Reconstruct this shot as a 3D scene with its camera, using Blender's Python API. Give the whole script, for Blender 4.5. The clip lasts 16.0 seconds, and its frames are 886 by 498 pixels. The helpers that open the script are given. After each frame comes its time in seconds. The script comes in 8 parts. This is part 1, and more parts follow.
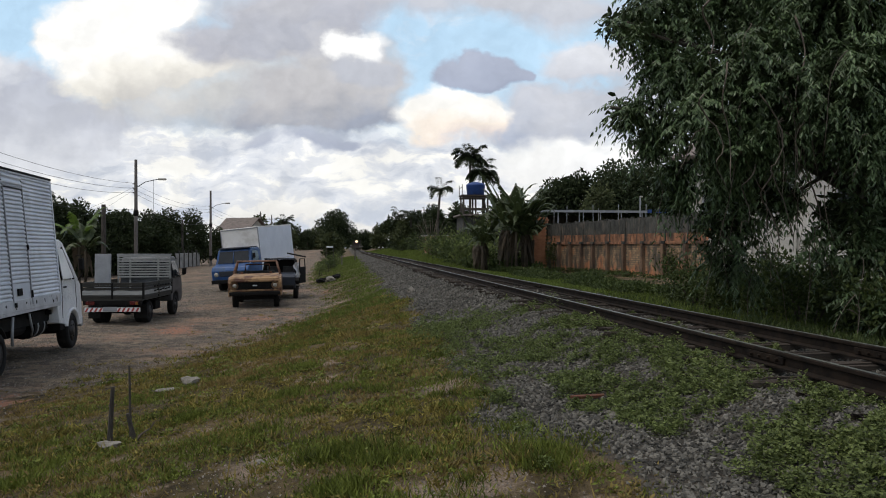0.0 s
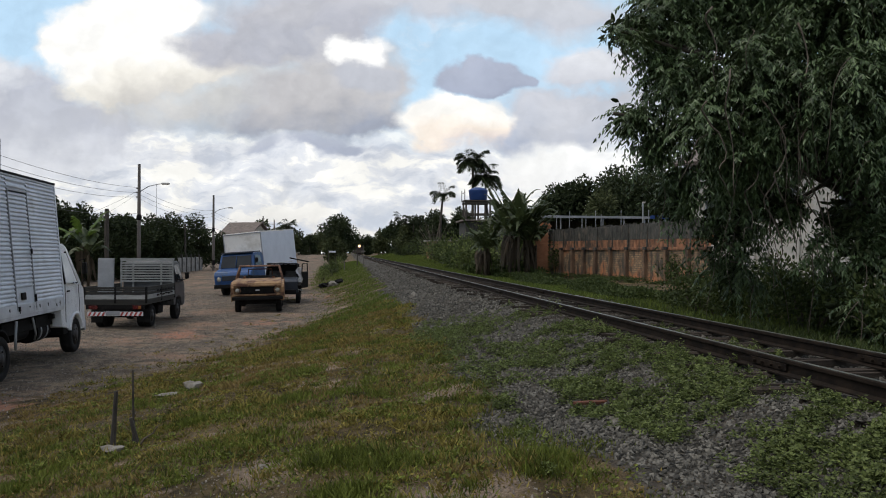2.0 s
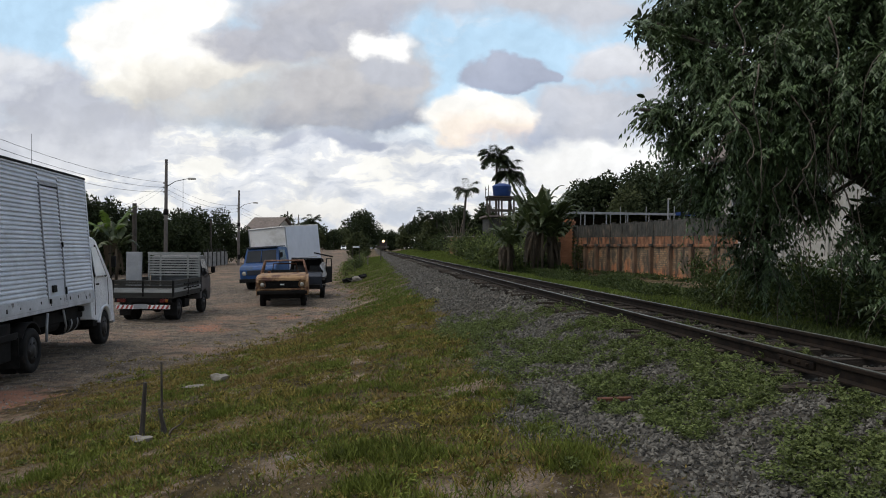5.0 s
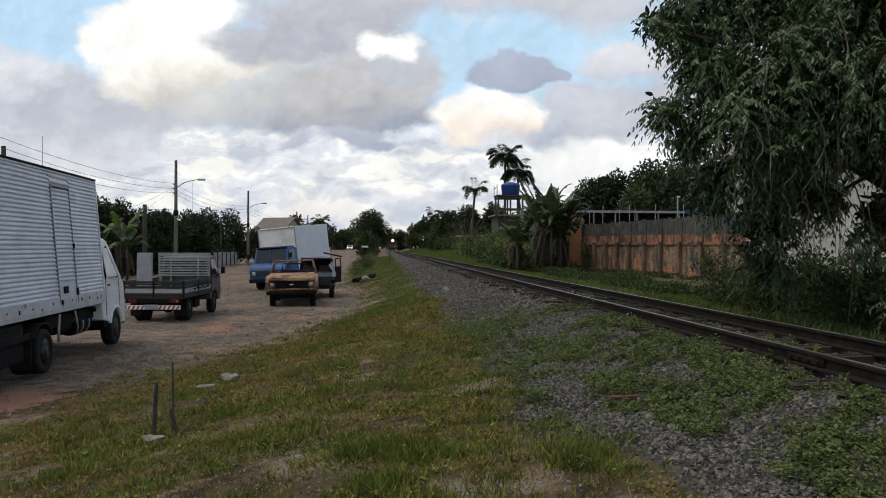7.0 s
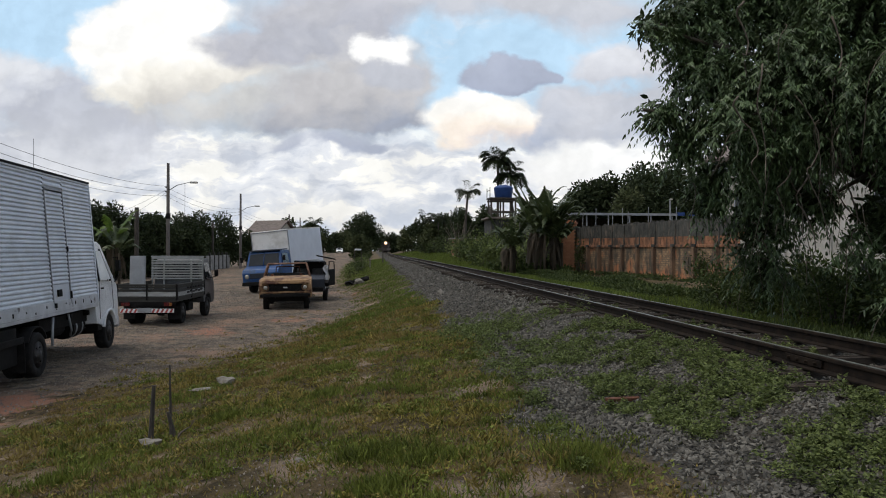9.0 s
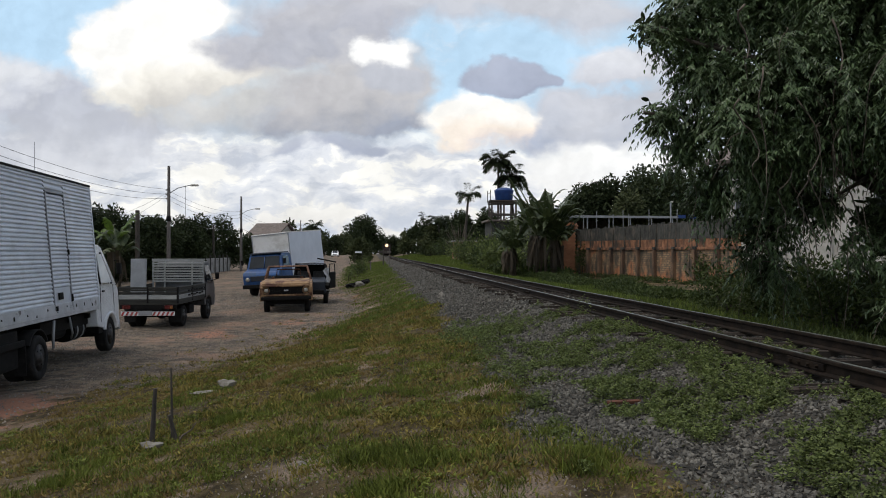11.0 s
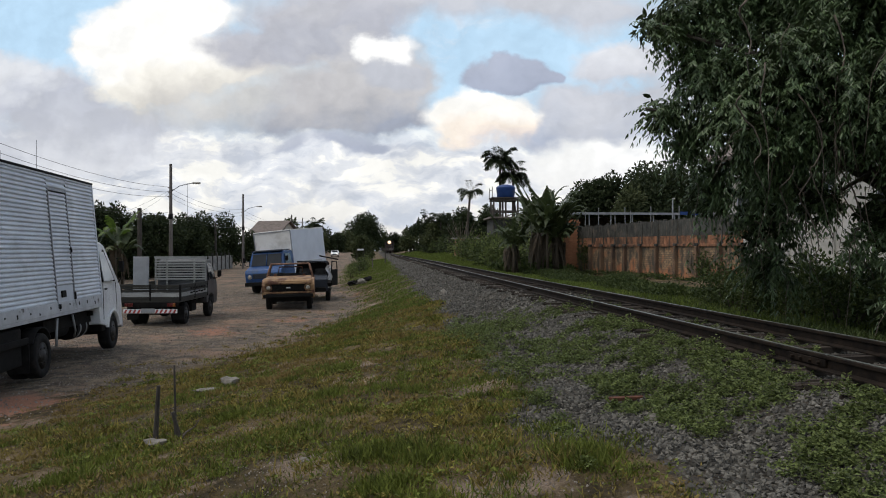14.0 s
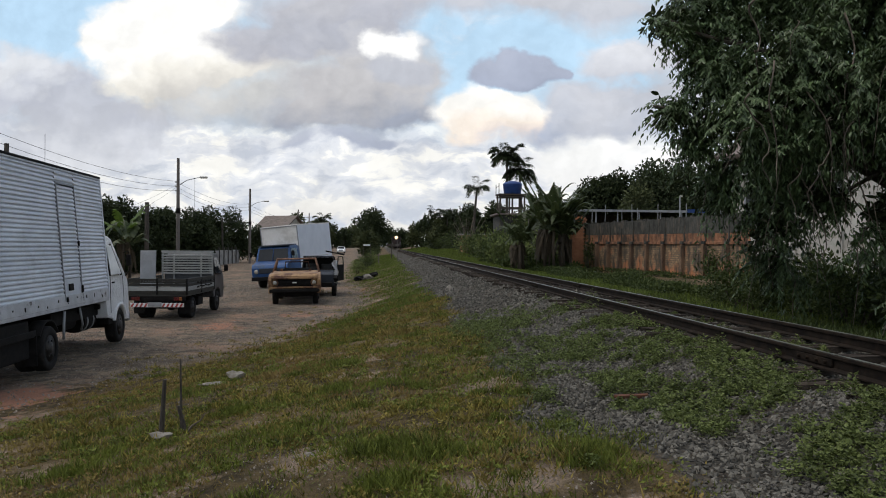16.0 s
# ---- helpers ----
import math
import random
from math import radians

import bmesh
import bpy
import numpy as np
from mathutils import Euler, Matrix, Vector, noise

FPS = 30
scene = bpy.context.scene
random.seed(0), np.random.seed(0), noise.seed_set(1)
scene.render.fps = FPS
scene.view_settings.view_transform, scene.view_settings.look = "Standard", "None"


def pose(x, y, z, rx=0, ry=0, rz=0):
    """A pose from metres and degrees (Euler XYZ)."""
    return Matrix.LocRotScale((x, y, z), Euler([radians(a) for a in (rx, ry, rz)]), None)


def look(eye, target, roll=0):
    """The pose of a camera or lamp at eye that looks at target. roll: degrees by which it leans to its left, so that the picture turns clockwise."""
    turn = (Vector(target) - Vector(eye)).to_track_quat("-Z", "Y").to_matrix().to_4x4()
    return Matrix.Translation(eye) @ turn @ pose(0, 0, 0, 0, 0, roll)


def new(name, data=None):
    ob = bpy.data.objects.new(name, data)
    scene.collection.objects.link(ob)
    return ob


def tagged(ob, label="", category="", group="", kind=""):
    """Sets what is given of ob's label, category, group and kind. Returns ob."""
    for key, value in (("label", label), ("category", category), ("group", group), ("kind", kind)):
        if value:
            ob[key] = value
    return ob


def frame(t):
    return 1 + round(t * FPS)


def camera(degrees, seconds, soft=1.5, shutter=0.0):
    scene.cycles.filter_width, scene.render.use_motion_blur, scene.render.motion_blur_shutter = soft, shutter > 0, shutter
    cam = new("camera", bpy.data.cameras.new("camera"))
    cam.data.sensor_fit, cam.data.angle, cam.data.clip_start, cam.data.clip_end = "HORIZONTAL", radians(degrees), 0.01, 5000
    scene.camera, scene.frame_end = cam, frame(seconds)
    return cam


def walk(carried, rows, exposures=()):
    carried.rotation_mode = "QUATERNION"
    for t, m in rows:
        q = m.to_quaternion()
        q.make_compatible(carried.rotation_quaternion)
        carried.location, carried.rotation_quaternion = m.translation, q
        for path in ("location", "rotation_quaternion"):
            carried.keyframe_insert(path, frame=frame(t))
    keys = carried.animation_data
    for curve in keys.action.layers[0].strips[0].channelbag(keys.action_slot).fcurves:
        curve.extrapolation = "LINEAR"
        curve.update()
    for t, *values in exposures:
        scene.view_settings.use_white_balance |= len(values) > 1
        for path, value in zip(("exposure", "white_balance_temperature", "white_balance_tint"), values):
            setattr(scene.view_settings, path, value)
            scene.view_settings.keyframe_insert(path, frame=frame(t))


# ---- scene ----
# World: x across the track (to the right), y along the track, z up. The road lies at z = 0.
cam = camera(60.3, 16.0, soft=1.0)
PATH = [
    (0.0, 0.000, 0.000, 2.250, -0.085, 0.000, -7.200),
    (0.5, -0.007, -0.009, 2.253, -0.097, 0.111, -7.203),
    (1.0, -0.006, -0.007, 2.256, -0.006, 0.087, -7.181),
    (1.5, -0.002, -0.012, 2.260, 0.265, 0.042, -7.128),
    (2.0, -0.010, -0.011, 2.254, 0.302, 0.179, -7.024),
    (2.5, -0.005, -0.007, 2.249, 0.164, 0.219, -6.200),
    (3.0, -0.008, -0.006, 2.241, 0.124, 0.491, -5.935),
    (3.5, -0.004, -0.016, 2.245, 0.091, 0.472, -5.701),
    (4.0, -0.004, -0.017, 2.248, 0.042, 0.449, -5.608),
    (6.5, -0.065, -0.062, 2.249, -0.065, 0.381, -4.645),
    (7.0, -0.024, -0.052, 2.248, -0.078, 0.198, -4.614),
    (7.5, -0.018, -0.043, 2.242, -0.138, 0.167, -4.631),
    (8.0, -0.059, -0.041, 2.241, -0.137, 0.139, -5.039),
    (8.5, -0.080, -0.054, 2.244, 0.066, 0.098, -5.169),
    (9.0, -0.079, -0.048, 2.244, 0.129, 0.111, -5.179),
    (11.5, -0.089, -0.048, 2.247, 0.346, 0.052, -5.116),
    (12.0, -0.082, -0.048, 2.243, 0.310, -0.040, -5.062),
    (12.5, -0.092, -0.056, 2.247, 0.210, -0.009, -5.062),
    (13.0, -0.091, -0.050, 2.242, 0.184, -0.032, -5.070),
    (13.5, -0.089, -0.058, 2.243, 0.151, -0.053, -5.029),
    (14.0, -0.091, -0.059, 2.244, 0.117, -0.045, -5.004),
    (14.5, -0.086, -0.049, 2.242, 0.056, -0.041, -5.000),
    (15.0, -0.088, -0.056, 2.244, -0.046, 0.037, -4.943),
    (15.5, -0.091, -0.064, 2.242, -0.160, 0.311, -4.643),
    (16.0, -0.089, -0.058, 2.247, -0.182, 0.376, -4.533),
]
walk(cam, [(t, pose(x, y, z, 90 + tilt, 0, turn) @ pose(0, 0, 0, 0, 0, lean)) for t, x, y, z, tilt, lean, turn in PATH],
     exposures=[(0.0, 0.0), (16.0, 0.0)])

# ---------------------------------------------------------------- world and sun


def srgb(r, g, b):
    return tuple(((c / 255) / 12.92 if c < 10.3 else ((c / 255 + 0.055) / 1.055) ** 2.4) for c in (r, g, b)) + (1.0,)


SUN_AZIMUTH, SUN_HEIGHT = radians(-98), radians(66)


def make_world():
    world = bpy.data.worlds.new("evening_sky")
    scene.world = world
    world.use_nodes = True
    nt = world.node_tree
    nt.nodes.clear()
    N, L = nt.nodes.new, nt.links.new

    def put(socket, value):
        if hasattr(value, "is_output"):
            L(value, socket)
        else:
            socket.default_value = value

    def vec(op, a, b=None):
        n = N("ShaderNodeVectorMath")
        n.operation = op
        put(n.inputs[0], a)
        if b is not None:
            put(n.inputs[1], b)
        return n.outputs["Value"] if op in ("DOT_PRODUCT", "LENGTH") else n.outputs[0]

    def num(op, a, b=0.0):
        n = N("ShaderNodeMath")
        n.operation = op
        put(n.inputs[0], a)
        put(n.inputs[1], b)
        return n.outputs[0]

    def fbm(v, scale, detail, rough=0.55):
        n = N("ShaderNodeTexNoise")
        put(n.inputs["Vector"], v)
        n.inputs["Scale"].default_value, n.inputs["Detail"].default_value = scale, detail
        n.inputs["Roughness"].default_value = rough
        return n

    def ramp(v, lo, hi, a=0.0, b=1.0):
        n = N("ShaderNodeMapRange")
        n.interpolation_type = "SMOOTHSTEP"
        for s, x in zip(n.inputs[:5], (v, lo, hi, a, b)):
            put(s, x)
        return n.outputs[0]

    def mix(fac, a, b):
        n = N("ShaderNodeMix")
        n.data_type = "RGBA"
        put(n.inputs[0], fac)
        put(n.inputs[6], a)
        put(n.inputs[7], b)
        return n.outputs[2]

    way = N("ShaderNodeTexCoord").outputs["Generated"]
    yaw = radians(-7.2)
    ahead = num("MAXIMUM", vec("DOT_PRODUCT", way, (-math.sin(yaw), math.cos(yaw), 0)), 0.04)
    side = num("DIVIDE", vec("DOT_PRODUCT", way, (math.cos(yaw), math.sin(yaw), 0)), ahead)
    rise = num("DIVIDE", vec("DOT_PRODUCT", way, (0, 0, 1)), ahead)
    flat = N("ShaderNodeCombineXYZ")
    L(side, flat.inputs[0]), L(rise, flat.inputs[1])
    flat = flat.outputs[0]
    stretched = vec("MULTIPLY", flat, (1.0, 1.35, 1.0))
    big = fbm(stretched, 5.0, 5, 0.5)
    fine = fbm(stretched, 16.0, 6, 0.52)
    w1 = vec("SCALE", vec("SUBTRACT", big.outputs["Color"], (0.5, 0.5, 0.5)))
    w1.node.inputs["Scale"].default_value = 0.075
    w2 = vec("SCALE", vec("SUBTRACT", fine.outputs["Color"], (0.5, 0.5, 0.5)))
    w2.node.inputs["Scale"].default_value = 0.05
    warped = vec("ADD", vec("ADD", flat, w1), w2)

    sky = N("ShaderNodeTexSky")
    sky.sky_type, sky.sun_disc = "NISHITA", False
    sky.sun_elevation, sky.sun_rotation = SUN_HEIGHT, SUN_AZIMUTH
    blue = N("ShaderNodeBackground")
    L(sky.outputs[0], blue.inputs[0])
    blue.inputs[1].default_value = 0.135

    # a thin bright haze over the blue, then a mottled low bank, then the named masses
    colour = mix(ramp(fbm(way, 5.0, 5, 0.6).outputs[0], 0.35, 0.7), srgb(176, 180, 190), srgb(240, 240, 238))
    cover = ramp(fbm(way, 2.4, 6, 0.6).outputs[0], 0.40, 0.62)
    front = ramp(vec("DOT_PRODUCT", way, (-math.sin(yaw), math.cos(yaw), 0)), 0.05, 0.2)
    inside = num("MULTIPLY", num("MULTIPLY", ramp(num("ABSOLUTE", side), 0.75, 0.95, 1.0, 0.0), ramp(rise, 0.42, 0.55, 1.0, 0.0)), front)
    cover = num("MULTIPLY", cover, num("SUBTRACT", 1.0, inside))
    haze = num("MULTIPLY", inside, 0.9)
    wisp = fbm(vec("MULTIPLY", warped, (1.0, 2.2, 1.0)), 6.0, 8, 0.6)
    colour = mix(haze, colour, mix(ramp(wisp.outputs[0], 0.52, 0.72), srgb(192, 226, 251), srgb(236, 243, 250)))
    cover = num("MAXIMUM", cover, haze)
    streak = fbm(vec("MULTIPLY", vec("ADD", flat, w2), (1.0, 2.7, 1.0)), 12.0, 7, 0.55)
    bank = mix(ramp(streak.outputs[0], 0.36, 0.50), srgb(198, 203, 214), srgb(226, 228, 233))
    bank = mix(ramp(streak.outputs[0], 0.49, 0.58), bank, srgb(255, 253, 247))
    bank = mix(ramp(rise, 0.085, 0.03, 0.0, 0.7), bank, mix(ramp(streak.outputs[0], 0.42, 0.56), srgb(196, 203, 216), srgb(226, 224, 222)))
    up2 = vec("DOT_PRODUCT", warped, (0.0, 1.0, 0.0))
    a = num("MULTIPLY", ramp(num("ADD", up2, num("MULTIPLY", side, 0.06)), 0.19, 0.125, 0.0, 0.97), front)
    colour = mix(a, colour, bank)
    cover = num("MAXIMUM", cover, a)
    # billows: the same noise a little towards the light gives each puff a bright and a dull side
    billow = fbm(warped, 11.0, 6, 0.5)
    lee = fbm(vec("ADD", warped, (-0.008, 0.012, 0.0)), 11.0, 6, 0.5)
    puff = num("SUBTRACT", billow.outputs[0], lee.outputs[0])
    fray = num("SUBTRACT", fbm(flat, 26.0, 8, 0.58).outputs[0], 0.5)
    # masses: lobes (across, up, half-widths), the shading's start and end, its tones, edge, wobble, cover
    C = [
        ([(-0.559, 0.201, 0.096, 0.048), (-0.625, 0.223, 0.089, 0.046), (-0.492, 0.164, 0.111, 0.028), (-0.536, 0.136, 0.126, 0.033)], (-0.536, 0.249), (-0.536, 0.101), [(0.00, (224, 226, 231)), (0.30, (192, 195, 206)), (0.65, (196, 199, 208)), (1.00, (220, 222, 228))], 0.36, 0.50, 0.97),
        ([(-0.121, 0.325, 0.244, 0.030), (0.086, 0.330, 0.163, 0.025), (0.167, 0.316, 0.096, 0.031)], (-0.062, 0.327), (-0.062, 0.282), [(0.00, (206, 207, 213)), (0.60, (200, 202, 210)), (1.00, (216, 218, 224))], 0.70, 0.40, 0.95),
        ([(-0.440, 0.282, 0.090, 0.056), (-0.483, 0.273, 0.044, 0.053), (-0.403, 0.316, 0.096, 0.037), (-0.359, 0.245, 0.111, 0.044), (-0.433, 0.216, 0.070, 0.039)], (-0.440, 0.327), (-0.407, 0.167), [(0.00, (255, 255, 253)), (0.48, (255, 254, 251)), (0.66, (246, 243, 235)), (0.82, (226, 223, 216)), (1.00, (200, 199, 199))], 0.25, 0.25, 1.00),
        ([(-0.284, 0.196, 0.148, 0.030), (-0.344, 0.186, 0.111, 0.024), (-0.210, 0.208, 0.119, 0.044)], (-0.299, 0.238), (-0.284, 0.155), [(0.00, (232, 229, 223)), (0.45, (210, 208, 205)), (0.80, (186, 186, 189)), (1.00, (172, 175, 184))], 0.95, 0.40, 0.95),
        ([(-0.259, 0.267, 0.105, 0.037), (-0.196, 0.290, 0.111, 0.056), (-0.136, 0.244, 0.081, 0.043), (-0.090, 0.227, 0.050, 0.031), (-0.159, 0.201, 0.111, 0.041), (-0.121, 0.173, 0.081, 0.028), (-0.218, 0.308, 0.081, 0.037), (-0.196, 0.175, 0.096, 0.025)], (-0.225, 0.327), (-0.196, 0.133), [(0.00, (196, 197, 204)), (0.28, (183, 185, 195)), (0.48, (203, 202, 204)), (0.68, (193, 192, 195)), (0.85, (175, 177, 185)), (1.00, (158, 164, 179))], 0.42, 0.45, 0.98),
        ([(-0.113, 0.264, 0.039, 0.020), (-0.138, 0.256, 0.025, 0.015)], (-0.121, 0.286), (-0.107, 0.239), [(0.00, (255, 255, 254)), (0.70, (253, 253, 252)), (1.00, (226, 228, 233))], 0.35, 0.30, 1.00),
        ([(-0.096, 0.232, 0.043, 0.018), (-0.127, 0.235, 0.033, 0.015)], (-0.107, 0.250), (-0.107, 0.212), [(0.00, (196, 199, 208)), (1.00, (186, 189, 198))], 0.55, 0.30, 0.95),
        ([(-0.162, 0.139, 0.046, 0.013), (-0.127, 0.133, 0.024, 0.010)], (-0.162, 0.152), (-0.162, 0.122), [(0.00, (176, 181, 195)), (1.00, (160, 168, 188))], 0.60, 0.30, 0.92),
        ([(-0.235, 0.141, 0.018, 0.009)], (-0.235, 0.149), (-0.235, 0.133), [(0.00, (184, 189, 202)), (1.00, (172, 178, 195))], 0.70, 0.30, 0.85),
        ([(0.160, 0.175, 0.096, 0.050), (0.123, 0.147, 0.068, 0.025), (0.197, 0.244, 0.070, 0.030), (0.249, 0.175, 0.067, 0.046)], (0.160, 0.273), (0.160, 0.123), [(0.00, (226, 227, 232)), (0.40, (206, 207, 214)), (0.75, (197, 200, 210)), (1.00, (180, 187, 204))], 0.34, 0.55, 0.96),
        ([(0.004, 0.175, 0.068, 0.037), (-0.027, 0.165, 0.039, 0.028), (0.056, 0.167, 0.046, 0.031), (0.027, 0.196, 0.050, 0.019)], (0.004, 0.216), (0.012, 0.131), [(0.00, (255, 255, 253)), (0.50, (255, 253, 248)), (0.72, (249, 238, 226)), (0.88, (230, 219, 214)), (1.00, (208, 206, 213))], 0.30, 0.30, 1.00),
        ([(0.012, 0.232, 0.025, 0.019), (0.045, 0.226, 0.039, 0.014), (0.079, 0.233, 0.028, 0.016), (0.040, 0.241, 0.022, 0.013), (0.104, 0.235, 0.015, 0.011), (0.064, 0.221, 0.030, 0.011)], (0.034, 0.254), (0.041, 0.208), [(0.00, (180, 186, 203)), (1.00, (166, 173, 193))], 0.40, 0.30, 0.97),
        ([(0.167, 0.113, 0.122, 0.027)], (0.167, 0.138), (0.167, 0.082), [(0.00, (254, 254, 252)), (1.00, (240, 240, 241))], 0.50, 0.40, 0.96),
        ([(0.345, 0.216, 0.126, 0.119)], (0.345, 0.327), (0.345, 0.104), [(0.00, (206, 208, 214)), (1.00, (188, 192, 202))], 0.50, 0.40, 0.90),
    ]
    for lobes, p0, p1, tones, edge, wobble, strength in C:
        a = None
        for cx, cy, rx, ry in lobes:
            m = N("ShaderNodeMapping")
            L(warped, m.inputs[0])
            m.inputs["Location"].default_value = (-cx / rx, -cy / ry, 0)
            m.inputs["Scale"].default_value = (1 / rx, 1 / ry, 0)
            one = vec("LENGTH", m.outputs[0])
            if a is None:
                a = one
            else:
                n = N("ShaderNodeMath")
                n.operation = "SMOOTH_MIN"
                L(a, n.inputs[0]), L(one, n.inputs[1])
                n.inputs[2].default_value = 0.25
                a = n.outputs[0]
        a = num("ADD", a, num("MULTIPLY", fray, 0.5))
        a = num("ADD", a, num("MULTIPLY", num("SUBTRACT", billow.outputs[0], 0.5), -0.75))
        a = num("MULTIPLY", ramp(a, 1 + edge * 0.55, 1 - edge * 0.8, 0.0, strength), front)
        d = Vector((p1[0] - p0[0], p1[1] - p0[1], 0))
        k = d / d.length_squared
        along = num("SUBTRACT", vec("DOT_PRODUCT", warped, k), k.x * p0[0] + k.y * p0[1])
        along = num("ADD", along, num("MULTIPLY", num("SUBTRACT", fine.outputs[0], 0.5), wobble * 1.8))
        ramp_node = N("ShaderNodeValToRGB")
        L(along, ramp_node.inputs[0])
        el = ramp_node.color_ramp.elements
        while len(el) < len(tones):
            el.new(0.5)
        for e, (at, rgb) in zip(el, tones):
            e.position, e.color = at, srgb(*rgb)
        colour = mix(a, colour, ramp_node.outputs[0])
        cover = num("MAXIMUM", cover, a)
    # fine relief inside the clouds
    relief = fbm(flat, 11.0, 7, 0.52)
    k = num("ADD", ramp(relief.outputs[0], 0.36, 0.64, 0.97, 1.04), ramp(puff, -0.12, 0.12, 0.07, -0.07))
    # overhead and towards the sun, behind the viewer, the cloud is thinner and brighter
    up = ramp(vec("DOT_PRODUCT", way, (0, 0, 1)), 0.40, 0.75, 1.0, 1.3)
    k = num("MULTIPLY", k, up)
    lit = vec("SCALE", colour)
    L(k, lit.node.inputs["Scale"])
    cloud = N("ShaderNodeBackground")
    L(lit, cloud.inputs[0])
    cloud.inputs[1].default_value = 1.04
    both = N("ShaderNodeMixShader")
    L(cover, both.inputs[0]), L(blue.outputs[0], both.inputs[1]), L(cloud.outputs[0], both.inputs[2])
    out = N("ShaderNodeOutputWorld")
    L(both.outputs[0], out.inputs[0])


make_world()
sun = new("sun", bpy.data.lights.new("sun", "SUN"))
sun.data.energy, sun.data.angle, sun.data.color = 1.5, radians(40), (1.0, 0.93, 0.84)
sun.matrix_world = look((-math.sin(-SUN_AZIMUTH) * 50, math.cos(SUN_AZIMUTH) * 50, math.tan(SUN_HEIGHT) * 50), (0, 0, 0))

# ---------------------------------------------------------------- materials


def mat(name, dark, light, scale=6.0, rough=0.8, metal=0.0, bump=0.25, fine=60.0, stain=None, stain_scale=1.2,
        stain_at=(0.52, 0.66), stretch=(1, 1, 1), island=0.0, spec=0.4, translucent=0.0, per_object=0.0):
    """Two tones mixed by broad noise and fine grain, an optional third tone in patches, and a fine relief."""
    m = bpy.data.materials.new(name)
    m.use_nodes = True
    nt = m.node_tree
    N, L = nt.nodes.new, nt.links.new
    b = nt.nodes["Principled BSDF"]
    co = N("ShaderNodeTexCoord").outputs["Object"]
    mp = N("ShaderNodeMapping")
    L(co, mp.inputs[0])
    mp.inputs["Scale"].default_value = stretch
    co = mp.outputs[0]

    def noise_at(s, d=6):
        n = N("ShaderNodeTexNoise")
        L(co, n.inputs["Vector"])
        n.inputs["Scale"].default_value, n.inputs["Detail"].default_value, n.inputs["Roughness"].default_value = s, d, 0.6
        return n.outputs[0]

    def ramped(v, lo, hi, a=0.0, c=1.0):
        n = N("ShaderNodeMapRange")
        L(v, n.inputs[0])
        for s, x in zip(n.inputs[1:5], (lo, hi, a, c)):
            s.default_value = x
        return n.outputs[0]

    def mixed(fac, a, c):
        n = N("ShaderNodeMix")
        n.data_type = "RGBA"
        for s, x in ((n.inputs[0], fac), (n.inputs[6], a), (n.inputs[7], c)):
            if hasattr(x, "is_output"):
                L(x, s)
            else:
                s.default_value = x
        return n.outputs[2]

    broad, grain = noise_at(scale), noise_at(fine, 4)
    add = N("ShaderNodeMath")
    add.operation = "MULTIPLY_ADD"
    L(broad, add.inputs[0])
    add.inputs[1].default_value = 0.65
    half = N("ShaderNodeMath")
    half.operation = "MULTIPLY"
    L(grain, half.inputs[0])
    half.inputs[1].default_value = 0.35
    L(half.outputs[0], add.inputs[2])
    tone = ramped(add.outputs[0], 0.36, 0.64)
    if island or per_object:
        if island:
            r = N("ShaderNodeNewGeometry").outputs["Random Per Island"]
        else:
            r = N("ShaderNodeObjectInfo").outputs["Random"]
        k = island or per_object
        s = N("ShaderNodeMath")
        s.operation = "MULTIPLY"
        L(tone, s.inputs[0])
        s.inputs[1].default_value = 1 - k
        s2 = N("ShaderNodeMath")
        s2.operation = "MULTIPLY_ADD"
        L(r, s2.inputs[0])
        s2.inputs[1].default_value = k
        L(s.outputs[0], s2.inputs[2])
        tone = s2.outputs[0]
    c = mixed(tone, (*dark, 1), (*light, 1))
    if stain:
        c = mixed(ramped(noise_at(stain_scale, 8), *stain_at), c, (*stain, 1))
    L(c, b.inputs["Base Color"])
    L(ramped(grain, 0.3, 0.7, max(rough - 0.1, 0.03), min(rough + 0.1, 1)), b.inputs["Roughness"])
    b.inputs["Metallic"].default_value = metal
    b.inputs["Specular IOR Level"].default_value = spec
    if bump:
        bp = N("ShaderNodeBump")
        bp.inputs["Strength"].default_value, bp.inputs["Distance"].default_value = bump, 0.02
        L(add.outputs[0], bp.inputs["Height"])
        L(bp.outputs[0], b.inputs["Normal"])
    if translucent:
        tr = N("ShaderNodeBsdfTranslucent")
        L(c, tr.inputs[0])
        ms = N("ShaderNodeMixShader")
        ms.inputs[0].default_value = translucent
        L(b.outputs[0], ms.inputs[1]), L(tr.outputs[0], ms.inputs[2])
        L(ms.outputs[0], nt.nodes["Material Output"].inputs[0])
    return m


def glass_mat(name, tint=(0.6, 0.68, 0.7)):
    m = bpy.data.materials.new(name)
    m.use_nodes = True
    b = m.node_tree.nodes["Principled BSDF"]
    b.inputs["Base Color"].default_value = (*tint, 1)
    b.inputs["Roughness"].default_value = 0.04
    b.inputs["Transmission Weight"].default_value = 0.9
    b.inputs["IOR"].default_value = 1.15
    b.inputs["Specular IOR Level"].default_value = 0.9
    return m


def glow_mat(name, colour, strength):
    m = bpy.data.materials.new(name)
    m.use_nodes = True
    b = m.node_tree.nodes["Principled BSDF"]
    b.inputs["Emission Color"].default_value = (*colour, 1)
    b.inputs["Emission Strength"].default_value = strength
    return m


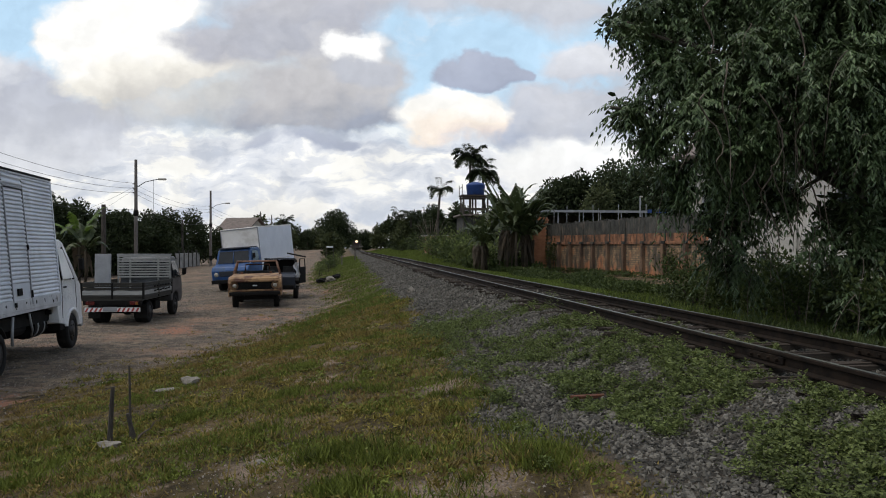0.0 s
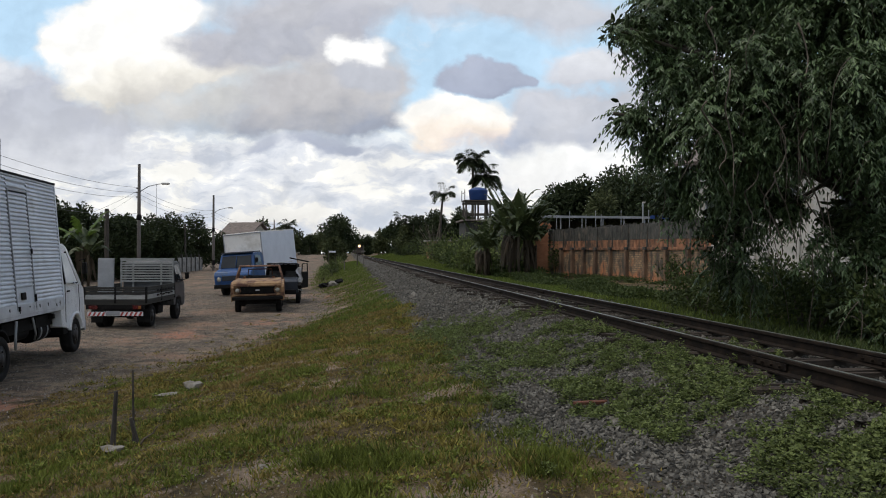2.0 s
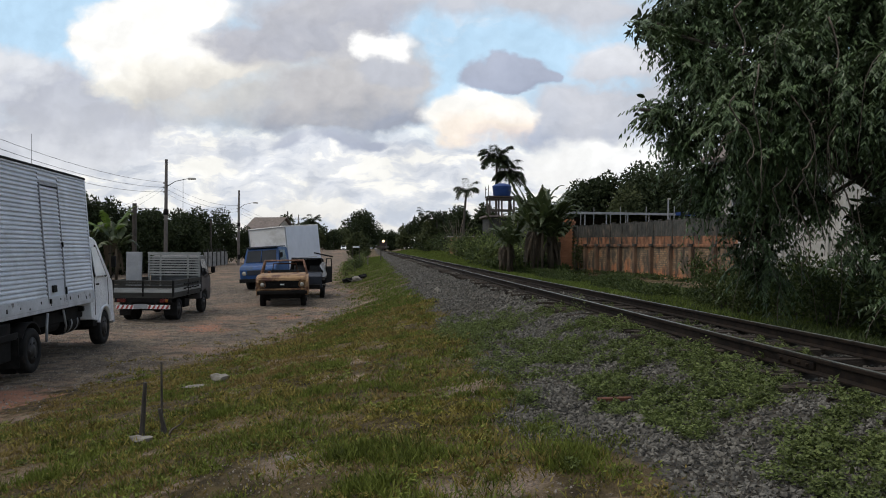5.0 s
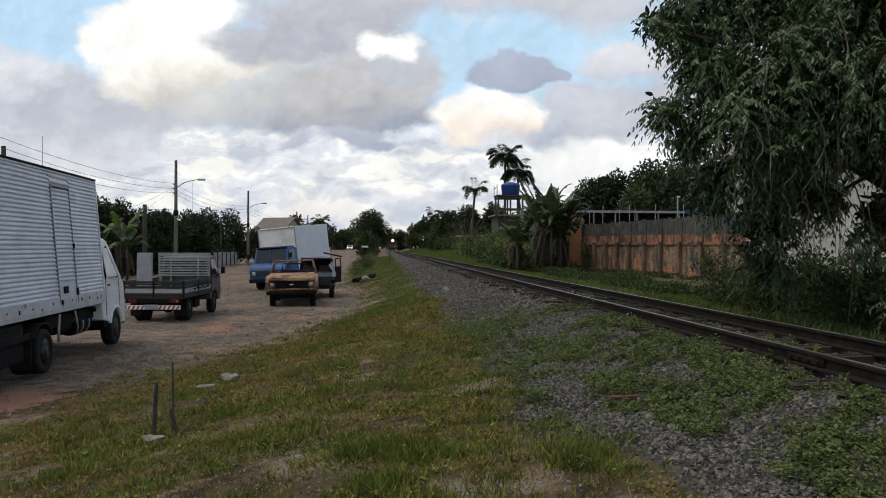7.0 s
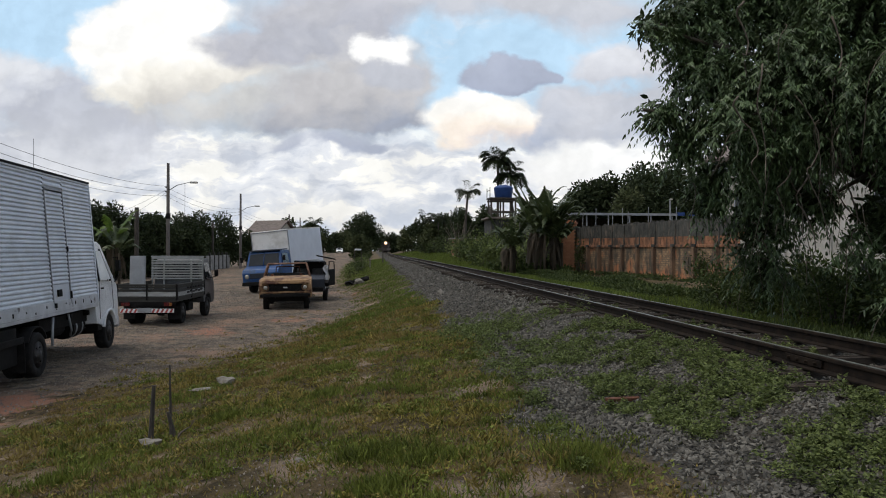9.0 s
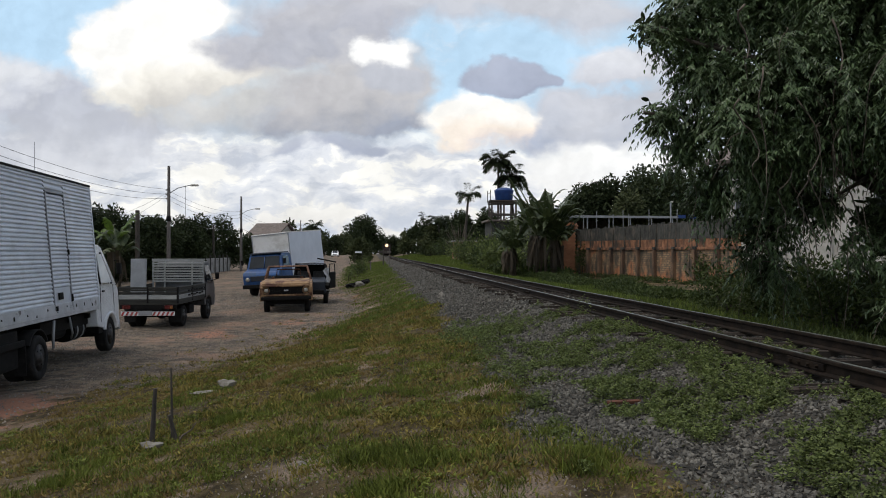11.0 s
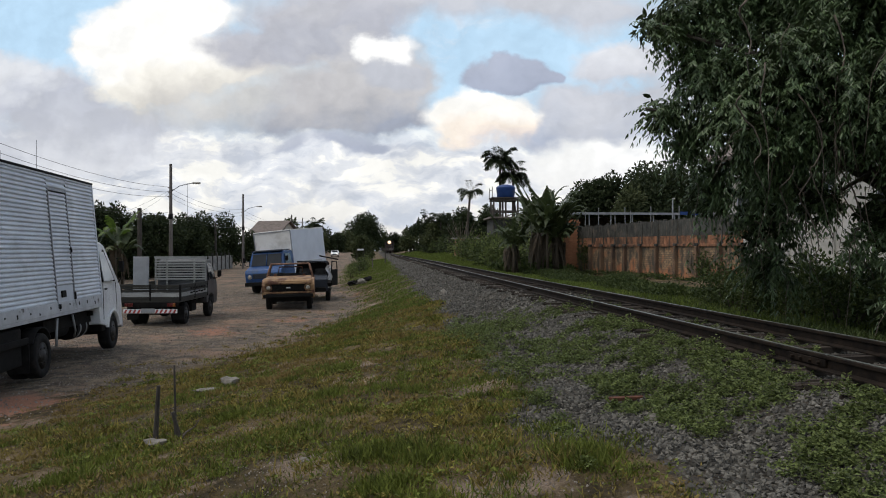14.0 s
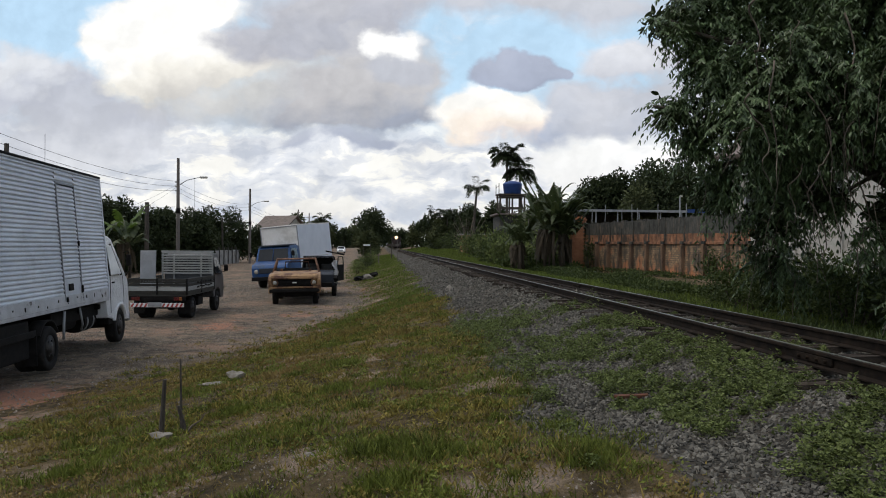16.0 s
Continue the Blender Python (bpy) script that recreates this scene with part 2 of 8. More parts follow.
M = {
    "rail": mat("rail_steel", (0.006, 0.0045, 0.0035), (0.026, 0.018, 0.012), 9, 0.85, 0.0, 0.2, spec=0.12),
    "railhead": mat("worn_rail_head", (0.10, 0.105, 0.09), (0.27, 0.28, 0.245), 5, 0.4, 0.6, 0.08, stretch=(4, 0.4, 4), stain=(0.04, 0.035, 0.03), stain_scale=0.8, stain_at=(0.55, 0.75)),
    "sleeper": mat("weathered_sleeper_wood", (0.018, 0.014, 0.011), (0.07, 0.053, 0.038), 5, 0.9, 0, 0.7, 45, stretch=(0.5, 6, 6), per_object=0.4),
    "stone": mat("ballast_stone", (0.014, 0.013, 0.010), (0.185, 0.172, 0.143), 12, 0.85, 0, 0.3, 90, island=0.75),
    "pale_stone": mat("pale_rubble", (0.12, 0.108, 0.088), (0.25, 0.23, 0.195), 14, 0.85, 0, 0.4),
    "grass": mat("grass_blade", (0.010, 0.010, 0.003), (0.36, 0.30, 0.070), 6.5, 0.75, 0, 0, 24, stain=(0.20, 0.135, 0.055), stain_scale=0.6, stain_at=(0.42, 0.68), island=0.5, spec=0.2, translucent=0.1),
    "tuft": mat("green_tuft", (0.012, 0.020, 0.003), (0.21, 0.245, 0.042), 3.0, 0.7, 0, 0, 20, island=0.5, spec=0.2, translucent=0.1),
    "weed": mat("weed_leaf", (0.010, 0.017, 0.004), (0.20, 0.245, 0.075), 5.0, 0.65, 0, 0, 26, island=0.6, spec=0.25, translucent=0.25),
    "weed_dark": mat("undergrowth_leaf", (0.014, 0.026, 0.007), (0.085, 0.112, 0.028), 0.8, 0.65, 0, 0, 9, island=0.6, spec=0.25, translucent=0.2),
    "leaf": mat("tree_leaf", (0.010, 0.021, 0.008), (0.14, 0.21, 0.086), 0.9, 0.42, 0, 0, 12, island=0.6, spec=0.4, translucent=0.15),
    # distant leaves; used inside the big tree's crown as painted shade
    "leaf_far_and_shade": mat("distant_and_inner_shade_leaf", (0.012, 0.02, 0.008), (0.046, 0.061, 0.022), 0.35, 0.7, 0, 0, 4, island=0.5, spec=0.2, translucent=0.15),
    "leaf_far2": mat("distant_olive_leaf", (0.026, 0.036, 0.014), (0.095, 0.108, 0.042), 0.35, 0.7, 0, 0, 4, island=0.5, spec=0.2, translucent=0.15),
    "banana": mat("banana_leaf", (0.015, 0.026, 0.009), (0.08, 0.105, 0.038), 1.3, 0.5, 0, 0.1, 20, stain=(0.13, 0.10, 0.05), stain_at=(0.6, 0.75), island=0.4, translucent=0.25),
    "banana_bright": mat("bright_banana_leaf", (0.045, 0.085, 0.014), (0.12, 0.185, 0.03), 1.3, 0.5, 0, 0.1, 20, island=0.3, translucent=0.35),
    "bark": mat("bark", (0.035, 0.028, 0.022), (0.10, 0.085, 0.066), 7, 0.9, 0, 0.8, 40, stretch=(1, 1, 0.3)),
    "vine": mat("dry_vine", (0.06, 0.05, 0.04), (0.16, 0.13, 0.10), 9, 0.9, 0, 0.3),
    "brick": mat("brick_masonry", (0.18, 0.085, 0.045), (0.42, 0.20, 0.10), 2.2, 0.92, 0, 0.5, 26, stain=(0.13, 0.10, 0.075), stain_scale=0.9, stain_at=(0.5, 0.72), per_object=0.35),
    "mortar": mat("mortar", (0.17, 0.14, 0.11), (0.32, 0.27, 0.21), 4, 0.95, 0, 0.5, 40, stain=(0.09, 0.08, 0.06), stain_scale=1.1),
    "band": mat("red_clay_band", (0.12, 0.055, 0.03), (0.42, 0.20, 0.105), 6.0, 0.9, 0, 0.4, 30, stretch=(1, 1, 0.35), stain=(0.055, 0.042, 0.032), stain_scale=2.6, stain_at=(0.45, 0.62)),
    "mould": mat("mould_blackened_concrete", (0.008, 0.009, 0.008), (0.10, 0.098, 0.085), 5.0, 0.93, 0, 0.4, 30, stain=(0.15, 0.125, 0.095), stain_scale=3.0, stain_at=(0.54, 0.72), stretch=(1.6, 1.6, 0.5), per_object=0.3),
    "pilaster": mat("concrete_pilaster", (0.08, 0.05, 0.034), (0.30, 0.19, 0.115), 3.5, 0.92, 0, 0.4, 30, stain=(0.05, 0.042, 0.035), stain_scale=2.2, stain_at=(0.48, 0.62), stretch=(1, 1, 0.4), per_object=0.4),
    "orange": mat("orange_brick", (0.24, 0.10, 0.05), (0.44, 0.21, 0.11), 3, 0.9, 0, 0.4, 30, per_object=0.4),
    "plaster": mat("pale_plaster", (0.34, 0.325, 0.285), (0.52, 0.50, 0.45), 2, 0.9, 0, 0.2, 30, stain=(0.28, 0.26, 0.2), stain_scale=1.0),
    "concrete": mat("grey_concrete", (0.20, 0.19, 0.18), (0.38, 0.37, 0.35), 3, 0.9, 0, 0.3, 40, stain=(0.13, 0.125, 0.115), stain_scale=1.5),
    "pole": mat("weathered_pole", (0.085, 0.075, 0.068), (0.19, 0.17, 0.155), 5, 0.9, 0, 0.4, 40, stretch=(1, 1, 0.15)),
    "dark_wood": mat("dark_weathered_wood", (0.03, 0.026, 0.022), (0.10, 0.085, 0.07), 6, 0.9, 0, 0.6, 50, stretch=(3, 3, 0.5)),
    "metal_grey": mat("grey_painted_metal", (0.22, 0.23, 0.24), (0.34, 0.35, 0.36), 3, 0.55, 0.2, 0.1),
    "aluminium": mat("corrugated_aluminium", (0.55, 0.58, 0.63), (0.72, 0.75, 0.80), 1.4, 0.5, 0.25, 0.08, 30, stain=(0.42, 0.44, 0.46), stain_scale=1.6, stain_at=(0.56, 0.8)),
    "alu_trim": mat("riveted_aluminium_trim", (0.42, 0.43, 0.45), (0.64, 0.65, 0.68), 3, 0.5, 0.4, 0.1, 40, stain=(0.12, 0.11, 0.10), stain_scale=4.0, stain_at=(0.6, 0.68)),
    "white_paint": mat("white_vehicle_paint", (0.62, 0.63, 0.64), (0.76, 0.77, 0.78), 2, 0.3, 0, 0.02, 40, stain=(0.5, 0.47, 0.43), stain_scale=2.4, stain_at=(0.6, 0.8), spec=0.5),
    "cream_box": mat("cream_box_panel", (0.70, 0.68, 0.64), (0.80, 0.78, 0.74), 1.5, 0.6, 0, 0.05, 30, stain=(0.58, 0.55, 0.50), stain_scale=1.3),
    "blue_white": mat("pale_box_panel", (0.62, 0.65, 0.71), (0.72, 0.75, 0.81), 1.5, 0.5, 0.05, 0.05, 30),
    "blue": mat("blue_vehicle_paint", (0.007, 0.042, 0.14), (0.016, 0.08, 0.235), 2, 0.38, 0, 0.03, 40, stain=(0.02, 0.05, 0.10), stain_scale=2.5, spec=0.5),
    "blue_dark": mat("dark_blue_paint", (0.008, 0.011, 0.017), (0.018, 0.024, 0.036), 2, 0.45, 0, 0.05),
    "tan": mat("faded_yellow_paint", (0.20, 0.115, 0.055), (0.40, 0.255, 0.125), 2.2, 0.62, 0, 0.1, 40, stain=(0.085, 0.036, 0.02), stain_scale=3.2, stain_at=(0.45, 0.6), spec=0.35),
    "far_grass": mat("distant_green_grass", (0.038, 0.060, 0.011), (0.175, 0.22, 0.043), 1.5, 0.75, 0, 0, 9, island=0.4, spec=0.2, translucent=0.3),
    "rust_pale": mat("rust_and_faded_paint", (0.06, 0.026, 0.016), (0.30, 0.17, 0.11), 5, 0.75, 0, 0.3, 40),
    "silver_cab": mat("dusty_silver_paint", (0.05, 0.052, 0.055), (0.12, 0.122, 0.125), 2, 0.4, 0.2, 0.03),
    "dead_leaf": mat("dead_leaf", (0.03, 0.024, 0.017), (0.11, 0.085, 0.055), 2, 0.85, 0, 0.1, 20, island=0.5, translucent=0.15),
    "rust": mat("rusted_steel", (0.06, 0.024, 0.014), (0.17, 0.065, 0.032), 6, 0.85, 0.1, 0.4, 50),
    "black": mat("black_chassis", (0.004, 0.004, 0.004), (0.013, 0.012, 0.011), 5, 0.8, 0, 0.2, 40, stain=(0.024, 0.02, 0.017), stain_scale=3.0, stain_at=(0.6, 0.78), spec=0.15),
    "rubber": mat("tyre_rubber", (0.006, 0.006, 0.006), (0.020, 0.019, 0.018), 8, 0.88, 0, 0.2, 50, stain=(0.045, 0.038, 0.032), stain_scale=5.0, stain_at=(0.58, 0.78), spec=0.2),
    "rim": mat("dusty_steel_rim", (0.02, 0.02, 0.02), (0.075, 0.07, 0.066), 8, 0.65, 0.3, 0.1),
    "seat": mat("dark_upholstery", (0.02, 0.019, 0.018), (0.05, 0.047, 0.044), 9, 0.9, 0, 0.2),
    "silver": mat("silver_strip", (0.45, 0.45, 0.46), (0.62, 0.62, 0.63), 4, 0.35, 0.7, 0.05),
    "red_paint": mat("red_reflective", (0.28, 0.04, 0.035), (0.42, 0.07, 0.06), 5, 0.5, 0, 0.02),
    "red_lamp": mat("red_lamp_lens", (0.06, 0.008, 0.007), (0.13, 0.014, 0.012), 5, 0.25, 0, 0.02),
    "amber": mat("amber_lens", (0.20, 0.075, 0.012), (0.30, 0.12, 0.02), 5, 0.3, 0, 0.02),
    "lamp_glass": mat("headlamp_lens", (0.22, 0.21, 0.17), (0.48, 0.45, 0.38), 12, 0.2, 0.2, 0.1),
    "bed_wood": mat("grey_green_slats", (0.010, 0.010, 0.008), (0.045, 0.044, 0.037), 4, 0.8, 0, 0.3, 50, stretch=(0.6, 4, 4), per_object=0.3),
    "bed_pale": mat("pale_slats", (0.15, 0.155, 0.15), (0.37, 0.38, 0.365), 4, 0.7, 0, 0.2, 50, stretch=(0.6, 4, 4), per_object=0.3),
    "roof_tile": mat("clay_roof", (0.09, 0.075, 0.065), (0.23, 0.19, 0.165), 2, 0.9, 0, 0.5, 18, stretch=(1, 4, 1)),
    "tin": mat("weathered_roof_sheet", (0.33, 0.34, 0.35), (0.5, 0.51, 0.53), 1.2, 0.6, 0.3, 0.1, 20),
    "tank": mat("blue_tank_plastic", (0.010, 0.038, 0.15), (0.02, 0.065, 0.22), 2, 0.5, 0, 0.05),
    "red_soil": mat("red_soil", (0.15, 0.095, 0.06), (0.27, 0.18, 0.12), 3, 0.95, 0, 0.4),
    "wire": mat("black_cable", (0.02, 0.02, 0.02), (0.04, 0.04, 0.04), 5, 0.7, 0, 0),
    "pebble": mat("road_pebble", (0.10, 0.085, 0.07), (0.33, 0.29, 0.245), 12, 0.9, 0, 0.3, 90, island=0.7),
    # pale base colour stands in for sky showing in the glass
    "pale_glass": mat("glass_with_painted_sky", (0.42, 0.46, 0.49), (0.55, 0.59, 0.62), 3, 0.12, 0, 0, spec=0.6),
    "loco": mat("locomotive_paint", (0.014, 0.009, 0.008), (0.04, 0.02, 0.016), 1.5, 0.6, 0, 0.05, 20),
    "glass": glass_mat("window_glass"),
    "dark_glass": mat("dark_glass", (0.012, 0.015, 0.018), (0.02, 0.024, 0.028), 3, 0.14, 0, 0, spec=0.4),
    "headlight": glow_mat("train_headlight", (1.0, 0.62, 0.28), 3.2),
    # emission for the ring that imitates the headlight's halo
    "halo_glow": glow_mat("headlight_halo_glow", (1.0, 0.42, 0.14), 0.55),
    "carlight": glow_mat("car_headlight", (1.0, 0.95, 0.85), 1.4),
}

# ---------------------------------------------------------------- building tools


def box(bm, c, s, bevel=0.0, turn=None):
    """A box about c of full sizes s, with bevelled edges; turn: a matrix about its centre."""
    r = bmesh.ops.create_cube(bm, size=1.0)
    v = r["verts"]
    bmesh.ops.scale(bm, vec=s, verts=v)
    if bevel:
        e = {ed for x in v for ed in x.link_edges}
        g = bmesh.ops.bevel(bm, geom=list(e), offset=bevel, segments=2, affect="EDGES", profile=0.5)
        v = list({x for f in g["faces"] for x in f.verts} | {x for x in v if x.is_valid})
    if turn is not None:
        bmesh.ops.rotate(bm, cent=(0, 0, 0), matrix=turn, verts=v)
    bmesh.ops.translate(bm, vec=c, verts=v)
    return v


def rod(bm, a, b, r0, r1=None, n=10, caps=True):
    """A round bar from a to b, tapering from r0 to r1."""
    a, b = Vector(a), Vector(b)
    r1 = r0 if r1 is None else r1
    d = b - a
    m = Matrix.Translation((a + b) / 2) @ d.to_track_quat("Z", "Y").to_matrix().to_4x4()
    return bmesh.ops.create_cone(bm, cap_ends=caps, segments=n, radius1=r0, radius2=r1, depth=d.length, matrix=m)["verts"]


def prism(bm, outline, x0, x1, bevel=0.0):
    """An outline of (y, z) points drawn out from x0 to x1."""
    a = [bm.verts.new((x0, y, z)) for y, z in outline]
    b = [bm.verts.new((x1, y, z)) for y, z in outline]
    n = len(a)
    fs = [bm.faces.new(a), bm.faces.new(b[::-1])]
    fs += [bm.faces.new((a[(i + 1) % n], a[i], b[i], b[(i + 1) % n])) for i in range(n)]
    bmesh.ops.recalc_face_normals(bm, faces=fs)
    if bevel:
        bmesh.ops.bevel(bm, geom=list({e for f in fs for e in f.edges}), offset=bevel, segments=2, affect="EDGES", profile=0.5)


def lathe(bm, profile, axis="x", at=(0, 0, 0), n=24):
    """A ring of (radius, along) points turned about an axis through at."""
    rings = []
    for r, a in profile:
        ring = []
        for i in range(n):
            c, s = math.cos(2 * math.pi * i / n) * r, math.sin(2 * math.pi * i / n) * r
            p = {"x": (a, c, s), "y": (c, a, s), "z": (c, s, a)}[axis]
            ring.append(bm.verts.new(Vector(p) + Vector(at)))
        rings.append(ring)
    fs = []
    for p, q in zip(rings, rings[1:]):
        fs += [bm.faces.new((p[i], p[(i + 1) % n], q[(i + 1) % n], q[i])) for i in range(n)]
    fs += [bm.faces.new(rings[0]), bm.faces.new(rings[-1])]
    bmesh.ops.recalc_face_normals(bm, faces=fs)
    for f in fs:
        f.smooth = True


def tube(bm, points, r0, r1=None, n=6):
    """A bent round bar through points."""
    r1 = r0 if r1 is None else r1
    pts = [Vector(p) for p in points]
    rings = []
    for i, p in enumerate(pts):
        d = (pts[min(i + 1, len(pts) - 1)] - pts[max(i - 1, 0)]).normalized()
        q = d.to_track_quat("Z", "Y")
        r = r0 + (r1 - r0) * i / max(len(pts) - 1, 1)
        rings.append([bm.verts.new(p + q @ Vector((math.cos(2 * math.pi * k / n) * r, math.sin(2 * math.pi * k / n) * r, 0))) for k in range(n)])
    for a, b in zip(rings, rings[1:]):
        for k in range(n):
            bm.faces.new((a[k], a[(k + 1) % n], b[(k + 1) % n], b[k])).smooth = True
    bm.faces.new(rings[0][::-1]), bm.faces.new(rings[-1])


def part(name, bm, material, parent=None, label="", m=None):
    """Links a bmesh as one mesh object under a thing or a part."""
    me = bpy.data.meshes.new(name)
    bm.to_mesh(me)
    bm.free()
    me.materials.append(M[material] if isinstance(material, str) else material)
    ob = new(name, me)
    if parent is not None:
        ob.parent = parent
    if m is not None:
        ob.matrix_basis = m
    if label:
        tagged(ob, label)
    return ob


def mesh_part(name, verts, faces, material, parent=None, label="", smooth=False):
    """The same from arrays."""
    me = bpy.data.meshes.new(name)
    me.from_pydata(verts if isinstance(verts, list) else verts.tolist(), [], faces if isinstance(faces, list) else faces.tolist())
    me.materials.append(M[material] if isinstance(material, str) else material)
    if smooth:
        me.polygons.foreach_set("use_smooth", [True] * len(me.polygons))
    ob = new(name, me)
    if parent is not None:
        ob.parent = parent
    if label:
        tagged(ob, label)
    return ob


def thing(name, label, category, m=None, group="", kind=""):
    ob = new(name)
    ob.empty_display_size = 0.2
    if m is not None:
        ob.matrix_basis = m
    return tagged(ob, label, category, group, kind)


B = bmesh.new

# ---------------------------------------------------------------- ground, road, track
RAIL_Z = 1.38
NEAR_RAIL, FAR_RAIL = 3.62, 4.66
TRACK = (NEAR_RAIL + FAR_RAIL) / 2


def ease(a, b, x):
    t = np.clip((np.asarray(x, float) - a) / (b - a), 0, 1)
    return t * t * (3 - 2 * t)


def wave(x, y, k, seed=0.0):
    """Cheap smooth noise in -1..1 for whole arrays."""
    x, y = np.asarray(x, float) * k + seed, np.asarray(y, float) * k - seed * 1.7
    return (np.sin(x * 1.3 + 2.1 * np.sin(y * 0.7 + seed)) + np.sin(y * 1.7 + 1.3 * np.sin(x * 0.9 - seed))
            + np.sin((x + y) * 0.8 + 1.9 * np.sin((x - y) * 1.1))) / 3


def road_edge(y):
    """Across-track place of the boundary between the gravel of the road and the grass."""
    return np.interp(y, [-20, 0, 8, 12.1, 17.8, 27.6, 36, 48, 70, 110, 400], [-8.5, -7.0, -6.0, -5.1, -2.9, -1.1, -1.3, -2.8, -3.6, -4.6, -5.0])


def height(x, y):
    x, y = np.asarray(x, float), np.asarray(y, float)
    e = road_edge(y)
    bank = np.clip((x - e) / (2.2 - e), 0, 1)
    z = 0.93 * (0.25 * bank + 0.75 * ease(0, 1, bank))
    z = z + ease(2.1, 3.3, x) * 0.26 - ease(5.2, 7.2, x) * 0.205
    z = z + ease(7, 20, x) * 0.1 * wave(x, y, 0.3)
    z = z + 0.035 * wave(x, y, 1.1, 3.0) * ease(-1, 1, x - e) * (1 - ease(2.2, 2.6, x)) + 0.02 * wave(x, y, 2.6, 1.0)
    z = z + 0.03 * wave(x, y, 0.5, 5.0)
    # the bank beyond the track rises further down the line
    z = z + ease(6.8, 13, x) * ease(42, 62, y) * 0.9
    # the road climbs gently far off
    z = z + ease(140, 200, y) * 1.45 * ease(3.5, 7.0, -x)
    # the far country rises gently
    return z + ease(120, 420, y) * 0.4 * ease(8, 30, np.abs(x))


def worn_spots(x, y):
    """Trodden bare places in the verge."""
    return (1.0 * np.exp(-(((x - -0.59) / 0.32) ** 2 + ((y - 5.54) / 0.38) ** 2)) + 1.0 * np.exp(-(((x - 0.68) / 0.36) ** 2 + ((y - 4.45) / 0.34) ** 2))
            + 0.9 * np.exp(-(((x - 1.13) / 0.12) ** 2 + ((y - 6.42) / 0.30) ** 2)) + 0.7 * np.exp(-(((x - 0.86) / 0.20) ** 2 + ((y - 7.60) / 0.40) ** 2)) + 1.0 * np.exp(-(((x - -2.20) / 0.50) ** 2 + ((y - 5.00) / 0.40) ** 2)))


def make_ground():
    def steps(parts):
        out = []
        for a, b, d in parts:
            out += list(np.arange(a, b, d))
        return np.array(out + [parts[-1][1]])

    xs = steps([(-1500, -200, 130), (-200, -60, 14), (-60, -16, 2.2), (-16, -8, 0.5), (-8, 6.5, 0.09), (6.5, 14, 0.4), (14, 50, 2.2), (50, 200, 15), (200, 1500, 130)])
    ys = steps([(-400, -40, 60), (-40, -4, 4), (-4, 2, 0.5), (2, 16, 0.09), (16, 30, 0.22), (30, 60, 0.6), (60, 140, 2.5), (140, 500, 20), (500, 3000, 250)])
    X, Y = np.meshgrid(xs, ys)
    Z = height(X, Y)
    e = road_edge(Y) + 0.35 * wave(X, Y, 1.4, 2.0) + 0.2 * wave(X, Y, 4.0, 4.0)
    road = 1 - ease(-0.8, 1.9, X - e + 0.5 * wave(X, Y, 2.2, 7.0))
    stones = ease(1.1, 1.55, X + 0.35 * wave(X, Y, 1.2, 6.0)) * (1 - ease(5.7, 6.6, X))
    n = len(xs)
    idx = np.arange(X.size).reshape(X.shape)
    faces = np.stack([idx[:-1, :-1], idx[:-1, 1:], idx[1:, 1:], idx[1:, :-1]], -1).reshape(-1, 4)
    ob = mesh_part("ground", np.stack([X.ravel(), Y.ravel(), Z.ravel()], 1), faces, ground_mat(), smooth=True)
    clay = np.exp(-(((X + 5.3) / 1.2) ** 2 + ((Y - 11.3) / 1.3) ** 2)) + 0.8 * np.exp(-(((X + 4.6) / 1.0) ** 2 + ((Y - 21.5) / 1.8) ** 2)) + 0.7 * np.exp(-(((X + 0.6) / 1.0) ** 2 + ((Y - 38.5) / 2.0) ** 2)) + 0.6 * np.exp(-(((X + 2.6) / 1.6) ** 2 + ((Y - 25.0) / 1.5) ** 2))
    for name, a in (("road", road), ("stones", stones), ("clay", clay), ("worn", worn_spots(X, Y))):
        at = ob.data.attributes.new(name, "FLOAT", "POINT")
        at.data.foreach_set("value", a.ravel().astype(np.float32))
    tagged(ob, "worn grassy verge, gravel road and stony track bed", "ground", kind="structure")


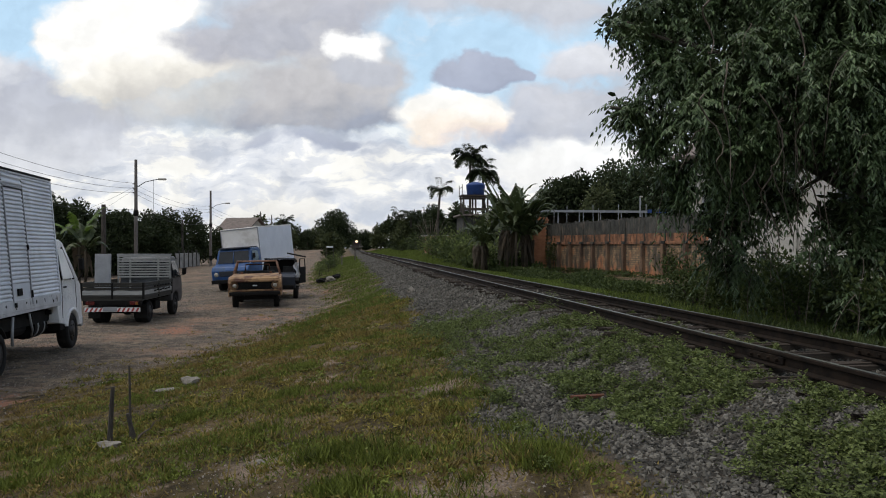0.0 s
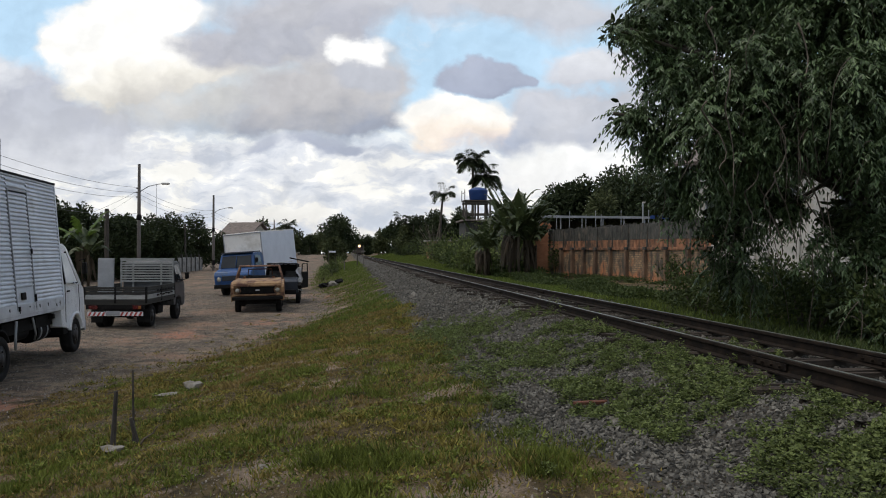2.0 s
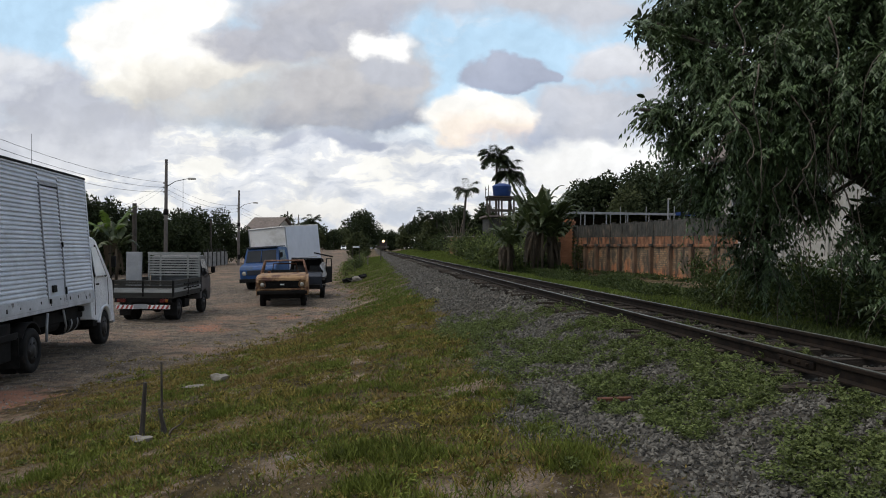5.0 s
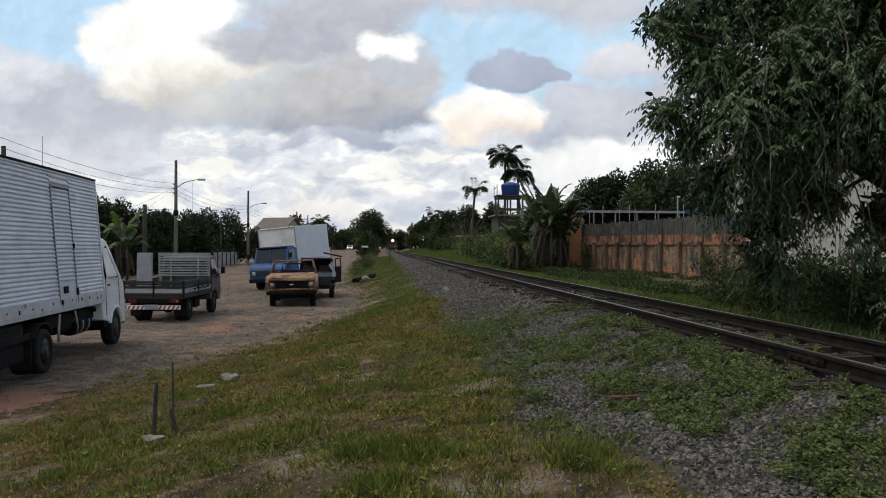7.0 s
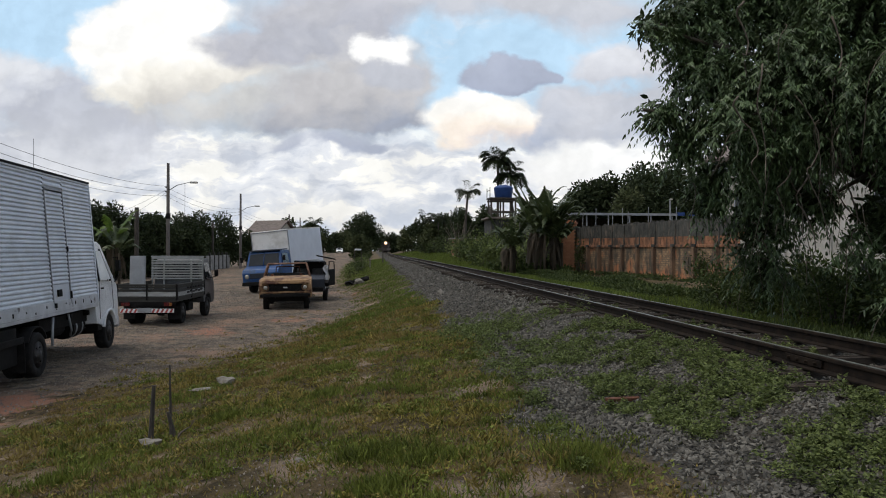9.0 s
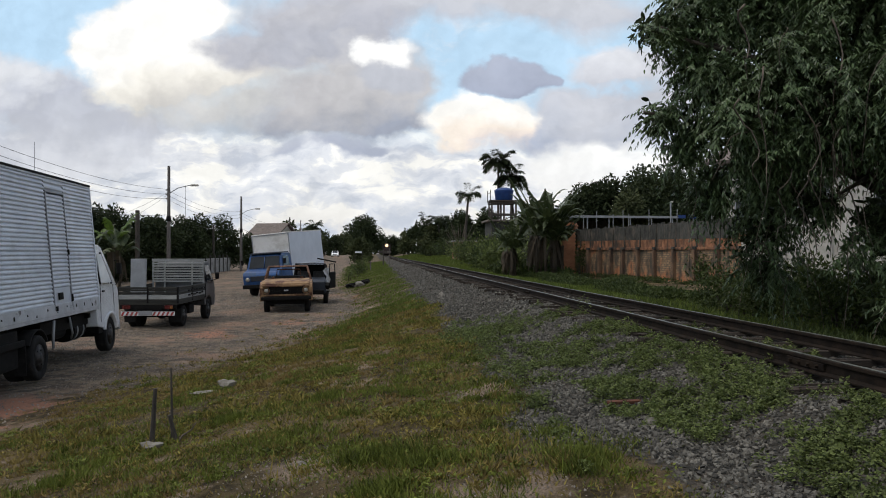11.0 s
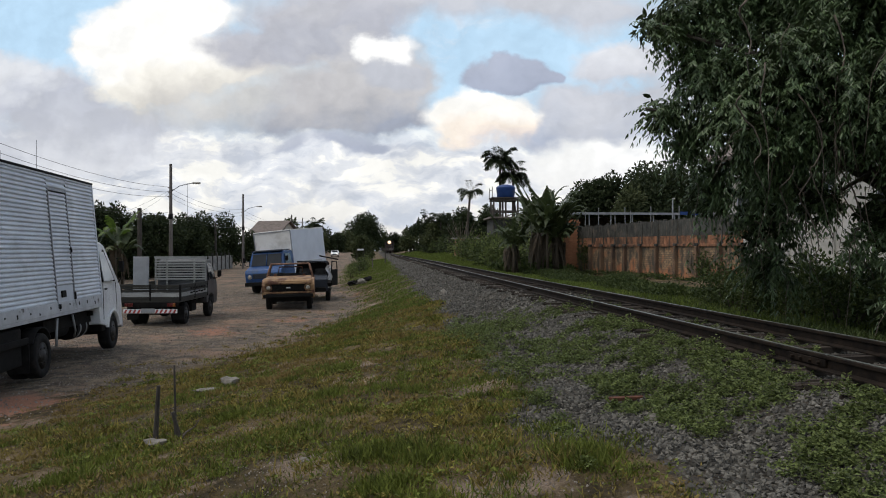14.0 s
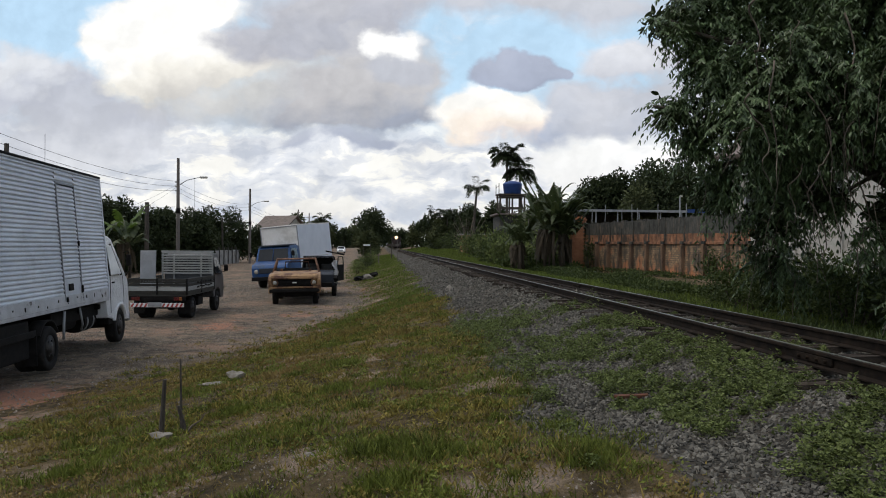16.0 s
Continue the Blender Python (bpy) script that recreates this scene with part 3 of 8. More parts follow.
def ground_mat():
    m = bpy.data.materials.new("verge_and_gravel")
    m.use_nodes = True
    nt = m.node_tree
    N, L = nt.nodes.new, nt.links.new
    b = nt.nodes["Principled BSDF"]
    co = N("ShaderNodeTexCoord").outputs["Object"]

    def noise_at(s, d=7, r=0.6):
        n = N("ShaderNodeTexNoise")
        L(co, n.inputs["Vector"])
        n.inputs["Scale"].default_value, n.inputs["Detail"].default_value, n.inputs["Roughness"].default_value = s, d, r
        return n.outputs[0]

    def ramped(v, lo, hi, a=0.0, c=1.0):
        n = N("ShaderNodeMapRange")
        L(v, n.inputs[0])
        for s, x in zip(n.inputs[1:5], (lo, hi, a, c)):
            s.default_value = x
        return n.outputs[0]

    def mixed(fac, a, c):
        n = N("ShaderNodeMix")
        n.data_type = "RGBA"
        for s, x in ((n.inputs[0], fac), (n.inputs[6], a), (n.inputs[7], c)):
            if hasattr(x, "is_output"):
                L(x, s)
            else:
                s.default_value = (*x, 1)
        return n.outputs[2]

    def math_(op, a, c):
        n = N("ShaderNodeMath")
        n.operation = op
        for s, x in zip(n.inputs, (a, c)):
            if hasattr(x, "is_output"):
                L(x, s)
            else:
                s.default_value = x
        return n.outputs[0]

    def attr(name):
        n = N("ShaderNodeAttribute")
        n.attribute_name = name
        return n.outputs["Fac"]

    fine, mid, wide = noise_at(70), noise_at(7), noise_at(0.9)
    turf = mixed(ramped(mid, 0.35, 0.65), (0.014, 0.011, 0.005), (0.105, 0.078, 0.035))
    turf = mixed(ramped(wide, 0.42, 0.62), turf, mixed(ramped(fine, 0.3, 0.7), (0.055, 0.04, 0.02), (0.22, 0.158, 0.078)))
    soil = mixed(ramped(fine, 0.3, 0.7), (0.10, 0.074, 0.052), (0.42, 0.32, 0.235))
    turf = mixed(ramped(noise_at(1.1, 8, 0.65), 0.56, 0.64), turf, soil)
    worn = math_("ADD", attr("worn"), math_("MULTIPLY", math_("SUBTRACT", noise_at(4.0, 8, 0.65), 0.5), 1.6))
    turf = mixed(ramped(worn, 0.25, 0.65, 0.0, 0.85), turf, soil)
    grit = mixed(ramped(fine, 0.35, 0.65), (0.05, 0.040, 0.029), (0.25, 0.20, 0.148))
    grit = mixed(ramped(noise_at(0.55, 8, 0.65), 0.42, 0.62), grit, mixed(ramped(fine, 0.35, 0.65), (0.12, 0.09, 0.06), (0.37, 0.29, 0.205)))
    grit = mixed(ramped(noise_at(2.6, 9, 0.75), 0.44, 0.56), grit, mixed(ramped(fine, 0.35, 0.65), (0.022, 0.018, 0.014), (0.15, 0.125, 0.095)))
    red = mixed(ramped(fine, 0.3, 0.7), (0.15, 0.095, 0.065), (0.38, 0.25, 0.175))
    grit = mixed(ramped(noise_at(0.33, 9, 0.7), 0.50, 0.64), grit, red)
    clayey = mixed(ramped(fine, 0.3, 0.7), (0.20, 0.088, 0.052), (0.40, 0.215, 0.145))
    grit = mixed(ramped(math_("ADD", attr("clay"), math_("MULTIPLY", math_("SUBTRACT", noise_at(1.6, 8, 0.65), 0.5), 2.2)), 0.42, 0.75), grit, clayey)
    cell = N("ShaderNodeTexVoronoi")
    L(co, cell.inputs["Vector"])
    cell.inputs["Scale"].default_value = 17.0
    tones = N("ShaderNodeSeparateColor")
    L(cell.outputs["Color"], tones.inputs[0])
    rock = mixed(tones.outputs[0], (0.02, 0.019, 0.015), (0.115, 0.105, 0.085))
    rock = mixed(ramped(wide, 0.5, 0.65, 0.0, 0.6), rock, (0.13, 0.105, 0.08))
    c = mixed(ramped(math_("ADD", attr("road"), math_("MULTIPLY", math_("SUBTRACT", noise_at(3.2, 9, 0.7), 0.5), 2.0)), 0.35, 0.65), turf, grit)
    c = mixed(ramped(math_("ADD", attr("stones"), math_("MULTIPLY", math_("SUBTRACT", mid, 0.5), 0.9)), 0.35, 0.65), c, rock)
    L(c, b.inputs["Base Color"])
    b.inputs["Roughness"].default_value = 0.95
    b.inputs["Specular IOR Level"].default_value = 0.2
    bp = N("ShaderNodeBump")
    bp.inputs["Strength"].default_value, bp.inputs["Distance"].default_value = 1.0, 0.05
    hgt = math_("ADD", math_("ADD", math_("MULTIPLY", fine, 0.6), mid), math_("MULTIPLY", math_("MULTIPLY", cell.outputs["Distance"], -2.0), attr("stones")))
    L(hgt, bp.inputs["Height"])
    L(bp.outputs[0], b.inputs["Normal"])
    return m


make_ground()


def make_track():
    """Two flat-bottomed rails on wooden sleepers, as long as the line can be seen."""
    track = thing("railway_track", "rusty metre-gauge rails on weathered wooden sleepers", "railway track", kind="structure")
    foot = [(-0.06, 0), (0.06, 0), (0.06, 0.012), (0.012, 0.028), (0.009, 0.095), (0.031, 0.105), (0.031, 0.128), (0.024, 0.135),
            (-0.024, 0.135), (-0.031, 0.128), (-0.031, 0.105), (-0.009, 0.095), (-0.012, 0.028), (-0.06, 0.012)]
    ys = [-30, 0, 10, 20, 30, 45, 60, 90, 130, 200, 300, 420, 520]
    rails = []
    for x in (NEAR_RAIL, FAR_RAIL):
        bm = B()
        rings = [[bm.verts.new((x + a, y, RAIL_Z - 0.135 + h)) for a, h in foot] for y in ys]
        k = len(foot)
        for p, q in zip(rings, rings[1:]):
            for i in range(k):
                bm.faces.new((p[i], p[(i + 1) % k], q[(i + 1) % k], q[i]))
        bm.faces.new(rings[0]), bm.faces.new(rings[-1])
        bmesh.ops.recalc_face_normals(bm, faces=bm.faces[:])
        rail = part("rail", bm, "rail", track)
        rails.append(rail)
        bm = B()
        for y0, y1 in zip(ys, ys[1:]):
            box(bm, (x, (y0 + y1) / 2, RAIL_Z + 0.0015), (0.034, y1 - y0, 0.004))
        part("running_surface", bm, "railhead", rail, "polished top of the rail")
    rnd = random.Random(4)
    shapes = []
    for k in range(5):
        bm = B()
        for j in range(4):
            a, b = -rnd.uniform(0.82, 1.04), rnd.uniform(0.82, 1.04)
            box(bm, ((a + b) / 2, (j - 1.5) * 0.056, rnd.uniform(-0.025, 0.0)), (b - a, 0.054, 0.16), 0.008)
        for v in bm.verts:
            v.co += Vector((rnd.uniform(-0.05, 0.05), rnd.uniform(-0.006, 0.006), rnd.uniform(-0.012, 0.006)))
        me = bpy.data.meshes.new("sleeper")
        bm.to_mesh(me), bm.free()
        me.materials.append(M["sleeper"])
        shapes.append(me)
    y, i = -14.0, 0
    while y < 170:
        s = new("sleeper", rnd.choice(shapes))
        s.parent = track
        s.matrix_basis = pose(TRACK + rnd.uniform(-0.09, 0.06), y, RAIL_Z - 0.135 - 0.075 + rnd.uniform(-0.015, 0.003), rnd.uniform(-2, 2), rnd.uniform(-1, 1), rnd.uniform(-2.5, 2.5))
        y += 0.62 + rnd.uniform(-0.05, 0.06)
    for x in (NEAR_RAIL, FAR_RAIL):
        for y in (6.2, 18.2, 30.2):
            for s in (-1, 1):
                bm = B()
                box(bm, (x + s * 0.024, y, RAIL_Z - 0.07), (0.02, 0.56, 0.06), 0.004)
                for d in (-0.2, -0.07, 0.07, 0.2):
                    rod(bm, (x + s * 0.03, y + d, RAIL_Z - 0.07), (x + s * 0.06, y + d, RAIL_Z - 0.07), 0.014, n=6)
                part("fish_plate", bm, "rail", track, "bolted rusty fish plate")


make_track()

# ---------------------------------------------------------------- vehicles (each looks along its own +y)


def wheel(parent, x, y, r, w, rim_r=None, dish=0.05, bolts=6):
    """A tyre with its steel rim; x is the outer face, the wheel lies inwards of it."""
    s = 1 if x > 0 else -1
    rim_r = rim_r or r * 0.6
    bm = B()
    lathe(bm, [(rim_r, -s * w * 0.96), (r * 0.93, -s * w), (r, -s * w * 0.88), (r, -s * w * 0.12), (r * 0.93, 0), (rim_r * 1.05, 0.0), (rim_r, -s * 0.015)], "x", (x, y, r), 28)
    tyre = part("wheel", bm, "rubber", parent)
    bm = B()
    lathe(bm, [(rim_r * 1.0, -s * 0.012), (rim_r * 0.92, -s * 0.02), (rim_r * 0.85, -s * (0.02 + dish)), (rim_r * 0.45, -s * (0.01 + dish * 0.6)), (rim_r * 0.36, s * 0.02), (rim_r * 0.1, s * 0.025)], "x", (x, y, r), 24)
    for k in range(bolts):
        a = 2 * math.pi * k / bolts
        rod(bm, (x - s * 0.05, y + math.cos(a) * rim_r * 0.6, r + math.sin(a) * rim_r * 0.6), (x + s * 0.005, y + math.cos(a) * rim_r * 0.6, r + math.sin(a) * rim_r * 0.6), 0.018, n=6)
    part("rim", bm, "rim", tyre)
    return tyre


def shell(outline, x0, x1, taper=0.0, top=1e9, low=-1e9, bevel=0.03):
    """A body from a side outline, narrowing by taper between the heights low and top."""
    bm = B()
    prism(bm, outline, x0, x1, 0)
    mid = (x0 + x1) / 2
    for v in bm.verts:
        k = min(max((v.co.z - low) / (top - low), 0), 1)
        v.co.x = mid + (v.co.x - mid) * (1 - taper * k)
    if bevel:
        bmesh.ops.bevel(bm, geom=bm.edges[:], offset=bevel, segments=3, affect="EDGES", profile=0.5)
    for f in bm.faces:
        f.smooth = False
    return bm


def quad_plate(points, thick):
    """A plate over four corner points, thickened along its normal."""
    bm = B()
    p = [Vector(q) for q in points]
    n = (p[1] - p[0]).cross(p[2] - p[0]).normalized() * thick
    a = [bm.verts.new(q) for q in p]
    b = [bm.verts.new(q + n) for q in p]
    k = len(p)
    bm.faces.new(a[::-1]), bm.faces.new(b)
    for i in range(k):
        bm.faces.new((a[i], a[(i + 1) % k], b[(i + 1) % k], b[i]))
    bmesh.ops.recalc_face_normals(bm, faces=bm.faces[:])
    return bm


def box_truck():
    """Cab-over truck; origin on the ground below the front axle."""
    t = thing("box_truck", "white cab-over truck with a ribbed aluminium box body on gravel", "truck", pose(-6.99, 17.52, 0.03, 0, -2.0, 2.4))
    w = 1.06
    # chassis
    bm = B()
    for x in (-0.42, 0.42):
        box(bm, (x, -2.6, 0.72), (0.09, 6.2, 0.2), 0.01)
    for y in (0.2, -1.2, -2.6, -3.8, -5.3):
        box(bm, (0, y, 0.72), (0.84, 0.12, 0.14), 0.01)
    for y in (0, -4.0):
        rod(bm, (-0.9, y, 0.4), (0.9, y, 0.4), 0.07)
        box(bm, (0, y, 0.42), (0.34, 0.34, 0.3), 0.05)
        for x in (-0.42, 0.42):
            box(bm, (x, y, 0.55), (0.08, 1.1, 0.06), 0.01)
    rod(bm, (0, -0.3, 0.55), (0, -3.8, 0.45), 0.05)
    part("chassis", bm, "black", t)
    for x in (-1, 1):
        wheel(t, x * w, 0.0, 0.385, 0.23)
        wheel(t, x * w, -4.0, 0.385, 0.22, dish=0.11)
        wheel(t, x * (w - 0.26), -4.0, 0.385, 0.22)
    # cab
    side = [(0.72, 0.46), (0.40, 0.46), (0.36, 0.66), (0.25, 0.80), (0.0, 0.86), (-0.25, 0.80), (-0.38, 0.64), (-0.42, 0.55), (-0.82, 0.62), (-0.82, 2.18), (-0.66, 2.34), (-0.25, 2.37), (-0.05, 2.30), (0.52, 1.52), (0.68, 1.35), (0.72, 1.0)]
    cab = part("cab", shell(side, -w, w, 0.13, 2.37, 1.45, 0.02), "white_paint", t, "white steel cab with dusty lower edges")
    k = w * 0.93
    for s in (-1, 1):
        bm = quad_plate([(s * (w - 0.02), 0.18, 1.52), (s * (w - 0.02), -0.55, 1.52), (s * (w - 0.115), -0.55, 2.16), (s * (w - 0.115), -0.22, 2.16)], s * -0.02)
        bmesh.ops.translate(bm, vec=(s * 0.012, 0, 0), verts=bm.verts)
        # right window: the sky's brightness is painted into its pale colour
        part("side_window", bm, "dark_glass" if s < 0 else "pale_glass", cab, "side window, the right one with pale sky painted in")
        bm = B()
        tube(bm, [(s * (w - 0.01), 0.22, 1.5), (s * (w - 0.115), -0.20, 2.19)], 0.028)
        tube(bm, [(s * (w - 0.012), 0.02, 1.5), (s * (w - 0.12), -0.22, 2.18)], 0.012)
        tube(bm, [(s * (w - 0.01), -0.57, 1.5), (s * (w - 0.115), -0.57, 2.18)], 0.016)
        part("window_seal", bm, "black", cab)
        bm = B()
        lathe(bm, [(0.44, -s * 0.03), (0.47, s * 0.03), (0.40, s * 0.035), (0.39, -s * 0.03)], "x", (s * w, 0.0, 0.42), 28)
        bmesh.ops.delete(bm, geom=[v for v in bm.verts if v.co.z < 0.42], context="VERTS")
        part("wheel_arch", bm, "white_paint", cab)
        bm = B()
        tube(bm, [(s * w, 0.42, 2.0), (s * (w + 0.07), 0.56, 2.02), (s * (w + 0.08), 0.58, 1.6), (s * w, 0.5, 1.45)], 0.011)
        box(bm, (s * (w + 0.07), 0.56, 1.82), (0.09, 0.14, 0.26), 0.02)
        part("mirror", bm, "black", cab, "black door mirror on a bent arm")
        bm = B()
        box(bm, (s * (w + 0.012), -0.45, 1.35), (0.02, 0.16, 0.035), 0.006)
        part("door_handle", bm, "black", cab)
        for pts in ([(0.28, 1.48), (0.34, 1.0), (0.33, 0.86)], [(-0.62, 1.5), (-0.62, 0.7)]):
            bm = B()
            tube(bm, [(s * (w + 0.001), y, z) for y, z in pts], 0.006, n=4)
            part("door_seam", bm, "black", cab)
    bm = quad_plate([(-0.86, 0.5, 1.56), (0.86, 0.5, 1.56), (0.80, -0.02, 2.26), (-0.80, -0.02, 2.26)], 0.03)
    part("windscreen", bm, "dark_glass", cab)
    bm = B()
    box(bm, (0, 0.76, 0.52), (2.1, 0.14, 0.24), 0.03)
    part("bumper", bm, "metal_grey", t)
    # load box, leaning to the off side
    body = part("box_floor", (lambda b: (box(b, (0, 0, 0.06), (2.14, 5.9, 0.12), 0.01), b)[1])(B()), "alu_trim", t, "riveted aluminium base rail", pose(-0.02, -3.62, 0.92, 0, -3.2, 0))
    H, Lh = 2.58, 2.95

    def ribbed(y0, y1, z0, z1, pitch=0.0745):
        bm = B()
        rows = []
        n = int((z1 - z0) / pitch)
        for i in range(n):
            z = z0 + (z1 - z0) * i / n
            d = (z1 - z0) / n
            rows += [(0.0, z), (0.004, z + d * 0.12), (0.022, z + d * 0.35), (0.022, z + d * 0.62), (0.004, z + d * 0.86)]
        rows.append((0.0, z1))
        ys = np.linspace(y0, y1, max(2, int((y1 - y0) / 0.5) + 1))
        g = [[bm.verts.new((1.06 + o + 0.004 * math.sin(y * 3.1 + z * 2.3), y, z)) for y in ys] for o, z in rows]
        for p, q in zip(g, g[1:]):
            for i in range(len(ys) - 1):
                bm.faces.new((p[i], p[i + 1], q[i + 1], q[i]))
        return bm

    z0, z1 = 0.24, H
    dy0, dy1 = 0.42, 1.33
    part("side_panel", ribbed(-Lh, dy0 - 0.03, z0, z1), "aluminium", body)
    part("side_panel", ribbed(dy1 + 0.03, Lh, z0, z1), "aluminium", body)
    part("side_panel", ribbed(dy0 - 0.03, dy1 + 0.03, 2.36, z1), "aluminium", body)
    door = part("side_door", ribbed(dy0 + 0.02, dy1 - 0.02, 0.55, 2.30), "aluminium", body, "ribbed side door with a latch")
    bm = B()
    box(bm, (1.058, (dy0 + dy1) / 2, 0.36), (0.02, dy1 - dy0 - 0.04, 0.38), 0.004)
    part("kick_plate", bm, "aluminium", body)
    bm = B()
    for y in (dy0, dy1):
        box(bm, (1.078, y, 1.25), (0.03, 0.03, 2.2), 0.006)
    box(bm, (1.078, (dy0 + dy1) / 2, 2.335), (0.03, dy1 - dy0 + 0.03, 0.035), 0.006)
    part("door_frame", bm, "metal_grey", body, "grey door frame")
    bm = B()
    box(bm, (1.088, dy0 + 0.32, 0.40), (0.03, 0.2, 0.13), 0.01)
    part("latch_box", bm, "black", body, "black recessed latch")
    for y, z, w2, h2 in ((dy1 - 0.02, 0.34, 0.04, 0.14), (dy1 - 0.02, 1.22, 0.04, 0.10), (dy0 + 0.05, 0.18, 0.06, 0.09)):
        bm = B()
        box(bm, (1.10, y, z), (0.03, w2, h2), 0.008)
        part("hinge", bm, "black", body)
    bm = B()
    box(bm, (1.068, 0, 0.16), (0.03, 2 * Lh, 0.20), 0.006)
    part("lower_rail", bm, "alu_trim", body, "lower rail with dark scuffs")
    rnd = random.Random(2)
    for y in np.arange(-2.75, 2.8, 0.47):
        bm = B()
        box(bm, (1.087, y + rnd.uniform(-0.05, 0.05), 0.14 + rnd.uniform(-0.03, 0.05)), (0.006, rnd.uniform(0.015, 0.05), rnd.uniform(0.02, 0.07)), 0)
        part("rivet_plate", bm, "black", body)
    bm = B()
    box(bm, (0, 0, H + 0.03), (2.17, 2 * Lh + 0.04, 0.07), 0.012)
    part("roof", bm, "alu_trim", body)
    bm = B()
    box(bm, (1.07, 0, H + 0.055), (0.06, 2 * Lh + 0.06, 0.045), 0.01)
    part("roof_gutter", bm, "black", body, "dark roof edge")
    for y in (-Lh, Lh):
        for x in (-1.07, 1.07):
            bm = B()
            box(bm, (x, y, (H + 0.1) / 2), (0.05, 0.05, H - 0.05), 0.01)
            part("corner_post", bm, "aluminium", body)
    for c, s in (((0, Lh - 0.02, H / 2 + 0.05), (2.08, 0.03, H - 0.1)), ((0, -Lh + 0.02, H / 2 + 0.05), (2.08, 0.03, H - 0.1)), ((-1.06, 0, H / 2 + 0.05), (0.03, 2 * Lh - 0.06, H - 0.1))):
        bm = B()
        box(bm, c, s)
        part("end_panel", bm, "aluminium", body)
    # under the box
    bm = B()
    for y in (-2.0, -1.0):
        box(bm, (0, y, 0.87), (1.9, 0.1, 0.1), 0.01)
    rod(bm, (0.62, -1.62, 0.62), (0.62, -0.92, 0.62), 0.23, n=18)
    part("fuel_tank", bm, "black", t)
    for y in (-1.45, -1.09):
        bm = B()
        lathe(bm, [(0.238, -0.03), (0.242, 0.0), (0.238, 0.03)], "y", (0.62, y, 0.62), 18)
        part("tank_strap", bm, "metal_grey", t, "pale tank strap")
    bm = B()
    rod(bm, (0.66, -2.6, 0.66), (0.66, -2.0, 0.66), 0.15, n=14)
    part("air_tank", bm, "black", t)
    bm = B()
    tube(bm, [(1.0, -2.35, 0.95), (0.98, -2.15, 0.62), (0.9, -2.0, 0.5)], 0.02)
    part("bracket", bm, "metal_grey", t)
    bm = B()
    tube(bm, [(1.02, -3.2, 0.95), (1.03, -3.28, 0.7), (1.03, -3.3, 0.45)], 0.025)
    part("bracket", bm, "metal_grey", t)
    bm = B()
    lathe(bm, [(0.47, -0.12), (0.48, 0.12), (0.45, 0.12), (0.44, -0.12)], "x", (0.93, -4.0, 0.40), 24)
    bmesh.ops.delete(bm, geom=[v for v in bm.verts if v.co.z < 0.55], context="VERTS")
    part("mudguard", bm, "black", t)
    bm = B()
    box(bm, (1.03, -5.3, 0.70), (0.04, 1.5, 0.11), 0.01)
    part("side_guard", bm, "black", t, "dark side guard rail")
    # black box added behind the guard for the dark rear underside
    bm = B()
    box(bm, (0.7, -5.35, 0.62), (0.6, 1.3, 0.62), 0.03)
    part("rear_shade_fill", bm, "black", t)
    bm = B()
    box(bm, (0.9, -4.6, 0.42), (0.34, 0.02, 0.5), 0.005)
    part("mud_flap", bm, "rubber", t)
    bm = B()
    box(bm, (0.9, -0.56, 0.66), (0.26, 0.3, 0.42), 0.02)
    part("battery_box", bm, "black", t)
    # black fill box added to imitate the shade under the load box
    bm = B()
    box(bm, (0, -1.95, 0.80), (1.7, 2.9, 0.24), 0.02)
    part("under_shade_fill", bm, "black", t)


box_truck()


